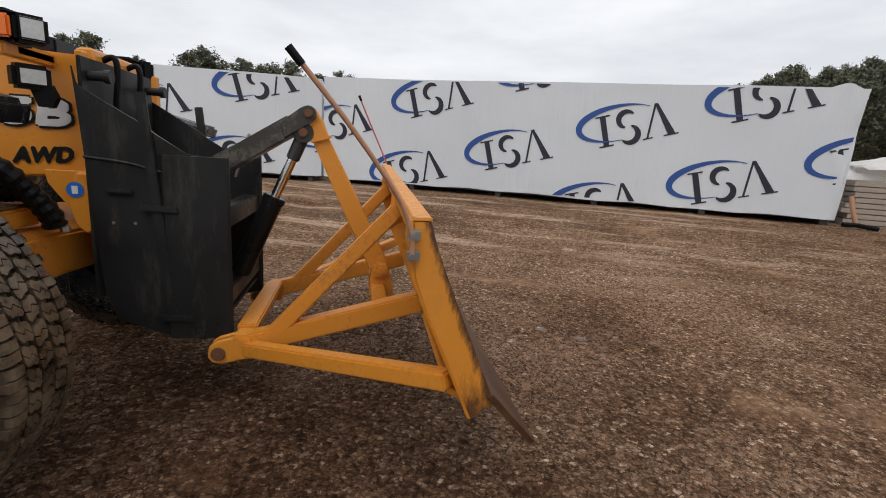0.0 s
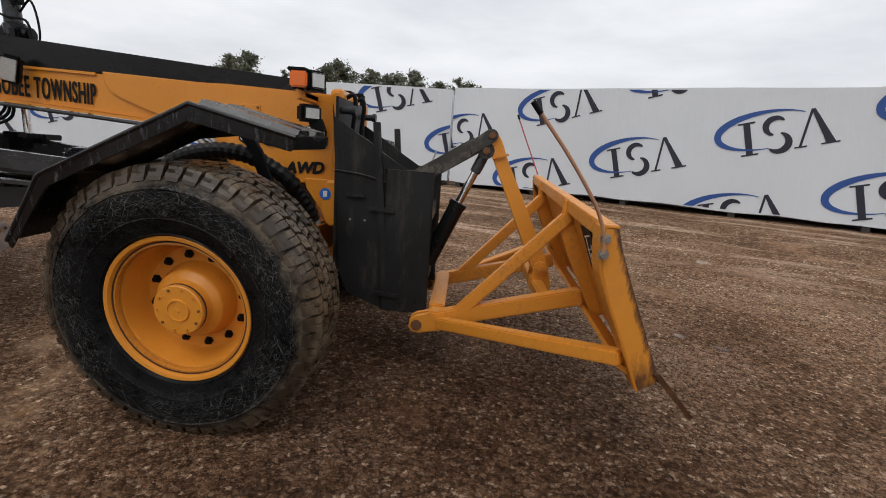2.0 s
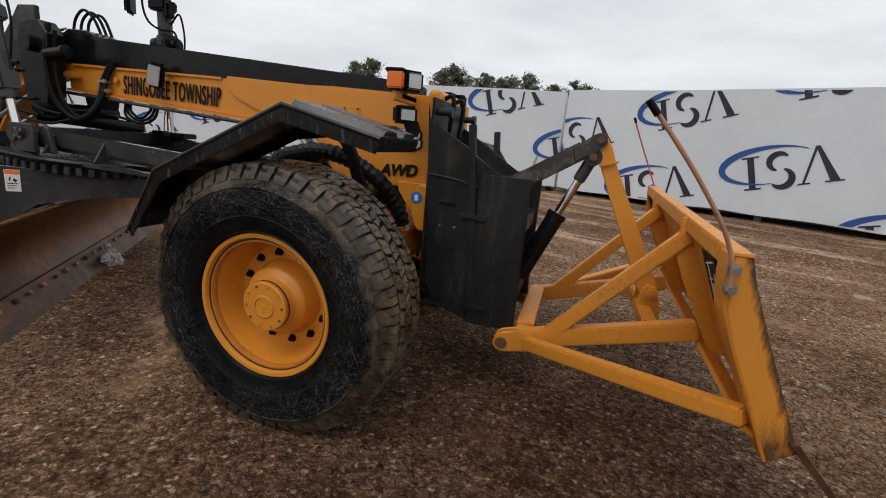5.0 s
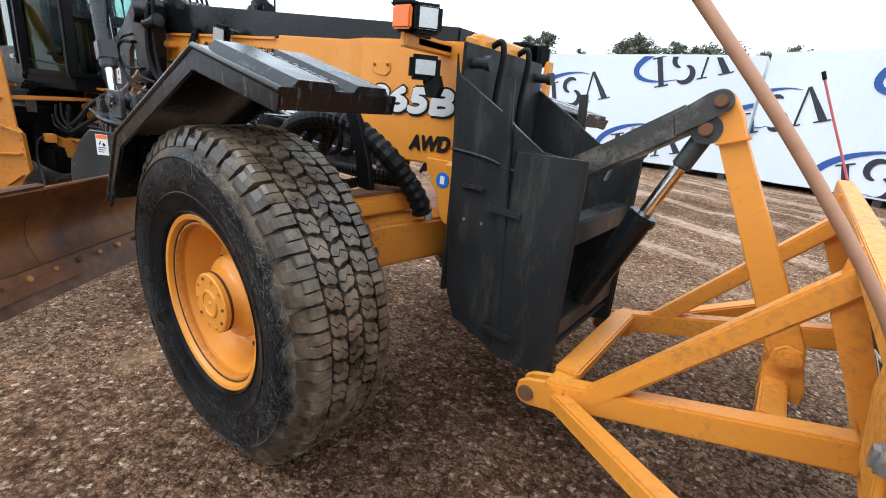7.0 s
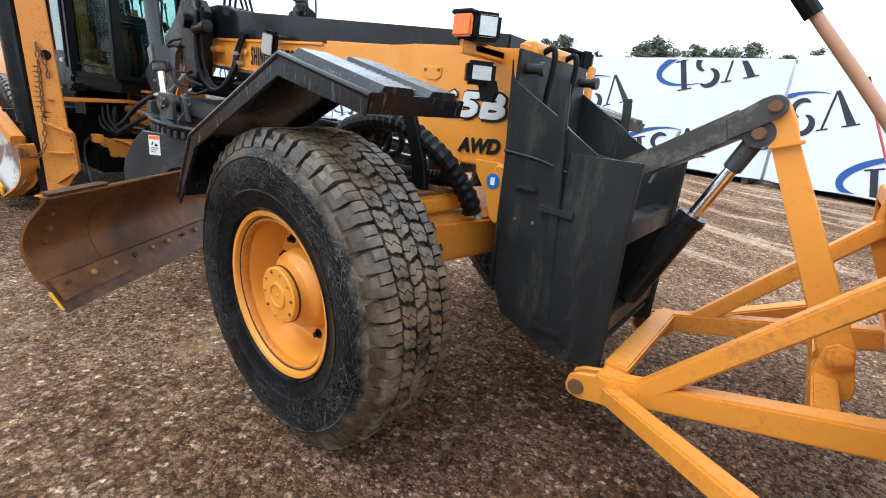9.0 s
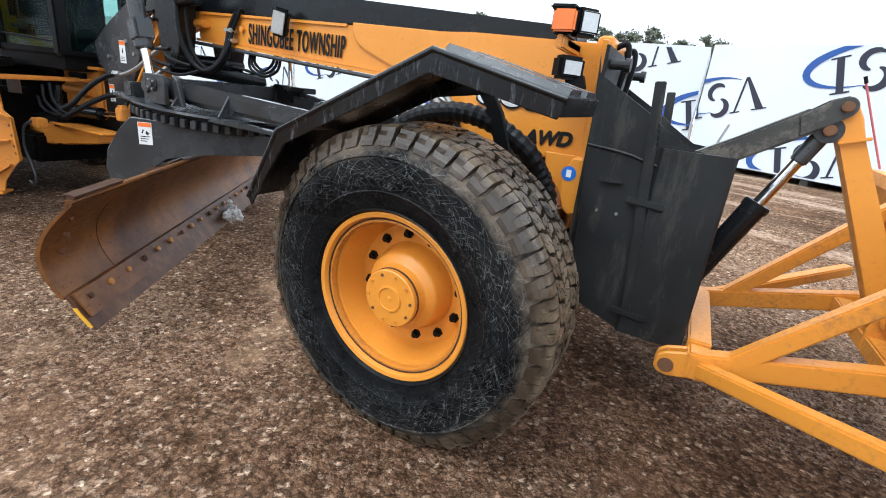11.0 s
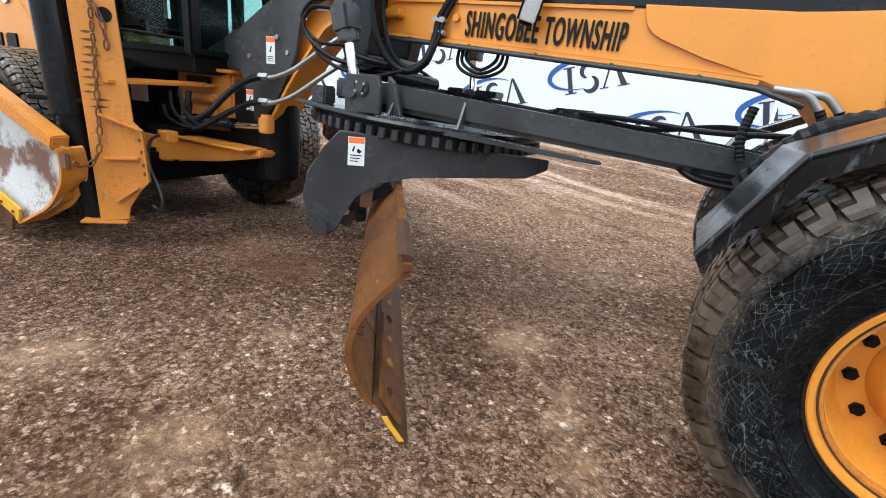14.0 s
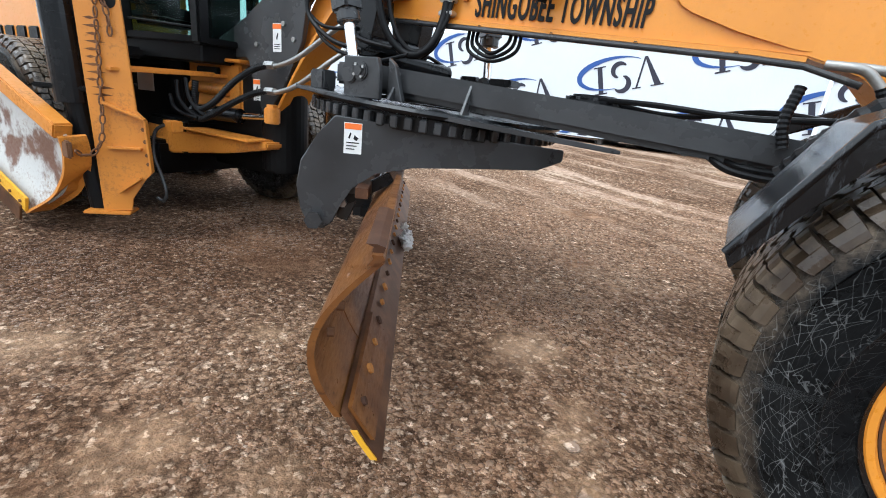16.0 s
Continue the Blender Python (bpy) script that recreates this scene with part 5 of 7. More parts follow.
# hoses in spiral wrap by the front axle: one thick arch, thinner loops under it
for pts, r, rb in (
    (((-1.34, 2.96, 1.03), (-1.27, 2.92, 1.14), (-1.17, 2.90, 1.252), (-1.045, 2.90, 1.308), (-0.888, 2.90, 1.334), (-0.742, 2.90, 1.318), (-0.640, 2.915, 1.272), (-0.525, 2.94, 1.196), (-0.479, 3.00, 1.109), (-0.437, 3.05, 1.018), (-0.430, 3.08, 0.955)), 0.050, 0.042),
    (((-0.93, 2.97, 1.30), (-1.05, 2.95, 1.255), (-1.115, 2.95, 1.170), (-1.05, 2.95, 1.115), (-0.88, 2.95, 1.105), (-0.70, 2.95, 1.105), (-0.52, 2.97, 1.11), (-0.43, 3.02, 1.09)), 0.026, 0.022),
    (((-1.00, 3.0, 1.30), (-1.05, 3.0, 1.145), (-1.05, 3.0, 1.065), (-0.97, 3.0, 1.025), (-0.86, 3.0, 1.015), (-0.70, 3.0, 1.065), (-0.50, 3.02, 1.085)), 0.026, 0.022),
    (((-0.93, 3.08, 1.36), (-1.0, 3.06, 1.28), (-1.10, 3.05, 1.14), (-1.18, 3.08, 1.05)), 0.024, 0.020),
    (((-0.86, 3.02, 0.80), (-0.76, 2.98, 0.82), (-0.66, 2.97, 0.87), (-0.61, 2.97, 0.93)), 0.020, 0.018),
):
    part("hydraulic_hose", tube(pts, r, 14, True, rb), HOSE, grader, smooth=not rb)
for pts in (((-0.455, 3.07, 1.04), (-0.42, 3.08, 1.0), (-0.40, 3.09, 0.965), (-0.395, 3.09, 0.92)),):
    part("hose_fitting", join(tube(pts, 0.015, 10), rod(pts[0], Vector(pts[0]).lerp(Vector(pts[1]), 0.5), 0.023, seg=6), rod(pts[-1], Vector(pts[-1]).lerp(Vector(pts[-2]), 0.5), 0.021, seg=6)), DULL_STEEL, grader)

# fenders on stays
FEND = ((-1.475, 0.915), (-1.30, 1.215), (-0.63, 1.545), (-0.195, 1.440))


def fender(side):
    y0, y1 = (2.165, 2.60) if side < 0 else (2 * YC - 2.60, 2 * YC - 2.165)
    before = set(grader.children_recursive)
    root = part("fender", ribbon(FEND, y0, y1, 0.012), WET_PLASTIC, grader, "black plastic fender with raised ribs")
    ye = y0 if side < 0 else y1 - 0.012
    low = [(-1.455, 0.875), (-1.262, 1.165), (-0.635, 1.475), (-0.21, 1.378)]
    part("skirt", slab(list(FEND) + low[::-1], xz(ye + 0.012), 0.012, 0.003), WET_PLASTIC, root)
    part("inner_skirt", slab(list(FEND) + [(p[0], p[1] + 0.02) for p in low[::-1]], xz((y1 if side < 0 else y0 + 0.01)), 0.01, 0.003), WET_PLASTIC, root)
    yb = y0 + 0.004 if side < 0 else y1 - 0.004
    part("edge_bead", tube([(x + 0.004, yb, z - 0.006) for x, z in FEND], 0.011, 10, False), WET_PLASTIC, root, smooth=True)
    a, b = Vector((FEND[2][0], 0, FEND[2][1])), Vector((FEND[3][0], 0, FEND[3][1]))
    n = (b - a).normalized()
    up = Vector((-n.z, 0, n.x))
    for yy in (0.27, 0.76):
        y = y0 + (y1 - y0) * yy
        p, q = a + n * 0.02 + up * 0.010 + Vector((0, y, 0)), b - n * 0.006 + up * 0.010 + Vector((0, y, 0))
        wide = 0.155
        part("rib", loft([[p + up * h + Vector((0, w, 0)) for w, h in ((-wide / 2, -0.012), (-wide / 2 + 0.02, 0.014), (wide / 2 - 0.02, 0.014), (wide / 2, -0.012))], [q + up * h + Vector((0, w, 0)) for w, h in ((-wide / 2, -0.012), (-wide / 2 + 0.02, 0.014), (wide / 2 - 0.02, 0.014), (wide / 2, -0.012))]]), WET_PLASTIC, root)
    part("front_lip", bar(b + Vector((0, y0, 0)) - up * 0.025, b + Vector((0, y1, 0)) - up * 0.025, 0.06, 0.012, 0.003, up), WET_PLASTIC, root)
    rr = random.Random(8)
    for k in range(15):
        y = y0 + (y1 - y0) * 0.515 + rr.uniform(-0.010, 0.010)
        p = a.lerp(b, 0.06 + 0.06 * k) + Vector((0, y, 0))
        part("grip_stud", rod(p, p + up * 0.016, 0.018, 0.011, 7), WET_PLASTIC, root)
    yk = y1 - 0.03 if side < 0 else y0 + 0.03
    part("fender_stay", bar((-0.98, yk, 1.40), (-0.64, yk + 0.12 * (1 if side < 0 else -1), 1.455), 0.06, 0.03, 0.004), MATTE_BLACK, root)
    sg = 1 if side < 0 else -1
    part("fender_arm", bar((-0.80, yk, 1.435), (-0.77, yk + 0.30 * sg, 1.472), 0.035, 0.05, 0.006), MATTE_BLACK, root)
    part("fender_bracket", slab([(-0.80, 1.490), (-0.735, 1.490), (-0.645, 1.35), (-0.575, 1.17), (-0.555, 1.045), (-0.635, 1.045), (-0.65, 1.19), (-0.715, 1.36), (-0.80, 1.455)], xz(yk + 0.32 * sg), 0.03, 0.005), MATTE_BLACK, root)
    # each fender leans out a little
    lean = Matrix.Translation((0, y1, 1.3)) @ Matrix.Rotation(radians(0.8 if side < 0 else -0.8), 4, "X") @ Matrix.Translation((0, -y1, -1.3))
    for ob in set(grader.children_recursive) - before:
        ob.data.transform(lean)


fender(-1)
fender(1)

# ---- push box on the nose ----
BOXP = [(-0.313, 1.645), (-0.30, 1.565), (-0.04, 1.415), (0.0, 1.38), (0.13, 1.295), (0.31, 1.28), (0.305, 0.42), (0.16, 0.395), (0.0, 0.42), (-0.20, 0.50), (-0.248, 0.62), (-0.277, 1.05)]
push = part("push_box", slab(BOXP, xz(3.098), 0.018, 0.003), BOX_PAINT, grader, "scuffed dark steel push box")
part("side_wall", slab(BOXP, xz(2 * YC - 3.080), 0.018, 0.003), BOX_PAINT, push)
part("back_wall", box((-0.30, 3.102, 0.60), (-0.284, 2 * YC - 3.102, 1.69), 0.003), BOX_PAINT, push)
part("floor_plate", box((-0.19, 3.102, 0.50), (0.28, 2 * YC - 3.102, 0.52), 0.003), BOX_PAINT, push)
# bowed wear plate over the front half of the side
for y, s in ((3.080, -1), (2 * YC - 3.080, 1)):
    ring = []
    for z in np.linspace(0.41, 1.29, 12):
        t = 1.385 - 0.62 * (0.02 + 0.0) if z > 1.38 else z
        ring.append([(0.012, y, t), (0.03, y + s * 0.016, t), (0.17, y + s * 0.022, t), (0.30, y + s * 0.014, t), (0.312, y, t)])
    part("wear_plate", loft(ring), BOX_PAINT, push)
    part("weld_seam", tube([(-0.29, y + s * 0.002, 1.262), (-0.12, y + s * 0.003, 1.245), (0.0, y + s * 0.003, 1.215), (0.10, y + s * 0.003, 1.205)], 0.007, 8, True, 0.012), BOX_PAINT, push)
    part("stake", bar((0.045, y + s * 0.015, 0.50), (-0.045, y + s * 0.012, 1.555), 0.045, 0.016, 0.004, (1, 0, 0)), BOX_PAINT, push)
    for z in (1.05, 0.52):
        part("stake_loop", bar((-0.07 + (1.05 - z) * 0.08, y + s * 0.022, z), (0.09 + (1.05 - z) * 0.08, y + s * 0.022, z - 0.01), 0.03, 0.018, 0.004), BOX_PAINT, push)
    part("lug", box((-0.21, y - 0.02, 1.105), (-0.10, y + 0.02, 1.125), 0.006), BOX_PAINT, push)
    for x in (-0.19, -0.10):
        bolt((x, y, 0.97), (0, s, 0), 0.008, 0.006, STEEL, push, "screw")
# cross members seen in the open front, and the pegs
for z, h in ((1.0, 0.10), (0.60, 0.09)):
    part("cross_member", box((0.20, 3.08, z - h / 2), (0.29, 2 * YC - 3.08, z + h / 2), 0.006), BOX_PAINT, push)
part("inner_plate", box((0.02, 3.08, 0.95), (0.20, 2 * YC - 3.08, 0.97), 0.004), BOX_PAINT, push)
for y in (3.16, 3.76):
    part("peg", join(rod((-0.28, y, 1.615), (-0.20, y, 1.615), 0.022, seg=14), rod((-0.215, y, 1.615), (-0.19, y, 1.615), 0.03, seg=14)), BOX_PAINT, push)
for y in (3.32, 3.56):
    part("hook_bar", tube([(-0.30, y, 1.70), (-0.25, y, 1.72), (-0.235, y, 1.66), (-0.25, y, 1.50), (-0.25, y, 1.35)], 0.014, 8), MATTE_BLACK, push, smooth=True)
part("spike", bar((0.19, 3.70, 1.16), (0.27, 3.71, 1.42), 0.03, 0.012, 0.003, (0, 1, 0)), STEEL, push)

# lift arm, ram and the tall lever of the plow hitch
part("lift_arm", bevel(loft([[(x + dx, y, z + dz) for y, dx, dz in ((3.345, -0.022, 0.045), (3.455, -0.022, 0.045), (3.455, 0.022, -0.05), (3.345, 0.022, -0.05))] for x, z in ((0.12, 1.205), (0.30, 1.312), (0.56, 1.478))]), 0.01), ARM_STEEL, grader, "dark steel lift arm")
for y in (3.345, 3.469):
    part("arm_end", slab([(0.50, 1.482), (0.60, 1.560)] + [(0.642 + 0.042 * math.cos(a), 1.535 + 0.042 * math.sin(a)) for a in np.linspace(radians(120), radians(-60), 8)] + [(0.60, 1.455), (0.52, 1.402)], xz(y), 0.014, 0.004), ARM_STEEL, grader)
part("arm_pin", rod((0.644, 3.312, 1.535), (0.644, 3.48, 1.535), 0.022, seg=16, bev=0.004), RUST_BOLT, grader)
part("ram_eye", lathe([(0.022, -0.05), (0.052, -0.05), (0.052, 0.05), (0.022, 0.05)], Matrix.Translation((0.616, 3.40, 1.438)) @ XZ, 28, True), GREY_PAINT, grader)
part("ram_pin", rod((0.616, 3.33, 1.438), (0.616, 3.47, 1.438), 0.024, seg=16, bev=0.004), RUST_BOLT, grader)
RB, RT = Vector((0.275, 3.40, 0.66)), Vector((0.616, 3.40, 1.438))
rd = (RT - RB).normalized()
part("ram_barrel", join(rod(RB, RB + rd * 0.455, 0.055, seg=28, bev=0.006), rod(RB + rd * 0.43, RB + rd * 0.47, 0.061, seg=28, bev=0.005)), BLACK_PAINT, grader, smooth=False)
part("ram_rod", rod(RB + rd * 0.46, RB + rd * 0.72, 0.026, seg=20), CHROME, grader, "bright chrome ram rod")
part("ram_clevis", rod(RB + rd * 0.69, RB + rd * 0.825, 0.036, seg=20, bev=0.006), GREY_PAINT, grader)

# ---- front plow on its A-frame ----
plow = thing("front_plow", "amber-painted straight plow blade on a welded A-frame hitched to the grader", "snow plow")
# section of the moldboard: front curve from the top to the foot, then the back of the end plate
PF = [(1.134, 1.165), (1.158, 1.08), (1.198, 0.98), (1.240, 0.88), (1.288, 0.77), (1.342, 0.645), (1.40, 0.515)]
PB = [(1.315, 0.460), (1.267, 0.57), (1.208, 0.70), (1.144, 0.84), (1.092, 0.97), (1.076, 1.09), (1.077, 1.165)]
PY0, PY1, PSKEW = 2.18, 4.55, 0.012


def plow_x(y):
    return PSKEW * (y - PY0) / (PY1 - PY0) * 2


def sweep_section(sec, y0, y1):
    a = [(x + plow_x(y0), y0, z) for x, z in sec]
    b = [(x + plow_x(y1), y1, z) for x, z in sec]
    return loft([a, b])


thin = PF + [(x - 0.05, z + 0.004) for x, z in PF[::-1]]
board = part("moldboard", bevel(sweep_section(thin, PY0 + 0.0145, PY1 - 0.0145), 0.002, 1), YELLOW_BLADE, plow, "curved amber moldboard with scraped paint")
for y0, y1 in ((PY0, PY0 + 0.014), (PY1 - 0.014, PY1)):
    part("end_plate", bevel(sweep_section(PF + PB, y0, y1), 0.003, 1), PLOW_END, plow, "amber end plate scraped to rust at the edge")
part("end_cap", bevel(loft([[(x + dx, y, z) for dx, y in ((0.0, PY0 - 0.006), (-0.012, PY0), (-0.012, PY0 + 0.12), (0.0, PY0 + 0.12))] for x, z in PB[::-1]]), 0.003), YELLOW_BLADE, plow)
part("top_rail", bevel(loft([[(1.074 + plow_x(y), y, 1.156), (1.138 + plow_x(y), y, 1.156), (1.138 + plow_x(y), y, 1.172), (1.074 + plow_x(y), y, 1.172)] for y in (PY0, PY1)]), 0.003), YELLOW_BLADE, plow)
part("rail_lip", bevel(loft([[(1.072 + plow_x(y), y, 1.105), (1.083 + plow_x(y), y, 1.105), (1.083 + plow_x(y), y, 1.165), (1.072 + plow_x(y), y, 1.165)] for y in (PY0, PY1)]), 0.002), YELLOW_BLADE, plow)
part("foot_rail", bevel(loft([[(1.24 + plow_x(y), y, 0.555), (1.34 + plow_x(y), y, 0.50), (1.33 + plow_x(y), y, 0.48), (1.23 + plow_x(y), y, 0.535)] for y in (PY0 + 0.05, PY1 - 0.05)]), 0.003), YELLOW_BLADE, plow)
part("cutting_edge", bevel(loft([[(1.362 + plow_x(y), y, 0.55), (1.386 + plow_x(y), y, 0.56), (1.560 + plow_x(y), y, 0.368), (1.542 + plow_x(y), y, 0.358)] for y in (PY0 - 0.02, PY1 + 0.02)]), 0.002), EDGE, plow, "bare worn steel cutting edge")
for y in (2.945, 3.965):
    rib = [(x - 0.035 * max(0.0, 1 - abs(z - 0.95) / 0.5), z) for x, z in PB] + [(x - 0.046, z + 0.003) for x, z in PF]
    part("stiffener", bevel(sweep_section(rib, y, y + 0.014), 0.002, 1), YELLOW_BLADE, plow)
# black emblem plate of plain shapes on the back
em = frame3((1.176, 2.62, 0.895), (0, -1.38, 0), (-0.40, 0, 1)) @ Matrix.Diagonal((1.38, 1.0, 1.0, 1.0))
emblem = part("emblem_plate", slab([(0.0, 0.0), (0.07, -0.05), (0.14, 0.0), (0.14, 0.23), (0.0, 0.23)], em, 0.006, 0.002), INK, plow, "black shield plate with white strokes")
for poly in ([(0.036, 0.04), (0.043, 0.035), (0.052, 0.17), (0.045, 0.175)], [(0.03, 0.180), (0.115, 0.205), (0.115, 0.198), (0.035, 0.172)], [(0.03, 0.11), (0.075, 0.125), (0.075, 0.119), (0.033, 0.103)], [(0.09, 0.05), (0.097, 0.05), (0.104, 0.15), (0.097, 0.15)], [(0.058, 0.06), (0.064, 0.06), (0.07, 0.10), (0.064, 0.10)]):
    part("emblem_stroke", slab(poly, em @ Matrix.Translation((0, 0, 0.0061)), 0.002, 0), WHITE_STICKER, emblem)

# the A-frame
def far(p):
    return (p[0], 2 * YC + 0.02 - p[1], p[2])


for side in (0, 1):
    f = (lambda p: p) if side == 0 else far
    part("main_arm", bar(f((0.37, 3.005, 0.405)), f((1.235, 2.99, 0.632)), 0.098, 0.085, 0.008), YELLOW_BLADE, plow)
    part("upper_strut", bar(f((0.50, 3.0, 0.445)), f((1.115, 2.965, 1.120)), 0.072, 0.078, 0.008), YELLOW_BLADE, plow)
    part("strut_foot", slab([(0.42, 0.455), (0.56, 0.49), (0.55, 0.535), (0.50, 0.50)], xz(f((0, 3.0, 0))[1] + 0.006), 0.012, 0.003), YELLOW_BLADE, plow)
    part("lower_brace", bar(f((0.40, 2.965, 0.395)), f((1.235, 2.215, 0.595)), 0.068, 0.072, 0.008), YELLOW_BLADE, plow)
    y = f((0, 3.015, 0))[1]
    for dy in (-0.032, 0.032):
        part("hinge_lug", slab([(0.215, 0.345), (0.235, 0.318), (0.275, 0.31), (0.40, 0.335), (0.40, 0.455), (0.36, 0.455), (0.255, 0.425), (0.222, 0.40)], xz(y + dy + 0.011), 0.022, 0.006), YELLOW_BLADE, plow)
    part("lug_block", box((0.335, y - 0.055, 0.335), (0.425, y + 0.055, 0.462), 0.010), YELLOW_BLADE, plow)
    part("block_cap", box((0.36, y - 0.066, 0.345), (0.42, y - 0.056, 0.452), 0.004), YELLOW_BLADE, plow)
    part("hinge_pin", join(rod((0.265, y - 0.052, 0.366), (0.265, y + 0.052, 0.366), 0.024, seg=18, bev=0.004), rod((0.265, y - 0.058, 0.366), (0.265, y - 0.044, 0.366), 0.033, seg=18, bev=0.003)), RUST_BOLT, plow)
part("cross_tube", bar((0.378, 3.07, 0.452), (0.378, 2 * YC - 3.05, 0.452), 0.05, 0.098, 0.008), YELLOW_BLADE, plow)
part("mid_tube", bar((1.03, 3.05, 0.575), (1.03, 2 * YC - 3.03, 0.575), 0.08, 0.08, 0.008), YELLOW_BLADE, plow)
# tall lever
LEV = [(0.600, 1.545), (0.632, 1.575), (0.672, 1.568), (0.715, 1.50), (0.748, 1.41), (1.088, 0.735), (1.098, 0.690), (1.070, 0.650), (1.025, 0.645), (0.992, 0.672), (0.667, 1.385), (0.612, 1.49)]
lever = part("lever", slab(LEV, xz(3.455), 0.10, 0.006), YELLOW_BLADE, plow, "tall amber lever arm")
part("lever_fold", bar((0.655, 3.340, 1.392), (0.760, 3.340, 1.425), 0.014, 0.014, 0.003), YELLOW_BLADE, lever)
part("lever_pin", join(rod((1.048, 3.30, 0.70), (1.048, 3.49, 0.70), 0.024, seg=16, bev=0.004), rod((1.048, 3.312, 0.70), (1.048, 3.328, 0.70), 0.040, seg=16, bev=0.003)), YELLOW_BLADE, plow)
part("lever_bracket", slab([(1.0, 0.72), (1.03, 0.745), (1.08, 0.735), (1.12, 0.60), (1.12, 0.545), (0.985, 0.545), (0.985, 0.62)], xz(3.50), 0.012, 0.004), YELLOW_BLADE, plow)
part("lever_bracket", slab([(1.0, 0.72), (1.03, 0.745), (1.08, 0.735), (1.12, 0.60), (1.12, 0.545), (0.985, 0.545), (0.985, 0.62)], xz(3.35), 0.012, 0.004), YELLOW_BLADE, plow)

# plow guides: a bent tan rod with a black grip, and a thin red whip
guide = part("guide_rod", tube([(1.075, 2.15, 1.04), (1.068, 2.145, 1.12), (1.04, 2.135, 1.20), (0.985, 2.11, 1.29), (0.87, 2.075, 1.44), (0.745, 2.05, 1.585)], 0.0075, 10), WOODEN, plow, "bent tan guide rod with a black tip", True)
part("grip", tube([(0.752, 2.052, 1.575), (0.718, 2.045, 1.615)], 0.0115, 10, False), MATTE_BLACK, guide)
for z in (1.035, 1.10):
    part("clamp", box((1.058, 2.148, z), (1.098, 2.178, z + 0.038), 0.006), STEEL, guide)
    part("clamp_nut", rod((1.072, 2.148, z + 0.019), (1.072, 2.134, z + 0.019), 0.011, seg=6), STEEL, guide)
whip = part("guide_whip", tube([(1.13, 4.50, 1.27), (1.07, 4.50, 1.40), (0.99, 4.49, 1.57), (0.915, 4.485, 1.735)], 0.006, 8), PINK_ROD, plow, "thin red marker whip", True)
part("grip", tube([(0.918, 4.485, 1.73), (0.902, 4.484, 1.768)], 0.010, 8, False), MATTE_BLACK, whip)
# the blade hangs a little higher at its far end
for ob in plow.children:
    if ob.name.split(".")[0] in ("moldboard", "end_plate", "top_rail", "rail_lip", "foot_rail", "cutting_edge", "stiffener"):
        ob.data.transform(Matrix(((1, 0, 0, 0), (0, 1, 0, 0), (0, 0.038, 1, -0.038 * PY0), (0, 0, 0, 1))))

# ---- circle, drawbar and moldboard ----
CC = Vector((-3.10, 3.46, 0))
PITCH = Matrix.Translation(CC + Vector((0, 0, 1.075))) @ Matrix.Rotation(radians(3.6), 4, "Y") @ Matrix.Translation((0, 0, -1.06))  # the drawbar dips to the front
BD = Vector((0.569, -0.822, 0)).normalized()  # along the moldboard, to its near end
BF = Vector((0.822, 0.569, 0)).normalized()  # the way that its face looks
circ = part("circle", lathe([(0.52, 1.005), (0.70, 1.005), (0.70, 1.075), (0.52, 1.075)], PITCH, 72, True), BLACK_PAINT, grader, "dark toothed turntable circle")
part("circle_drum", lathe([(0.46, 0.90), (0.64, 0.90), (0.66, 0.92), (0.66, 1.005), (0.46, 1.005)], PITCH, 72, True), BLACK_PAINT, circ)
part("circle_plate", lathe([(0.40, 1.085), (0.74, 1.085), (0.75, 1.10), (0.74, 1.115), (0.40, 1.115)], PITCH, 72, True), BLACK_PAINT, circ)
for k in range(64):
    a = 2 * math.pi * k / 64
    part("tooth", box((0.69, -0.019, 1.012), (0.735, 0.019, 1.07), 0.006, PITCH @ Matrix.Rotation(a, 4, "Z"), 1), GREY_PAINT, circ)
FRONT = Vector((-1.02, YC, 1.065))
for side in (-1, 1):
    tail, nose = Vector((-3.35, YC + side * 0.54, 1.247)), Vector((-1.02, YC + side * 0.165, FRONT.z))
    d = (nose - tail).normalized()
    nrm = Vector((d.y, -d.x, 0)) * (1 if side < 0 else -1)
    part("drawbar_beam", bar(tail, nose, 0.135, 0.11, 0.028), GREY_PAINT, grader, "dark steel drawbar")
    for k, deep in ((0.36, 0.11), (0.74, 0.10)):
        c = tail + d * k
        part("drawbar_gusset", slab([(0.0, -0.085), (deep, -0.085), (0.0, 0.05)], frame3(c + nrm * 0.05, nrm, (0, 0, 1)), 0.014, 0.002), GREY_PAINT, grader)
    part("drawbar_flange", slab([(-0.25, 0.0), (-0.25, 0.05), (0.0, 0.135), (0.75, 0.125), (1.20, 0.06), (1.45, 0.0)], frame3(tail + nrm * 0.045 + Vector((0, 0, -0.100)), d, nrm), 0.022, 0.004), GREY_PAINT, grader)
    part("flange_tab", box((-3.50, YC + side * 0.60 - 0.05, 1.15), (-3.40, YC + side * 0.60 + 0.05, 1.25), 0.010), GREY_PAINT, grader)
part("drawbar_ball", lathe([(0.0, -0.07), (0.05, -0.05), (0.07, 0.0), (0.05, 0.05), (0.0, 0.07)], Matrix.Translation(FRONT), 20), GREY_PAINT, grader)
part("drawbar_cross", box((-3.42, YC - 0.54, 1.19), (-3.22, YC + 0.54, 1.30), 0.012), GREY_PAINT, grader)
part("drawbar_cross", box((-2.30, YC - 0.33, 1.10), (-2.10, YC + 0.33, 1.18), 0.012), GREY_PAINT, grader)
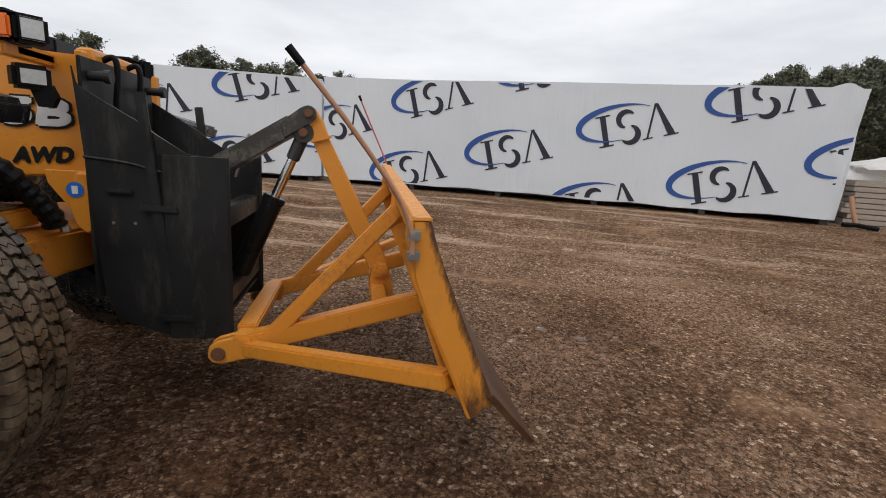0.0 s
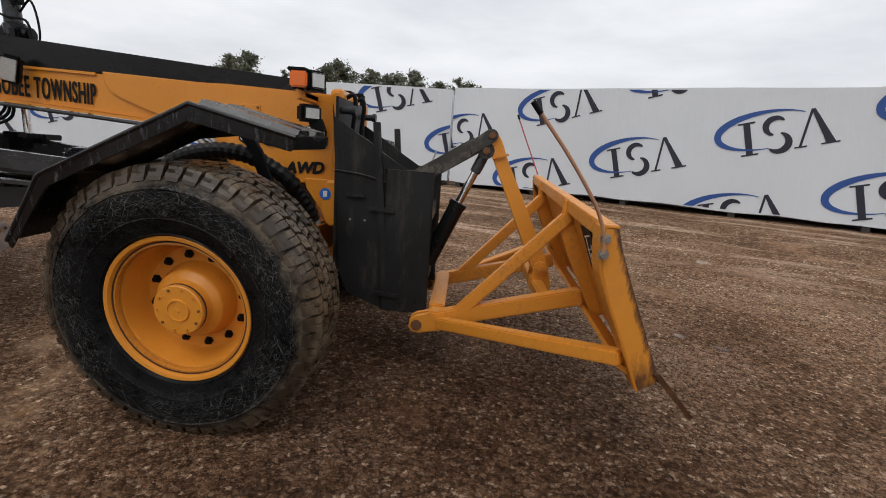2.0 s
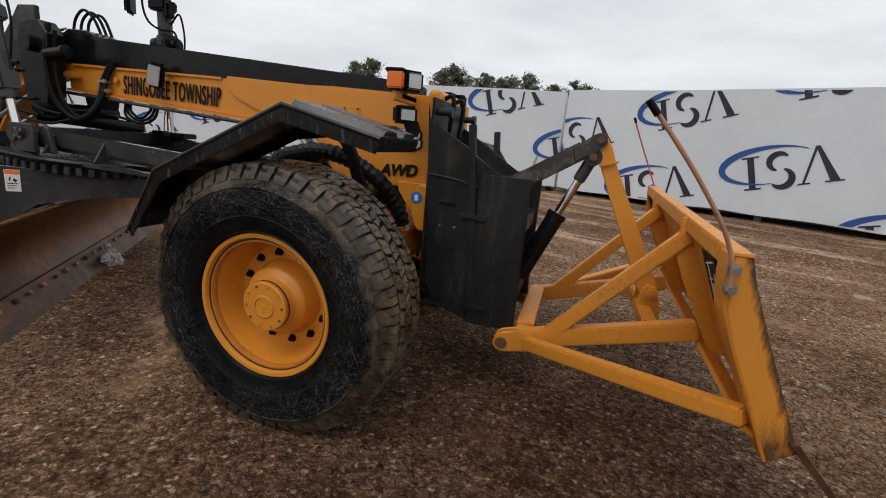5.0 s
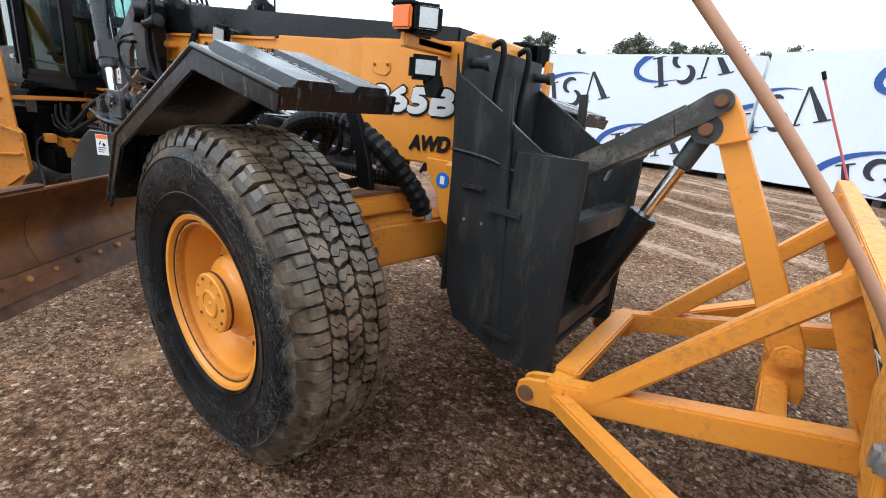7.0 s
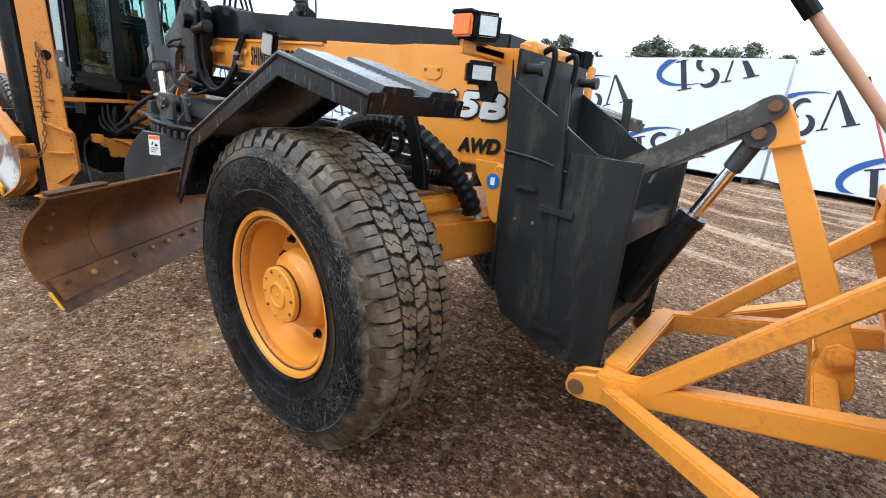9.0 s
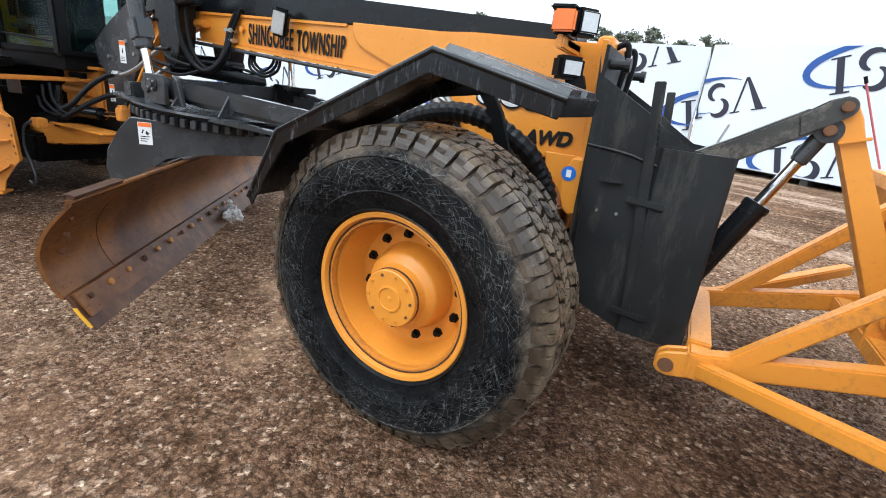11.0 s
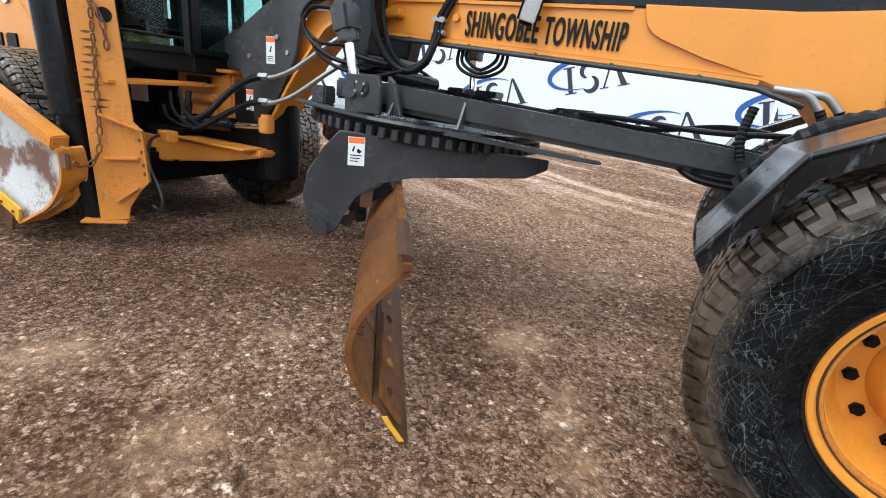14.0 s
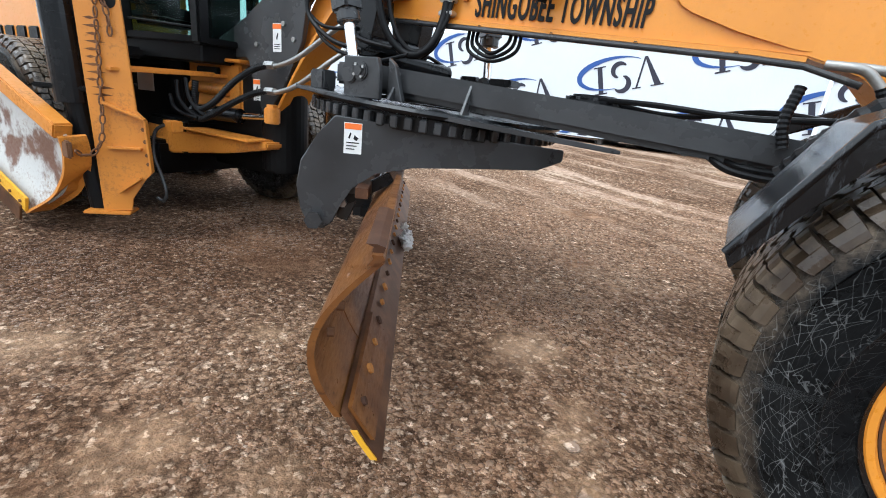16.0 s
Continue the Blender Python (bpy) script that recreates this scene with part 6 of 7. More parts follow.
part("gearbox", join(rod((-2.19, YC + 0.08, 1.16), (-2.19, YC + 0.08, 1.235), 0.16, seg=28, bev=0.012), rod((-2.19, YC + 0.08, 1.235), (-2.19, YC + 0.08, 1.262), 0.12, seg=28, bev=0.01)), BLACK_PAINT, grader)
for k in range(10):
    a = 2 * math.pi * k / 10
    bolt((-2.19 + 0.14 * math.cos(a), YC + 0.08 + 0.14 * math.sin(a), 1.235), (0, 0, 1), 0.012, 0.014, GREY_PAINT, grader)
# lift bracket with its big pin on the near drawbar beam
part("lift_bracket", slab([(-3.26, 1.13), (-3.03, 1.13), (-3.03, 1.27), (-3.05, 1.325), (-3.26, 1.325)], xz(2.845), 0.035, 0.006), GREY_PAINT, grader)
part("lift_bracket_rib", slab([(-3.025, 1.14), (-2.93, 1.13), (-2.985, 1.30), (-3.025, 1.33)], xz(2.90), 0.03, 0.004), GREY_PAINT, grader)
part("lift_pin", join(rod((-3.145, 2.795, 1.258), (-3.145, 2.90, 1.258), 0.046, seg=20, bev=0.006), rod((-3.145, 2.782, 1.258), (-3.145, 2.795, 1.258), 0.026, seg=6)), GREY_PAINT, grader)
for k in range(4):
    a = math.pi / 2 * k + 0.6
    bolt((-3.145 + 0.033 * math.cos(a), 2.795, 1.258 + 0.033 * math.sin(a)), (0, -1, 0), 0.008, 0.008, STEEL, grader)

# moldboard
MB0 = Vector((-2.18, 1.82, 0))  # foot of the near end
MBL = 3.95
prof = [(0.03, 0.165), (-0.01, 0.23), (-0.07, 0.305)]
prof += [(-0.075 - 0.105 * math.sin(math.pi * k / 12) + 0.09 * (k / 12) ** 1.5, 0.31 + 0.46 * k / 12) for k in range(13)]


def mb_pt(along, out, z):
    return MB0 - BD * along + BF * out + Vector((0, 0, z))


def mb_sheet(pts, a0, a1, thick):
    front, rear = pts, [(o - thick, z) for o, z in pts[::-1]]
    return loft([[mb_pt(a, o, z) for o, z in front + rear] for a in np.linspace(a0, a1, 12)])


mold = part("moldboard", mb_sheet(prof[3:], 0.0, MBL, 0.02), RUST, grader, "rust-brown curved moldboard with bare streaks", True)
part("cutting_edge", mb_sheet([(0.045, 0.16), (-0.005, 0.235), (-0.06, 0.325)], 0.0, MBL, 0.018), EDGE, mold, "worn steel cutting edge with bolt heads")
part("end_bit", mb_sheet([(0.02, 0.222), (-0.02, 0.28), (-0.05, 0.33)], 0.02, 0.62, 0.012), RUST, mold)
part("yellow_corner", mb_sheet([(0.03, 0.175), (-0.01, 0.235), (-0.03, 0.27)], -0.006, 0.0, 0.018), YELLOW_EDGE, mold)
part("top_rail", mb_sheet([(0.0, 0.76), (0.015, 0.78), (0.01, 0.79)], 0.0, MBL, 0.028), RUST, mold)
part("end_rail", mb_sheet([(0.01, 0.785), (0.015, 0.805), (-0.005, 0.812)], 0.02, 0.42, 0.03), EDGE, mold)
for k in range(22):
    p = mb_pt(0.10 + 0.175 * k, -0.03, 0.29)
    part("edge_bolt", rod(p, p + BF * 0.012 + Vector((0, 0, 0.006)), 0.014 + 0.004 * (k % 2), seg=10), RUST_BRIGHT if k % 3 else RUST_DARK, mold)
for k in range(4):
    p = mb_pt(0.12, -0.165 + 0.025 * k, 0.42 + 0.085 * k)
    part("face_bolt", rod(p, p + BF * 0.02, 0.014, seg=10), RUST_BOLT, mold)
part("join_seam", mb_sheet([(o + 0.004, z) for o, z in prof[3:]], 0.42, 0.43, 0.01), RUST, mold)
part("back_beam", loft([[mb_pt(a, o, z) for o, z in ((-0.20, 0.36), (-0.32, 0.36), (-0.32, 0.52), (-0.20, 0.52))] for a in (2.0, MBL - 0.6)]), BLACK_PAINT, mold)
part("slide_rail", loft([[mb_pt(a, o, z) for o, z in ((-0.14, 0.68), (-0.20, 0.68), (-0.20, 0.73), (-0.14, 0.73))] for a in (1.1, MBL - 0.4)]), EDGE, mold)
part("back_rail", loft([[mb_pt(a, o, z) for o, z in ((-0.215, 0.38), (-0.26, 0.38), (-0.26, 0.44), (-0.215, 0.44))] for a in (1.9, MBL - 0.2)]), BLACK_PAINT, mold)
rr = random.Random(4)
clump = bmesh.new()
for k in range(34):
    c = mb_pt(1.98 + rr.gauss(0, 0.08), 0.05 + rr.uniform(-0.02, 0.025), 0.20 + rr.gauss(0, 0.035))
    t = bmesh.new()
    bmesh.ops.create_icosphere(t, subdivisions=2, radius=rr.uniform(0.014, 0.036))
    for v in t.verts:
        v.co = v.co * (1 + 0.9 * noise.noise(v.co * 55 + c * 9)) + c
    clump = join(clump, t)
tagged(part("snow_clump", clump, SNOW, None, "", False), "dirty lump of frozen snow stuck to the moldboard edge", "snow")

# goosenecks that carry the moldboard
for off, vis in ((0.62, True), (-0.62, False)):
    o = Vector((CC.x, CC.y, 0)) + BD * off
    gm = frame3(o, BF, (0, 0, 1))
    goose = part("gooseneck", slab([(-x, z) for x, z in ((-0.62, 0.985), (0.30, 1.03), (0.50, 1.045), (0.58, 0.95), (0.66, 0.82), (0.68, 0.70), (0.66, 0.58), (0.62, 0.50), (0.55, 0.48), (0.50, 0.52), (0.47, 0.61), (0.41, 0.71), (0.30, 0.79), (0.12, 0.835), (-0.50, 0.875), (-0.62, 0.93))], gm, 0.04 if vis else -0.04, 0.006), GREY_PAINT, grader, "graphite steel gooseneck arm")
    c = gm @ Vector((-0.585, 0.535, 0.02))
    ax = gm.to_3x3() @ Vector((0, 0, 1))
    part("pivot_bolt", join(rod(c - ax * 0.08, c + ax * 0.06, 0.03, seg=16), rod(c + ax * 0.05, c + ax * 0.075, 0.045, seg=6)), GREY_PAINT, goose)
    part("tilt_link", bar(gm @ Vector((-0.58, 0.55, -0.06)), gm @ Vector((-0.22, 0.76, -0.06)), 0.06, 0.04, 0.006), BLACK_PAINT, goose)
    part("tilt_bracket", box((-0.47, 0.66, -0.14), (-0.36, 0.73, -0.02), 0.012, gm), GREY_PAINT, goose)
    part("tilt_plate", slab([(-0.50, 0.52), (-0.44, 0.50), (-0.40, 0.60), (-0.40, 0.74), (-0.46, 0.74), (-0.49, 0.64)], gm @ Matrix.Translation((0, 0, -0.10)), 0.03, 0.006), GREY_PAINT, goose)
    c2 = gm @ Vector((-0.46, 0.61, -0.06))
    part("tilt_bolt", rod(c2, c2 + ax * 0.05, 0.022, seg=6), STEEL, goose)
    if vis:
        st = gm @ Matrix.Translation((-0.455, 0.872, 0.0402))
        sticker = part("warning_sticker", slab([(0.0, 0.0), (0.0, 0.145), (0.085, 0.145), (0.085, 0.0)], st, 0.002, 0), WHITE_STICKER, grader)
        part("sticker_head", slab([(0.003, 0.115), (0.003, 0.142), (0.082, 0.142), (0.082, 0.115)], st @ Matrix.Translation((0, 0, 0.0022)), 0.001, 0), ORANGE_STICKER, sticker)
        for poly in ([(0.02, 0.075), (0.03, 0.10), (0.036, 0.095), (0.028, 0.07)], [(0.045, 0.07), (0.05, 0.09), (0.07, 0.075), (0.06, 0.062)]):
            part("sticker_sign", slab(poly, st @ Matrix.Translation((0, 0, 0.0022)), 0.001, 0), INK, sticker)
        for k in range(3):
            part("sticker_line", slab([(0.012, 0.05 - 0.015 * k), (0.012, 0.055 - 0.015 * k), (0.072 - 0.01 * k, 0.055 - 0.015 * k), (0.072 - 0.01 * k, 0.05 - 0.015 * k)], st @ Matrix.Translation((0, 0, 0.0022)), 0.001, 0), INK, sticker)


# ---- rear half of the grader ----
def solid(name, poly, y, thick, material, parent=grader, label="", bev=0.006):
    """A plate with an outline in x, z whose near face lies at y."""
    return part(name, slab(poly, xz(y + thick), thick, bev), material, parent, label)


# saddle and lift rams over the beam
solid("saddle_plate", [(-3.60, 2.04), (-3.42, 2.07), (-3.34, 1.98), (-3.355, 1.80), (-3.37, 1.60), (-3.40, 1.45), (-3.44, 1.385), (-3.50, 1.365), (-3.56, 1.395), (-3.60, 1.52), (-3.645, 1.75), (-3.65, 1.93)], 3.17, 0.13, BLACK_PAINT, label="black saddle arm")
solid("saddle_plate", [(-3.60, 2.04), (-3.42, 2.07), (-3.34, 1.98), (-3.355, 1.80), (-3.37, 1.60), (-3.40, 1.45), (-3.44, 1.385), (-3.50, 1.365), (-3.56, 1.395), (-3.60, 1.52), (-3.645, 1.75), (-3.65, 1.93)], 2 * YC - 3.30, 0.13, BLACK_PAINT)
part("saddle_pin", join(rod((-3.33, 3.15, 1.825), (-3.15, 3.15, 1.845), 0.040, seg=20, bev=0.008), rod((-3.16, 3.15, 1.844), (-3.12, 3.15, 1.848), 0.047, seg=20, bev=0.006)), BLACK_PAINT, grader)
part("saddle_tube", rod((-3.50, 3.12, 1.90), (-3.50, 2 * YC - 3.12, 1.90), 0.06, seg=24, bev=0.008), BLACK_PAINT, grader)
part("saddle_tube", rod((-3.44, 3.16, 1.44), (-3.44, 2 * YC - 3.16, 1.44), 0.05, seg=24, bev=0.008), BLACK_PAINT, grader)
part("beam_lug", box((-3.44, 3.28, 1.68), (-3.26, 3.36, 1.73), 0.01), ORANGE, grader)
solid("cover_hump", [(-3.55, 1.80), (-3.50, 1.98), (-3.38, 2.05), (-3.20, 2.04), (-2.9, 1.93), (-2.9, 1.8)], 3.352, 0.216, BLACK_PAINT)
for side, a, b in ((-1, Vector((-3.215, 2.845, 1.255)), Vector((-3.435, 2.865, 2.12))), (1, Vector((-3.03, 3.935, 1.29)), Vector((-3.085, 3.975, 2.12)))):
    y = a.y
    d = (b - a).normalized()
    part("lift_rod", rod(a, a + d * 0.30, 0.028, seg=20), CHROME, grader, "bright chrome lift rod")
    part("lift_barrel", join(rod(a + d * 0.24, b + d * 0.25, 0.052, seg=28, bev=0.006), rod(a + d * 0.23, a + d * 0.28, 0.058, seg=28, bev=0.005)), GREY_PAINT, grader)
    part("lift_eye", rod((a.x, y - 0.05, a.z - 0.01), (a.x, y + 0.05, a.z - 0.01), 0.05, seg=20, bev=0.006), GREY_PAINT, grader)
    part("ram_gland", box((-0.060, -0.060, 0.0), (0.060, 0.060, 0.145), 0.014, axes(a + d * 0.275, b)), GREY_PAINT, grader)
    part("ram_collar", box((-0.075, -0.075, -0.05), (0.075, 0.075, 0.05), 0.012, axes(a + d * 0.80, b)), GREY_PAINT, grader)
    if side < 0:
        m = axes(a + d * 0.40, b) @ Matrix.Rotation(radians(100), 4, "Z")
        part("ram_sticker", box((0.050, -0.014, 0.0), (0.0545, 0.014, 0.24), 0, m), WHITE_STICKER, grader)
    part("ram_pipe", tube([a + d * 0.95 + Vector((0.06, 0, 0)), a + d * 0.98 + Vector((0.16, 0, 0.05)), a + d * 0.78 + Vector((0.20, 0, 0.0)), a + d * 0.5 + Vector((0.10, 0, 0))], 0.008, 8), MATTE_BLACK, grader, smooth=True)
# far ram tower above the beam
part("ram_tower", rod((-3.085, 3.975, 2.10), (-3.11, 3.98, 2.90), 0.058, seg=24, bev=0.006), GREY_PAINT, grader, "dark ram standing beyond the beam")
part("lift_bracket", join(box((-3.16, 3.88, 1.18), (-2.90, 3.99, 1.30), 0.010), box((-2.98, 3.86, 1.28), (-2.82, 4.02, 1.325), 0.008), box((-3.22, 3.90, 1.29), (-3.10, 3.98, 1.33), 0.008)), BLACK_PAINT, grader)
part("tower_trunnion", join(rod((-3.215, 3.97, 2.07), (-2.935, 3.97, 2.07), 0.055, seg=20, bev=0.012), box((-3.14, 3.89, 1.98), (-2.99, 4.05, 2.115), 0.015), rod((-3.07, 3.97, 2.10), (-3.072, 3.97, 2.15), 0.074, seg=20, bev=0.01)), BLACK_PAINT, grader)
part("tower_valve", join(box((-3.165, 3.87, 2.335), (-2.985, 4.02, 2.42), 0.014), box((-3.02, 3.88, 2.275), (-2.955, 3.96, 2.40), 0.012), rod((-2.99, 3.90, 2.385), (-2.945, 3.90, 2.385), 0.022, seg=8), rod((-3.14, 3.90, 2.43), (-3.14, 3.90, 2.50), 0.024, seg=8)), MATTE_BLACK, grader)
part("tower_pipe", tube([(-3.14, 3.89, 2.46), (-3.23, 3.89, 2.44), (-3.225, 3.89, 2.33), (-3.17, 3.89, 2.235), (-3.06, 3.89, 2.18), (-2.95, 3.89, 2.17), (-2.90, 3.89, 2.15), (-2.875, 3.89, 2.08), (-2.865, 3.89, 1.98)], 0.009, 8), MATTE_BLACK, grader, smooth=True)
# hose loops and thin pipes on top of the beam cover by the saddle
for k in range(3):
    dx, dy = 0.035 * k, 0.03 * k
    part("cover_hose", tube([(-3.475 + dx, 3.46 + dy, 2.0), (-3.45 + dx, 3.47 + dy, 2.14), (-3.37 + dx, 3.48 + dy, 2.215 - 0.012 * k), (-3.29 + dx * 0.6, 3.50 + dy, 2.15), (-3.23 + dx * 0.5, 3.52 + dy, 1.99)], 0.011, 8), HOSE, grader, smooth=True)
for k in range(3):
    part("saddle_pipe", tube([(-3.66 + 0.045 * k, 3.33, 1.88), (-3.655 + 0.045 * k, 3.33, 1.97), (-3.64 + 0.045 * k, 3.36, 2.03), (-3.52 + 0.03 * k, 3.40, 2.035 + 0.012 * k)], 0.009, 8), STEEL, grader, smooth=True)

# hose loops hung from the beam
part("hanging_hose", tube([(-3.36, 3.20, 2.05), (-3.375, 3.17, 1.78), (-3.33, 3.15, 1.60), (-3.27, 3.16, 1.47), (-3.17, 3.18, 1.385), (-3.08, 3.20, 1.385), (-3.02, 3.24, 1.46), (-3.005, 3.29, 1.58), (-2.998, 3.31, 1.68), (-2.94, 3.325, 1.79)], 0.021, 12), HOSE, grader, smooth=True)
part("hanging_hose", tube([(-3.30, 3.20, 2.0), (-3.31, 3.19, 1.70), (-3.24, 3.18, 1.50), (-3.14, 3.20, 1.40), (-3.05, 3.23, 1.43), (-2.985, 3.28, 1.55), (-2.965, 3.31, 1.68), (-2.90, 3.33, 1.82)], 0.013, 10), HOSE, grader, smooth=True)
part("hanging_hose", tube([(-2.985, 3.30, 1.66), (-3.0, 3.30, 1.55), (-3.03, 3.27, 1.44), (-3.10, 3.25, 1.37)], 0.012, 10), HOSE, grader, smooth=True)
for z in (1.605, 1.672):
    part("hose_clamp", box((-3.04, 3.285, z - 0.014), (-2.955, 3.345, z + 0.014), 0.006), STEEL, grader)
bolt((-2.905, 3.348, 1.69), (0, -1, 0), 0.022, 0.02, ORANGE, grader)
# thin hoses in front of the goose arm
for pts, r in ((((-3.50, 3.16, 1.50), (-3.72, 3.14, 1.50), (-3.86, 3.14, 1.57), (-3.90, 3.15, 1.66), (-3.82, 3.16, 1.74), (-3.66, 3.17, 1.76)), 0.011), (((-3.42, 3.12, 1.38), (-3.62, 3.10, 1.42), (-3.80, 3.11, 1.52), (-3.86, 3.12, 1.62), (-3.80, 3.14, 1.70), (-3.64, 3.16, 1.70)), 0.014), (((-3.10, 3.12, 1.37), (-3.30, 3.10, 1.33), (-3.55, 3.10, 1.36), (-3.74, 3.12, 1.44), (-3.83, 3.14, 1.55)), 0.011), (((-3.52, 3.14, 1.47), (-3.40, 3.12, 1.43), (-3.22, 3.14, 1.40)), 0.013)):
    part("thin_hose", tube(pts, r, 8), HOSE, grader, smooth=True)
for k in range(3):
    w = 0.10 + 0.028 * k
    part("hanging_hose", tube([(-2.74 - w, 3.40, 1.55), (-2.74 - w * 0.9, 3.38, 1.475 - 0.02 * k), (-2.74, 3.38, 1.425 - 0.02 * k), (-2.74 + w * 0.9, 3.38, 1.475 - 0.02 * k), (-2.74 + w, 3.40, 1.55)], 0.010, 8), HOSE, grader, smooth=True)
part("shift_ram", rod((-3.60, 3.22, 1.395), (-3.32, 3.90, 1.325), 0.055, seg=20, bev=0.008), BLACK_PAINT, grader)
part("shift_pipe", tube([(-3.55, 3.20, 1.44), (-3.45, 3.45, 1.44), (-3.38, 3.72, 1.42), (-3.33, 3.88, 1.37)], 0.012, 8), BLACK_PAINT, grader, smooth=True)
for pts in (((-2.3, 3.48, 1.24), (-1.9, 3.40, 1.24), (-1.5, 3.38, 1.22), (-1.1, 3.36, 1.24), (-0.85, 3.25, 1.22)), ((-2.2, 3.55, 1.25), (-1.8, 3.5, 1.20), (-1.4, 3.45, 1.25), (-1.0, 3.34, 1.20)), ((-1.62, 3.2, 1.07), (-1.5, 3.17, 1.01), (-1.3, 3.2, 1.0), (-1.15, 3.28, 1.06)), ((-1.60, 3.22, 1.08), (-1.48, 3.19, 1.03), (-1.32, 3.22, 1.025), (-1.2, 3.30, 1.07))):
    part("drawbar_hose", tube(pts, 0.014, 8), HOSE, grader, smooth=True)
# hose elbows under the nose of the beam
for k, (dx, dy) in enumerate(((0.03, 0.0), (0.10, 0.03))):
    p = Vector((-1.22 + dx, 3.16 + dy, 1.40))
    part("hose_elbow", tube([p + Vector((-0.12, 0.02, 0.02)), p + Vector((-0.05, 0, 0.012)), p, p + Vector((0.05, 0, -0.05))], 0.017, 10), DULL_STEEL, grader, smooth=True)
    part("hydraulic_hose", tube([p + Vector((0.05, 0, -0.05)), p + Vector((0.09, 0.0, -0.14)), p + Vector((0.06, 0.02, -0.24)), p + Vector((-0.05, 0.05, -0.28))], 0.020, 10, True, 0.018), HOSE, grader)
part("hydraulic_hose", tube([(-1.36, 3.18, 1.34), (-1.38, 3.15, 1.22), (-1.36, 3.14, 1.12)], 0.022, 10, True, 0.018), HOSE, grader)

# articulation yoke: black cheek plate over an orange goose arm
solid("yoke_plate", [(-4.765, 1.50), (-4.60, 1.62), (-4.35, 1.76), (-4.13, 1.87), (-3.95, 2.0), (-3.80, 2.2), (-3.62, 2.2), (-3.62, 1.83), (-3.80, 1.80), (-3.957, 1.754), (-4.06, 1.654), (-4.095, 1.434), (-4.2, 1.25), (-4.295, 1.095), (-4.43, 0.96), (-4.51, 0.94), (-4.60, 1.15), (-4.64, 1.29), (-4.756, 1.39)], 3.29, 0.04, GREY_PAINT, label="black cheek plate with warning stickers")
solid("goose_arm", [(-4.55, 0.90), (-4.40, 0.92), (-4.22, 1.186), (-4.05, 1.40), (-3.95, 1.50), (-3.80, 1.66), (-3.60, 1.72), (-3.4, 1.72), (-3.4, 1.95), (-3.9, 1.95), (-4.14, 1.6), (-4.22, 1.31), (-4.5, 1.1)], 3.38, 0.20, ORANGE)
part("goose_rib", ribbon([(-4.50, 0.88), (-4.36, 0.98), (-4.20, 1.215), (-4.02, 1.44), (-3.86, 1.62), (-3.68, 1.71)], 3.30, 3.38, 0.02), ORANGE, grader)
for x, z in ((-4.268, 1.536), (-4.17, 1.44), (-4.55, 1.40)):
    bolt((x, 3.29, z), (0, -1, 0), 0.018, 0.012, STEEL, grader)


def sticker(at, w=0.085, h=0.18):
    m = frame3(at, (1, 0, 0), (0, 0, 1))
    root = part("warning_sticker", slab([(-w / 2, -h / 2), (w / 2, -h / 2), (w / 2, h / 2), (-w / 2, h / 2)], m, 0.002, 0), WHITE_STICKER, grader)
    part("sticker_head", slab([(-w / 2, h / 2 - 0.035), (w / 2, h / 2 - 0.035), (w / 2, h / 2 - 0.004), (-w / 2, h / 2 - 0.004)], m @ Matrix.Translation((0, 0, 0.0022)), 0.001, 0), ORANGE_STICKER, root)
    part("sticker_sign", slab([(-0.012, -0.01), (0.006, 0.03), (0.014, 0.028), (0.004, -0.012)], m @ Matrix.Translation((0, 0, 0.0022)), 0.001, 0), INK, root)
    for k in range(3):
        part("sticker_line", slab([(-w * 0.34, -0.045 - 0.014 * k), (w * 0.34, -0.045 - 0.014 * k), (w * 0.34, -0.040 - 0.014 * k), (-w * 0.34, -0.040 - 0.014 * k)], m @ Matrix.Translation((0, 0, 0.0022)), 0.001, 0), INK, root)


sticker((-4.335, 3.288, 1.448))
sticker((-4.56, 3.288, 1.09), 0.075, 0.15)
part("sticker_tab", slab([(-0.05, -0.06), (0.05, -0.06), (0.05, 0.06), (-0.05, 0.06)], frame3((-3.93, 3.372, 1.78), (1, 0, 0), (0, 0, 1)), 0.004, 0), WHITE_STICKER, grader)

# rear frame rail, ledge and the articulation ram
part("frame_rail", bevel(loft([[(x, y, t), (x, y + 0.30, t), (x, y + 0.30, b), (x, y, b)] for x, y, t, b in ((-6.4, 3.10, 0.74, 0.50), (-5.4, 3.10, 0.72, 0.52), (-4.75, 3.15, 0.73, 0.61), (-4.35, 3.20, 0.74, 0.69))]), 0.012), ORANGE_WORN, grader, "orange rear frame rail with grime")
part("frame_ledge", box((-5.3, 3.08, 0.735), (-4.40, 3.30, 0.75), 0.004, pose(0, 0, 0)), ORANGE_WORN, grader)
part("valve_block", box((-5.50, 3.34, 0.82), (-4.82, 3.60, 1.27), 0.02), ORANGE_WORN, grader)
part("valve_cover", join(rod((-5.42, 3.32, 1.06), (-4.95, 3.32, 1.06), 0.045, seg=20, bev=0.01), box((-5.2, 3.30, 0.93), (-4.95, 3.36, 1.0), 0.012)), ORANGE_WORN, grader)
part("fuse_cover", box((-5.34, 3.31, 1.165), (-5.06, 3.345, 1.222), 0.008), MATTE_BLACK, grader)
part("deck_edge", box((-5.60, 3.28, 1.265), (-4.74, 3.60, 1.29), 0.006), ORANGE_WORN, grader)
part("articulation_barrel", rod((-5.25, 3.22, 0.875), (-4.72, 3.262, 0.888), 0.055, seg=24, bev=0.006), BLACK_PAINT, grader)
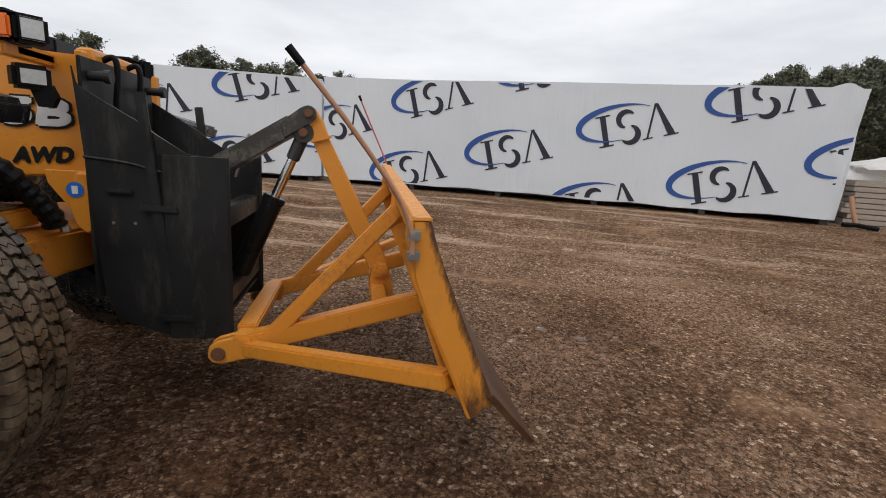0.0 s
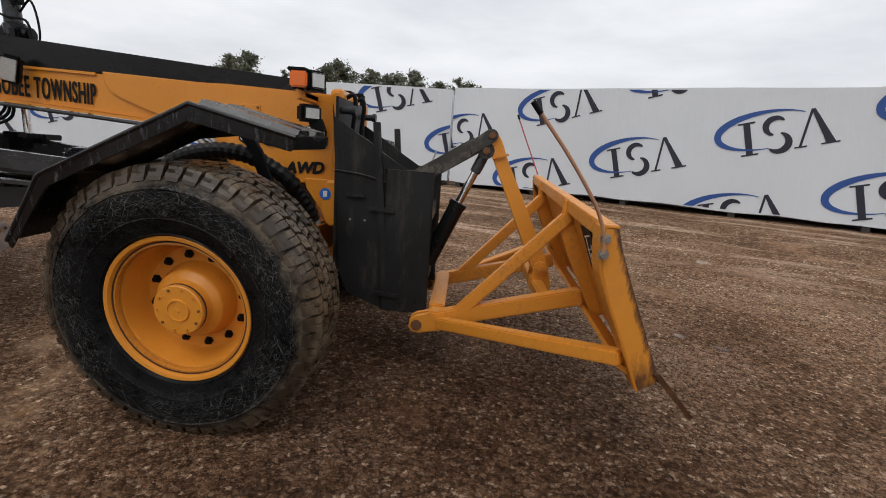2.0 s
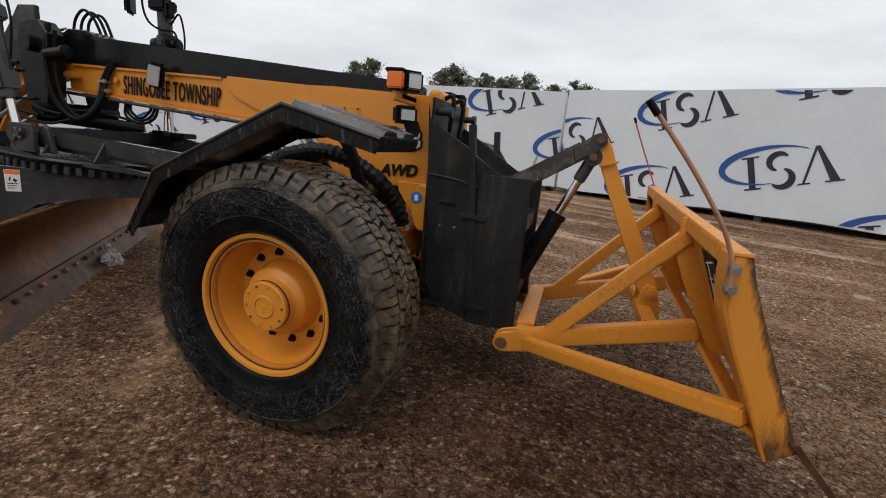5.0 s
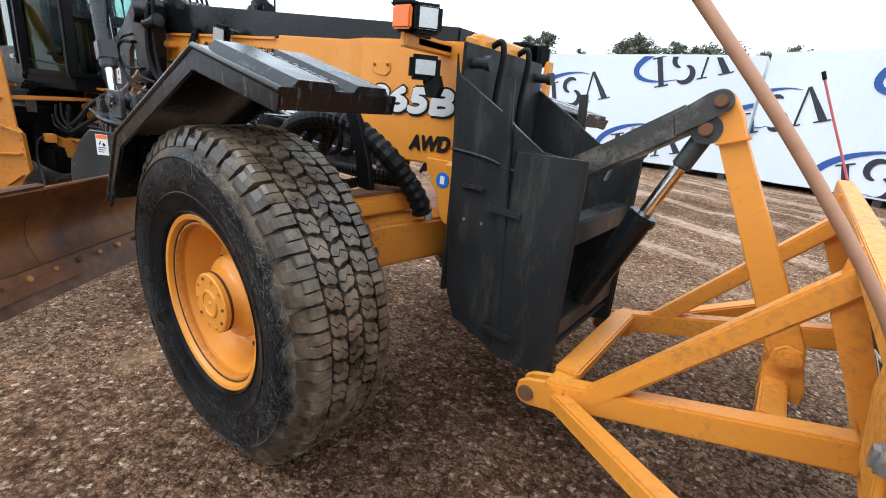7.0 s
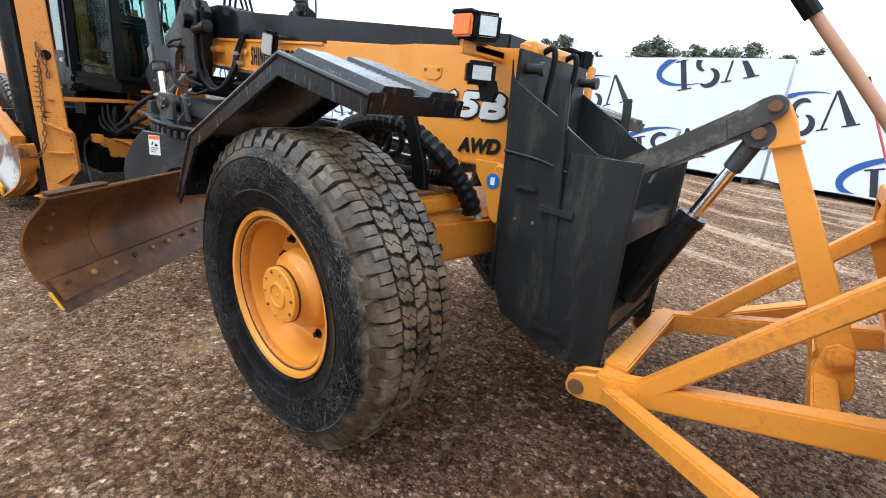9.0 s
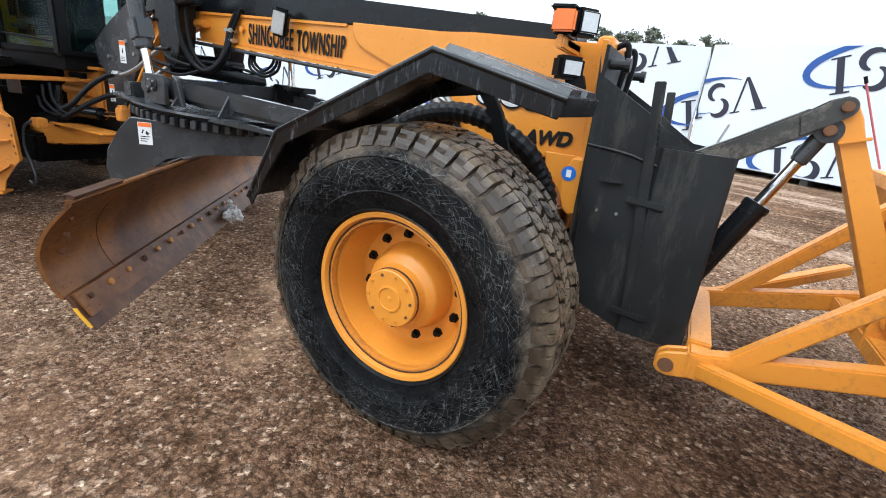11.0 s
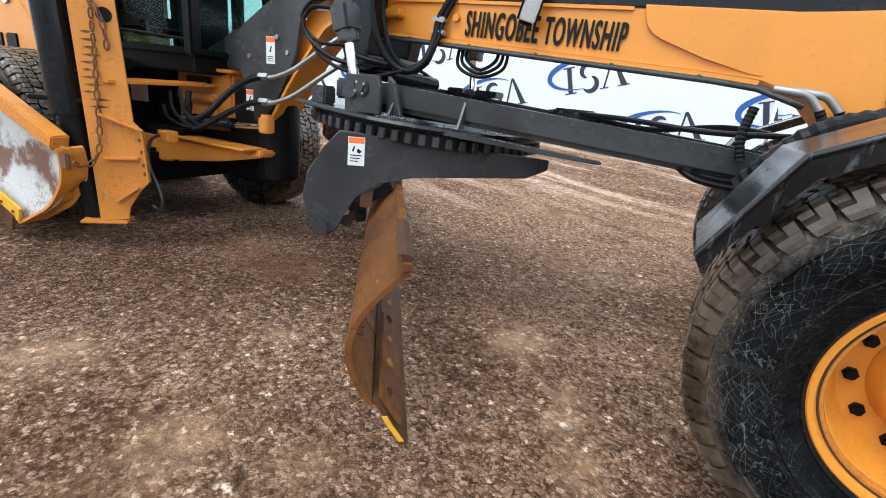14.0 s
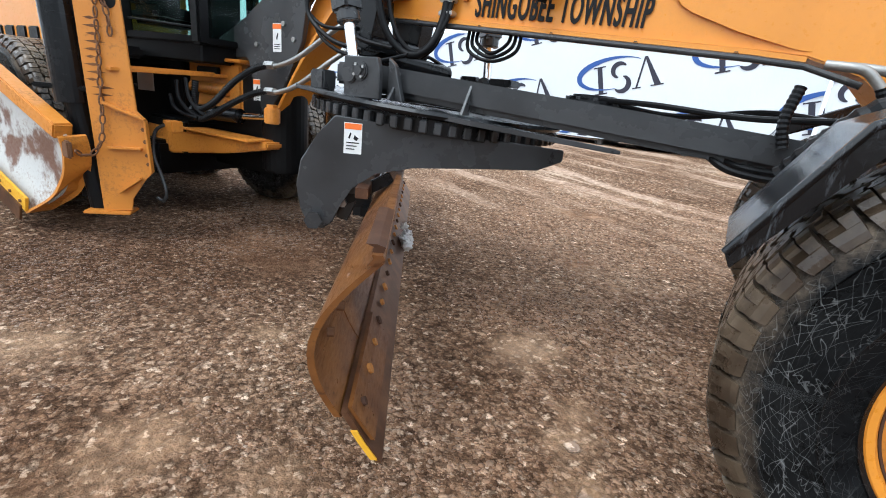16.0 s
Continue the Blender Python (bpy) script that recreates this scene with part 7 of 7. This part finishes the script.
part("articulation_rod", rod((-4.72, 3.262, 0.888), (-4.36, 3.24, 0.92), 0.024, seg=18), CHROME, grader, "bright chrome steering rod")
part("rod_end", join(rod((-4.33, 3.235, 0.875), (-4.33, 3.235, 0.985), 0.055, seg=20, bev=0.008), rod((-4.33, 3.235, 0.985), (-4.33, 3.235, 1.005), 0.04, seg=6)), ORANGE_WORN, grader)
for k, z in enumerate((0.0, -0.19)):
    pts = [(p[0] - 0.10, p[1], p[2] - 0.01) for p in [(-4.80, 3.03, 1.12 + z * 0.4), (-4.78, 3.0, 0.97 + z * 0.3), (-4.70, 2.99, 0.93 + z * 0.35), (-4.58, 3.02, 0.99 + z * 0.4), (-4.46, 3.10, 1.14 + z * 0.7), (-4.36, 3.19, 1.24 + z * 0.85), (-4.24, 3.22, 1.275 + z * 0.9)]]
    part("wrapped_hose", tube(pts, 0.024, 10, True, 0.016), HOSE, grader)
    q = Vector(pts[-1])
    part("steel_pipe", tube([q, q + Vector((0.10, 0.01, 0.005)), q + Vector((0.28, 0.02, 0.07)), q + Vector((0.52, 0.05, 0.22)), q + Vector((0.66, 0.12, 0.33))], 0.017, 10), STEEL, grader, smooth=True)
    part("pipe_nut", rod(q - Vector((0.03, 0, 0)), q + Vector((0.05, 0.005, 0)), 0.028, seg=6), STEEL, grader)
for pts in (((-5.0, 2.95, 1.10), (-4.95, 2.93, 0.98), (-4.86, 2.95, 0.90), (-4.78, 3.0, 0.86)), ((-4.92, 2.97, 1.12), (-4.86, 2.95, 1.0), (-4.80, 2.97, 0.92), (-4.74, 3.0, 0.88)), ((-5.06, 2.93, 1.0), (-5.0, 2.92, 0.92), (-4.90, 2.93, 0.88), (-4.8, 2.97, 0.86))):
    part("thin_hose", tube(pts, 0.013, 8), HOSE, grader, smooth=True)
part("brass_block", box((-4.95, 2.80, 0.75), (-4.83, 2.88, 0.83), 0.006), ORANGE_WORN, grader)
part("grey_cable", tube([(-4.92, 2.80, 0.80), (-4.98, 2.76, 0.74), (-4.98, 2.74, 0.58), (-4.90, 2.74, 0.44), (-4.86, 2.74, 0.33), (-4.90, 2.74, 0.26), (-4.98, 2.74, 0.27)], 0.012, 8), GREY_PAINT, grader, smooth=True)
# bulk added at the hitch to shade the ground beneath the cab
part("hitch_shade_block", join(box((-5.30, 3.36, 0.46), (-4.50, 2 * YC - 3.36, 1.22), 0.04), rod((-4.46, YC, 0.50), (-4.46, YC, 1.30), 0.17, seg=28, bev=0.02)), MATTE_BLACK, grader)
# black panel put in for the shade inside the bay
part("bay_shade_panel", box((-6.4, 3.30, 0.80), (-5.52, 3.40, 1.30), 0.01), MATTE_BLACK, grader)
# the next two boxes are unseen underbody, added to shade the ground
part("underbody_shade_box", box((-9.4, 3.12, 0.52), (-5.2, 2 * YC - 3.12, 0.80), 0.02), MATTE_BLACK, grader)
part("belly_shade_box", box((-9.0, 3.0, 0.34), (-5.45, 2 * YC - 3.0, 0.62), 0.03), MATTE_BLACK, grader)
part("step_platform", box((-6.4, 2.70, 0.98), (-5.62, 3.1, 1.03), 0.01), MATTE_BLACK, grader)
# wider unseen lower body, added to keep light off the ground
part("wide_shade_box", box((-8.9, 2.92, 0.60), (-5.75, 2 * YC - 2.92, 1.2), 0.02), MATTE_BLACK, grader)

# ---- wing mast beside the cab ----
MAST = frame3((-5.16, 2.37, 0.0), (0.72, 0.69, 0), (0, 0, 1))
MZ = MAST.to_3x3() @ Vector((0, 0, 1))
mast = part("wing_mast", slab([(0.10, 0.20), (0.275, 0.21), (0.285, 0.30), (0.37, 0.43), (0.432, 0.49), (0.417, 0.83), (0.356, 0.885), (0.337, 1.36), (0.318, 1.73), (0.295, 2.3), (0.045, 2.3), (0.068, 1.7), (0.082, 1.13)], MAST, 0.02, 0.004), ORANGE_WORN, grader, "scraped orange wing mast plate with hanging chain")
part("mast_flange", slab([(0.10, 0.20), (0.125, 0.20), (0.070, 2.3), (0.045, 2.3)], MAST @ Matrix.Translation((0, 0, -0.08)), 0.08, 0.003), ORANGE_WORN, mast)
part("mast_foot", box((-0.01, 0.185, -0.10), (0.275, 0.205, 0.06), 0.005, MAST), ORANGE_WORN, mast)
for p, q in (((0.18, 0.925), (0.415, 0.835)), ((0.175, 0.64), (0.38, 0.645)), ((0.22, 0.34), (0.36, 0.445))):
    part("mast_gusset", bar(MAST @ Vector((*p, 0.042)), MAST @ Vector((*q, 0.042)), 0.05, 0.014, 0.003, MZ), ORANGE_WORN, mast)
part("mast_edge", slab([(0.417, 0.83), (0.432, 0.49), (0.418, 0.485), (0.403, 0.83)], MAST @ Matrix.Translation((0, 0, 0.02)), 0.03, 0.003), ORANGE_WORN, mast)
for u, z in ((0.392, 0.77), (0.398, 0.69), (0.402, 0.60), (0.405, 0.54)):
    bolt(MAST @ Vector((u, z, 0.02)), MZ, 0.014, 0.008, RUST_BOLT, mast)
hole = MAST @ Vector((0.262, 1.53, 0.0205))
# black disc on the uncut plate paints the dark of the hole
part("mast_hole_disc", rod(hole, hole + MZ * 0.004, 0.045, seg=24), MATTE_BLACK, mast)
part("mast_shelf", join(bar((-4.985, 2.50, 1.135), (-5.03, 3.37, 1.162), 0.022, 0.10, 0.004), bar((-5.00, 2.62, 1.15), (-5.02, 3.25, 1.165), 0.03, 0.05, 0.004)), ORANGE_WORN, mast)
part("grey_tab", box((-0.06, -0.004, -0.06), (0.06, 0.004, 0.06), 0.002, pose(-5.08, 2.78, 1.075, 0, 0, 25)), STEEL, mast)
rr = random.Random(21)


def chain(pts, size):
    """A hanging chain: rings turned by turns."""
    line = curve_points(pts, 14)
    out = [line[0]]
    for p in line:
        if (p - out[-1]).length > size * 1.5:
            out.append(p)
    for k, (a, b) in enumerate(zip(out, out[1:])):
        m = axes(a.lerp(b, 0.5), b) @ Matrix.Rotation(math.pi / 2 * (k % 2) + 0.4, 4, "Z")
        loop = [m @ Vector((0.42 * size * math.cos(t), 0, 0.95 * size * math.sin(t))) for t in np.linspace(0, 2 * math.pi, 11)]
        part("chain_link", tube(loop, size * 0.17, 6, False), RUST_BOLT, mast)


chain([MAST @ Vector(p) for p in ((0.20, 1.64, 0.035), (0.19, 1.30, 0.035), (0.175, 1.00, 0.04), (0.17, 0.80, 0.05), (0.15, 0.66, 0.07))] + [(-5.04, 2.36, 0.58), (-5.0, 2.27, 0.63)], 0.034)
chain([MAST @ Vector(p) for p in ((0.21, 1.60, 0.045), (0.25, 1.52, 0.05), (0.262, 1.40, 0.035), (0.26, 1.31, 0.035))], 0.034)
for k in range(11):
    z = 1.42 - 0.045 * k
    w = rr.uniform(0.06, 0.13)
    x = 0.11 + 0.02 * rr.uniform(-1, 1)
    part("rust_scrape", slab([(x, z), (x + w * 0.5, z + 0.010), (x + w, z + 0.002), (x + w * 0.5, z - 0.009)], MAST @ Matrix.Translation((0, 0, 0.0202)), 0.0012, 0), RUST, mast)
part("wing_post", rod(MAST @ Vector((-0.05, 0.90, -0.10)), MAST @ Vector((-0.10, 2.4, -0.10)), 0.10, seg=24, bev=0.005), BLACK_PAINT, grader, "dark worn wing post")
part("wing_post", rod(MAST @ Vector((0.05, 0.20, -0.085)), MAST @ Vector((-0.04, 1.0, -0.10)), 0.07, seg=20, bev=0.005), MATTE_BLACK, grader)
part("wing_post", rod(MAST @ Vector((-0.05, 0.26, -0.16)), MAST @ Vector((-0.08, 0.9, -0.16)), 0.05, seg=20, bev=0.005), MATTE_BLACK, grader)
part("post_collar", box((-0.24, 0.98, -0.22), (0.08, 1.01, -0.03), 0.008, MAST), MATTE_BLACK, grader)
part("brace_tube", rod(MAST @ Vector((-0.03, 1.12, -0.22)), (-5.95, 2.36, 2.05), 0.045, seg=16), ORANGE, grader)

# ---- folded wing plow ----
wing = thing("wing_plow", "raised side wing plow with scraped white face and orange edges", "snow plow")
WA = Vector((-0.93, -0.06, 0.35)).normalized()
sec = [Vector(p) for p in ((-5.10, 2.27, 0.70), (-5.12, 2.29, 0.60), (-5.18, 2.30, 0.47), (-5.27, 2.295, 0.36), (-5.38, 2.27, 0.25), (-5.62, 2.20, 0.11))]
curve = curve_points(sec, 5)
inward = Vector((0.25, 0.85, 0.1)).normalized()
wing_face = part("wing_face", loft([[p + WA * s for p in curve] + [p + WA * s + inward * 0.02 for p in curve[::-1]] for s in np.linspace(0.0, 2.6, 8)]), BARE_WHITE, wing, "white blade face scraped to rust")
part("end_flange", loft([[p - WA * 0.012 - inward * 0.035 for p in curve] + [p - WA * 0.012 + inward * 0.11 for p in curve[::-1]], [p + WA * 0.012 - inward * 0.035 for p in curve] + [p + WA * 0.012 + inward * 0.11 for p in curve[::-1]]]), ORANGE_WORN, wing)
part("top_flange", bar(sec[0] + Vector((-0.01, 0.0, 0.03)), sec[0] + WA * 2.6 + Vector((-0.01, 0, 0.03)), 0.10, 0.11, 0.01), ORANGE_WORN, wing)
part("edge_strip", bar(sec[-1] + Vector((0.03, -0.03, 0.06)), sec[-1] + WA * 2.6 + Vector((0.03, -0.03, 0.06)), 0.11, 0.02, 0.003), YELLOW_EDGE, wing, "yellow cutting strip")
part("cutting_edge", bar(sec[-1] + Vector((-0.04, -0.05, -0.01)), sec[-1] + WA * 2.6 + Vector((-0.04, -0.05, -0.01)), 0.12, 0.016, 0.003), EDGE, wing)
part("hook_eye", box((-5.12, 2.25, 0.57), (-5.03, 2.28, 0.68), 0.01), RUST_BOLT, wing)
for k in range(5):
    p = sec[-1] + WA * (0.06 + 0.14 * k) + Vector((0.03, -0.04, 0.06))
    part("strip_bolt", rod(p, p + Vector((0.0, -0.012, 0.0)), 0.011, seg=10), RUST_BOLT, wing)

# ---- cab ----
PLAN = [(-6.45, 2.90), (-5.55, 2.90), (-4.92, 3.10), (-4.92, 2 * YC - 3.10), (-5.55, 2 * YC - 2.90), (-6.45, 2 * YC - 2.90)]
cab = part("cab", slab([(x, y) for x, y in PLAN], Matrix.Translation((0, 0, 1.24)), 0.14, 0.012), MATTE_BLACK, grader, "dark cab with tinted windows")
part("cab_roof", slab([(x * 1.01 + 0.06, YC + (y - YC) * 1.05) for x, y in PLAN], Matrix.Translation((0, 0, 2.95)), 0.12, 0.02), ORANGE, cab)
for k, (x, y) in enumerate(PLAN):
    part("cab_post", bar((x, y, 1.36), (x - 0.02, YC + (y - YC) * 0.97, 2.97), 0.10, 0.09, 0.015, (1, 0, 0)), MATTE_BLACK, cab)
for a, b in zip(PLAN, PLAN[1:] + PLAN[:1]):
    a, b = Vector((*a, 0)), Vector((*b, 0))
    d = (b - a).normalized()
    n = Vector((-d.y, d.x, 0))
    pane = part("window", slab([(0.05, 1.40), ((b - a).length - 0.05, 1.40), ((b - a).length - 0.05, 2.93), (0.05, 2.93)], frame3(a + n * 0.02, d, (0, 0, 1)), 0.008, 0), GLASS, cab, "tinted green glass")
    pane.visible_shadow = False
    part("window_sill", bar(a + Vector((0, 0, 1.39)), b + Vector((0, 0, 1.39)), 0.05, 0.05, 0.008), MATTE_BLACK, cab)
part("door_panel", box((-6.40, 2.87, 1.30), (-5.60, 2.90, 1.62), 0.012), MATTE_BLACK, cab)
part("door_rail", rod((-5.64, 2.86, 1.45), (-5.64, 2.86, 2.8), 0.016, seg=12), MATTE_BLACK, cab)
part("door_latch", box((-5.86, 2.845, 1.50), (-5.72, 2.87, 1.54), 0.008), STEEL, cab)
part("wiper", rod((-5.50, 2.91, 1.50), (-4.96, 3.07, 1.47), 0.008, seg=8), MATTE_BLACK, cab)
part("step_lamp", join(box((-5.52, 2.80, 1.22), (-5.34, 2.92, 1.30), 0.02), box((-5.50, 2.79, 1.215), (-5.38, 2.81, 1.245), 0.004)), MATTE_BLACK, cab)
part("seat", join(box((-6.15, 3.22, 1.52), (-5.70, 3.70, 1.66), 0.05), box((-6.22, 3.24, 1.62), (-6.08, 3.68, 2.35), 0.06)), MATTE_BLACK, cab)
part("console", join(box((-5.40, 3.30, 1.38), (-5.15, 3.62, 1.95), 0.04), box((-5.45, 3.20, 1.92), (-5.15, 3.72, 2.02), 0.03)), MATTE_BLACK, cab)
for k in range(8):
    part("lever", join(rod((-5.32 + 0.02 * k, 3.18 + 0.075 * k, 1.95), (-5.36 + 0.02 * k, 3.18 + 0.075 * k, 2.18), 0.008, seg=8), rod((-5.36 + 0.02 * k, 3.18 + 0.075 * k, 2.16), (-5.365 + 0.02 * k, 3.18 + 0.075 * k, 2.22), 0.014, seg=10)), GREY_PAINT, cab)
part("dash_cowl", slab([(-5.35, 1.27), (-5.33, 1.33), (-5.10, 1.42), (-4.95, 1.55), (-4.80, 1.61), (-4.60, 1.60), (-4.5, 1.5), (-4.5, 1.29)], xz(3.72), 0.34, 0.03), GREY_PAINT, cab)
part("mirror_arm", tube([(-4.95, 3.05, 2.6), (-4.75, 2.95, 2.66), (-4.62, 2.92, 2.5)], 0.012, 8), MATTE_BLACK, cab, smooth=True)
part("mirror", box((-4.66, 2.83, 2.18), (-4.60, 3.0, 2.5), 0.02), MATTE_BLACK, cab)
part("mirror_arm", tube([(-4.94, 2 * YC - 3.12, 2.86), (-4.55, 4.20, 2.93), (-4.20, 4.52, 2.90), (-4.18, 4.58, 2.78)], 0.012, 8), MATTE_BLACK, cab, smooth=True)
part("mirror", box((-0.03, -0.10, -0.19), (0.03, 0.10, 0.19), 0.025, pose(-4.18, 4.59, 2.66, 0, 0, 30)), MATTE_BLACK, cab)

# hood and tandem wheels behind the cab
part("hood", box((-9.6, 2.92, 1.12), (-6.5, 2 * YC - 2.92, 2.25), 0.08), ORANGE, grader, "orange engine hood")
for k in range(4):
    part("hood_vent", box((-7.3 - 0.28 * k, 2.905, 1.24), (-7.1 - 0.28 * k, 2.93, 1.42), 0.01), MATTE_BLACK, grader)
part("hood_lamp", rod((-7.2, 2.925, 1.75), (-7.2, 2.90, 1.75), 0.09, seg=20), LENS, grader)
for y, turn in ((2.42, 0), (2 * YC - 2.42, 180)):
    for x in ((-6.45, -8.0) if turn == 0 else (-5.6, -7.15)):
        wheel(Matrix.Translation((x, y, 0.632)) @ Matrix.Rotation(radians(turn), 4, "Z") @ XZ, int(x * 10))
    part("tandem_case", box((-8.3, min(y, 2 * YC - y) + 0.46 if y < YC else y - 0.60, 0.45), (-6.5, min(y, 2 * YC - y) + 0.60 if y < YC else y - 0.46, 0.85), 0.05), ORANGE, grader)
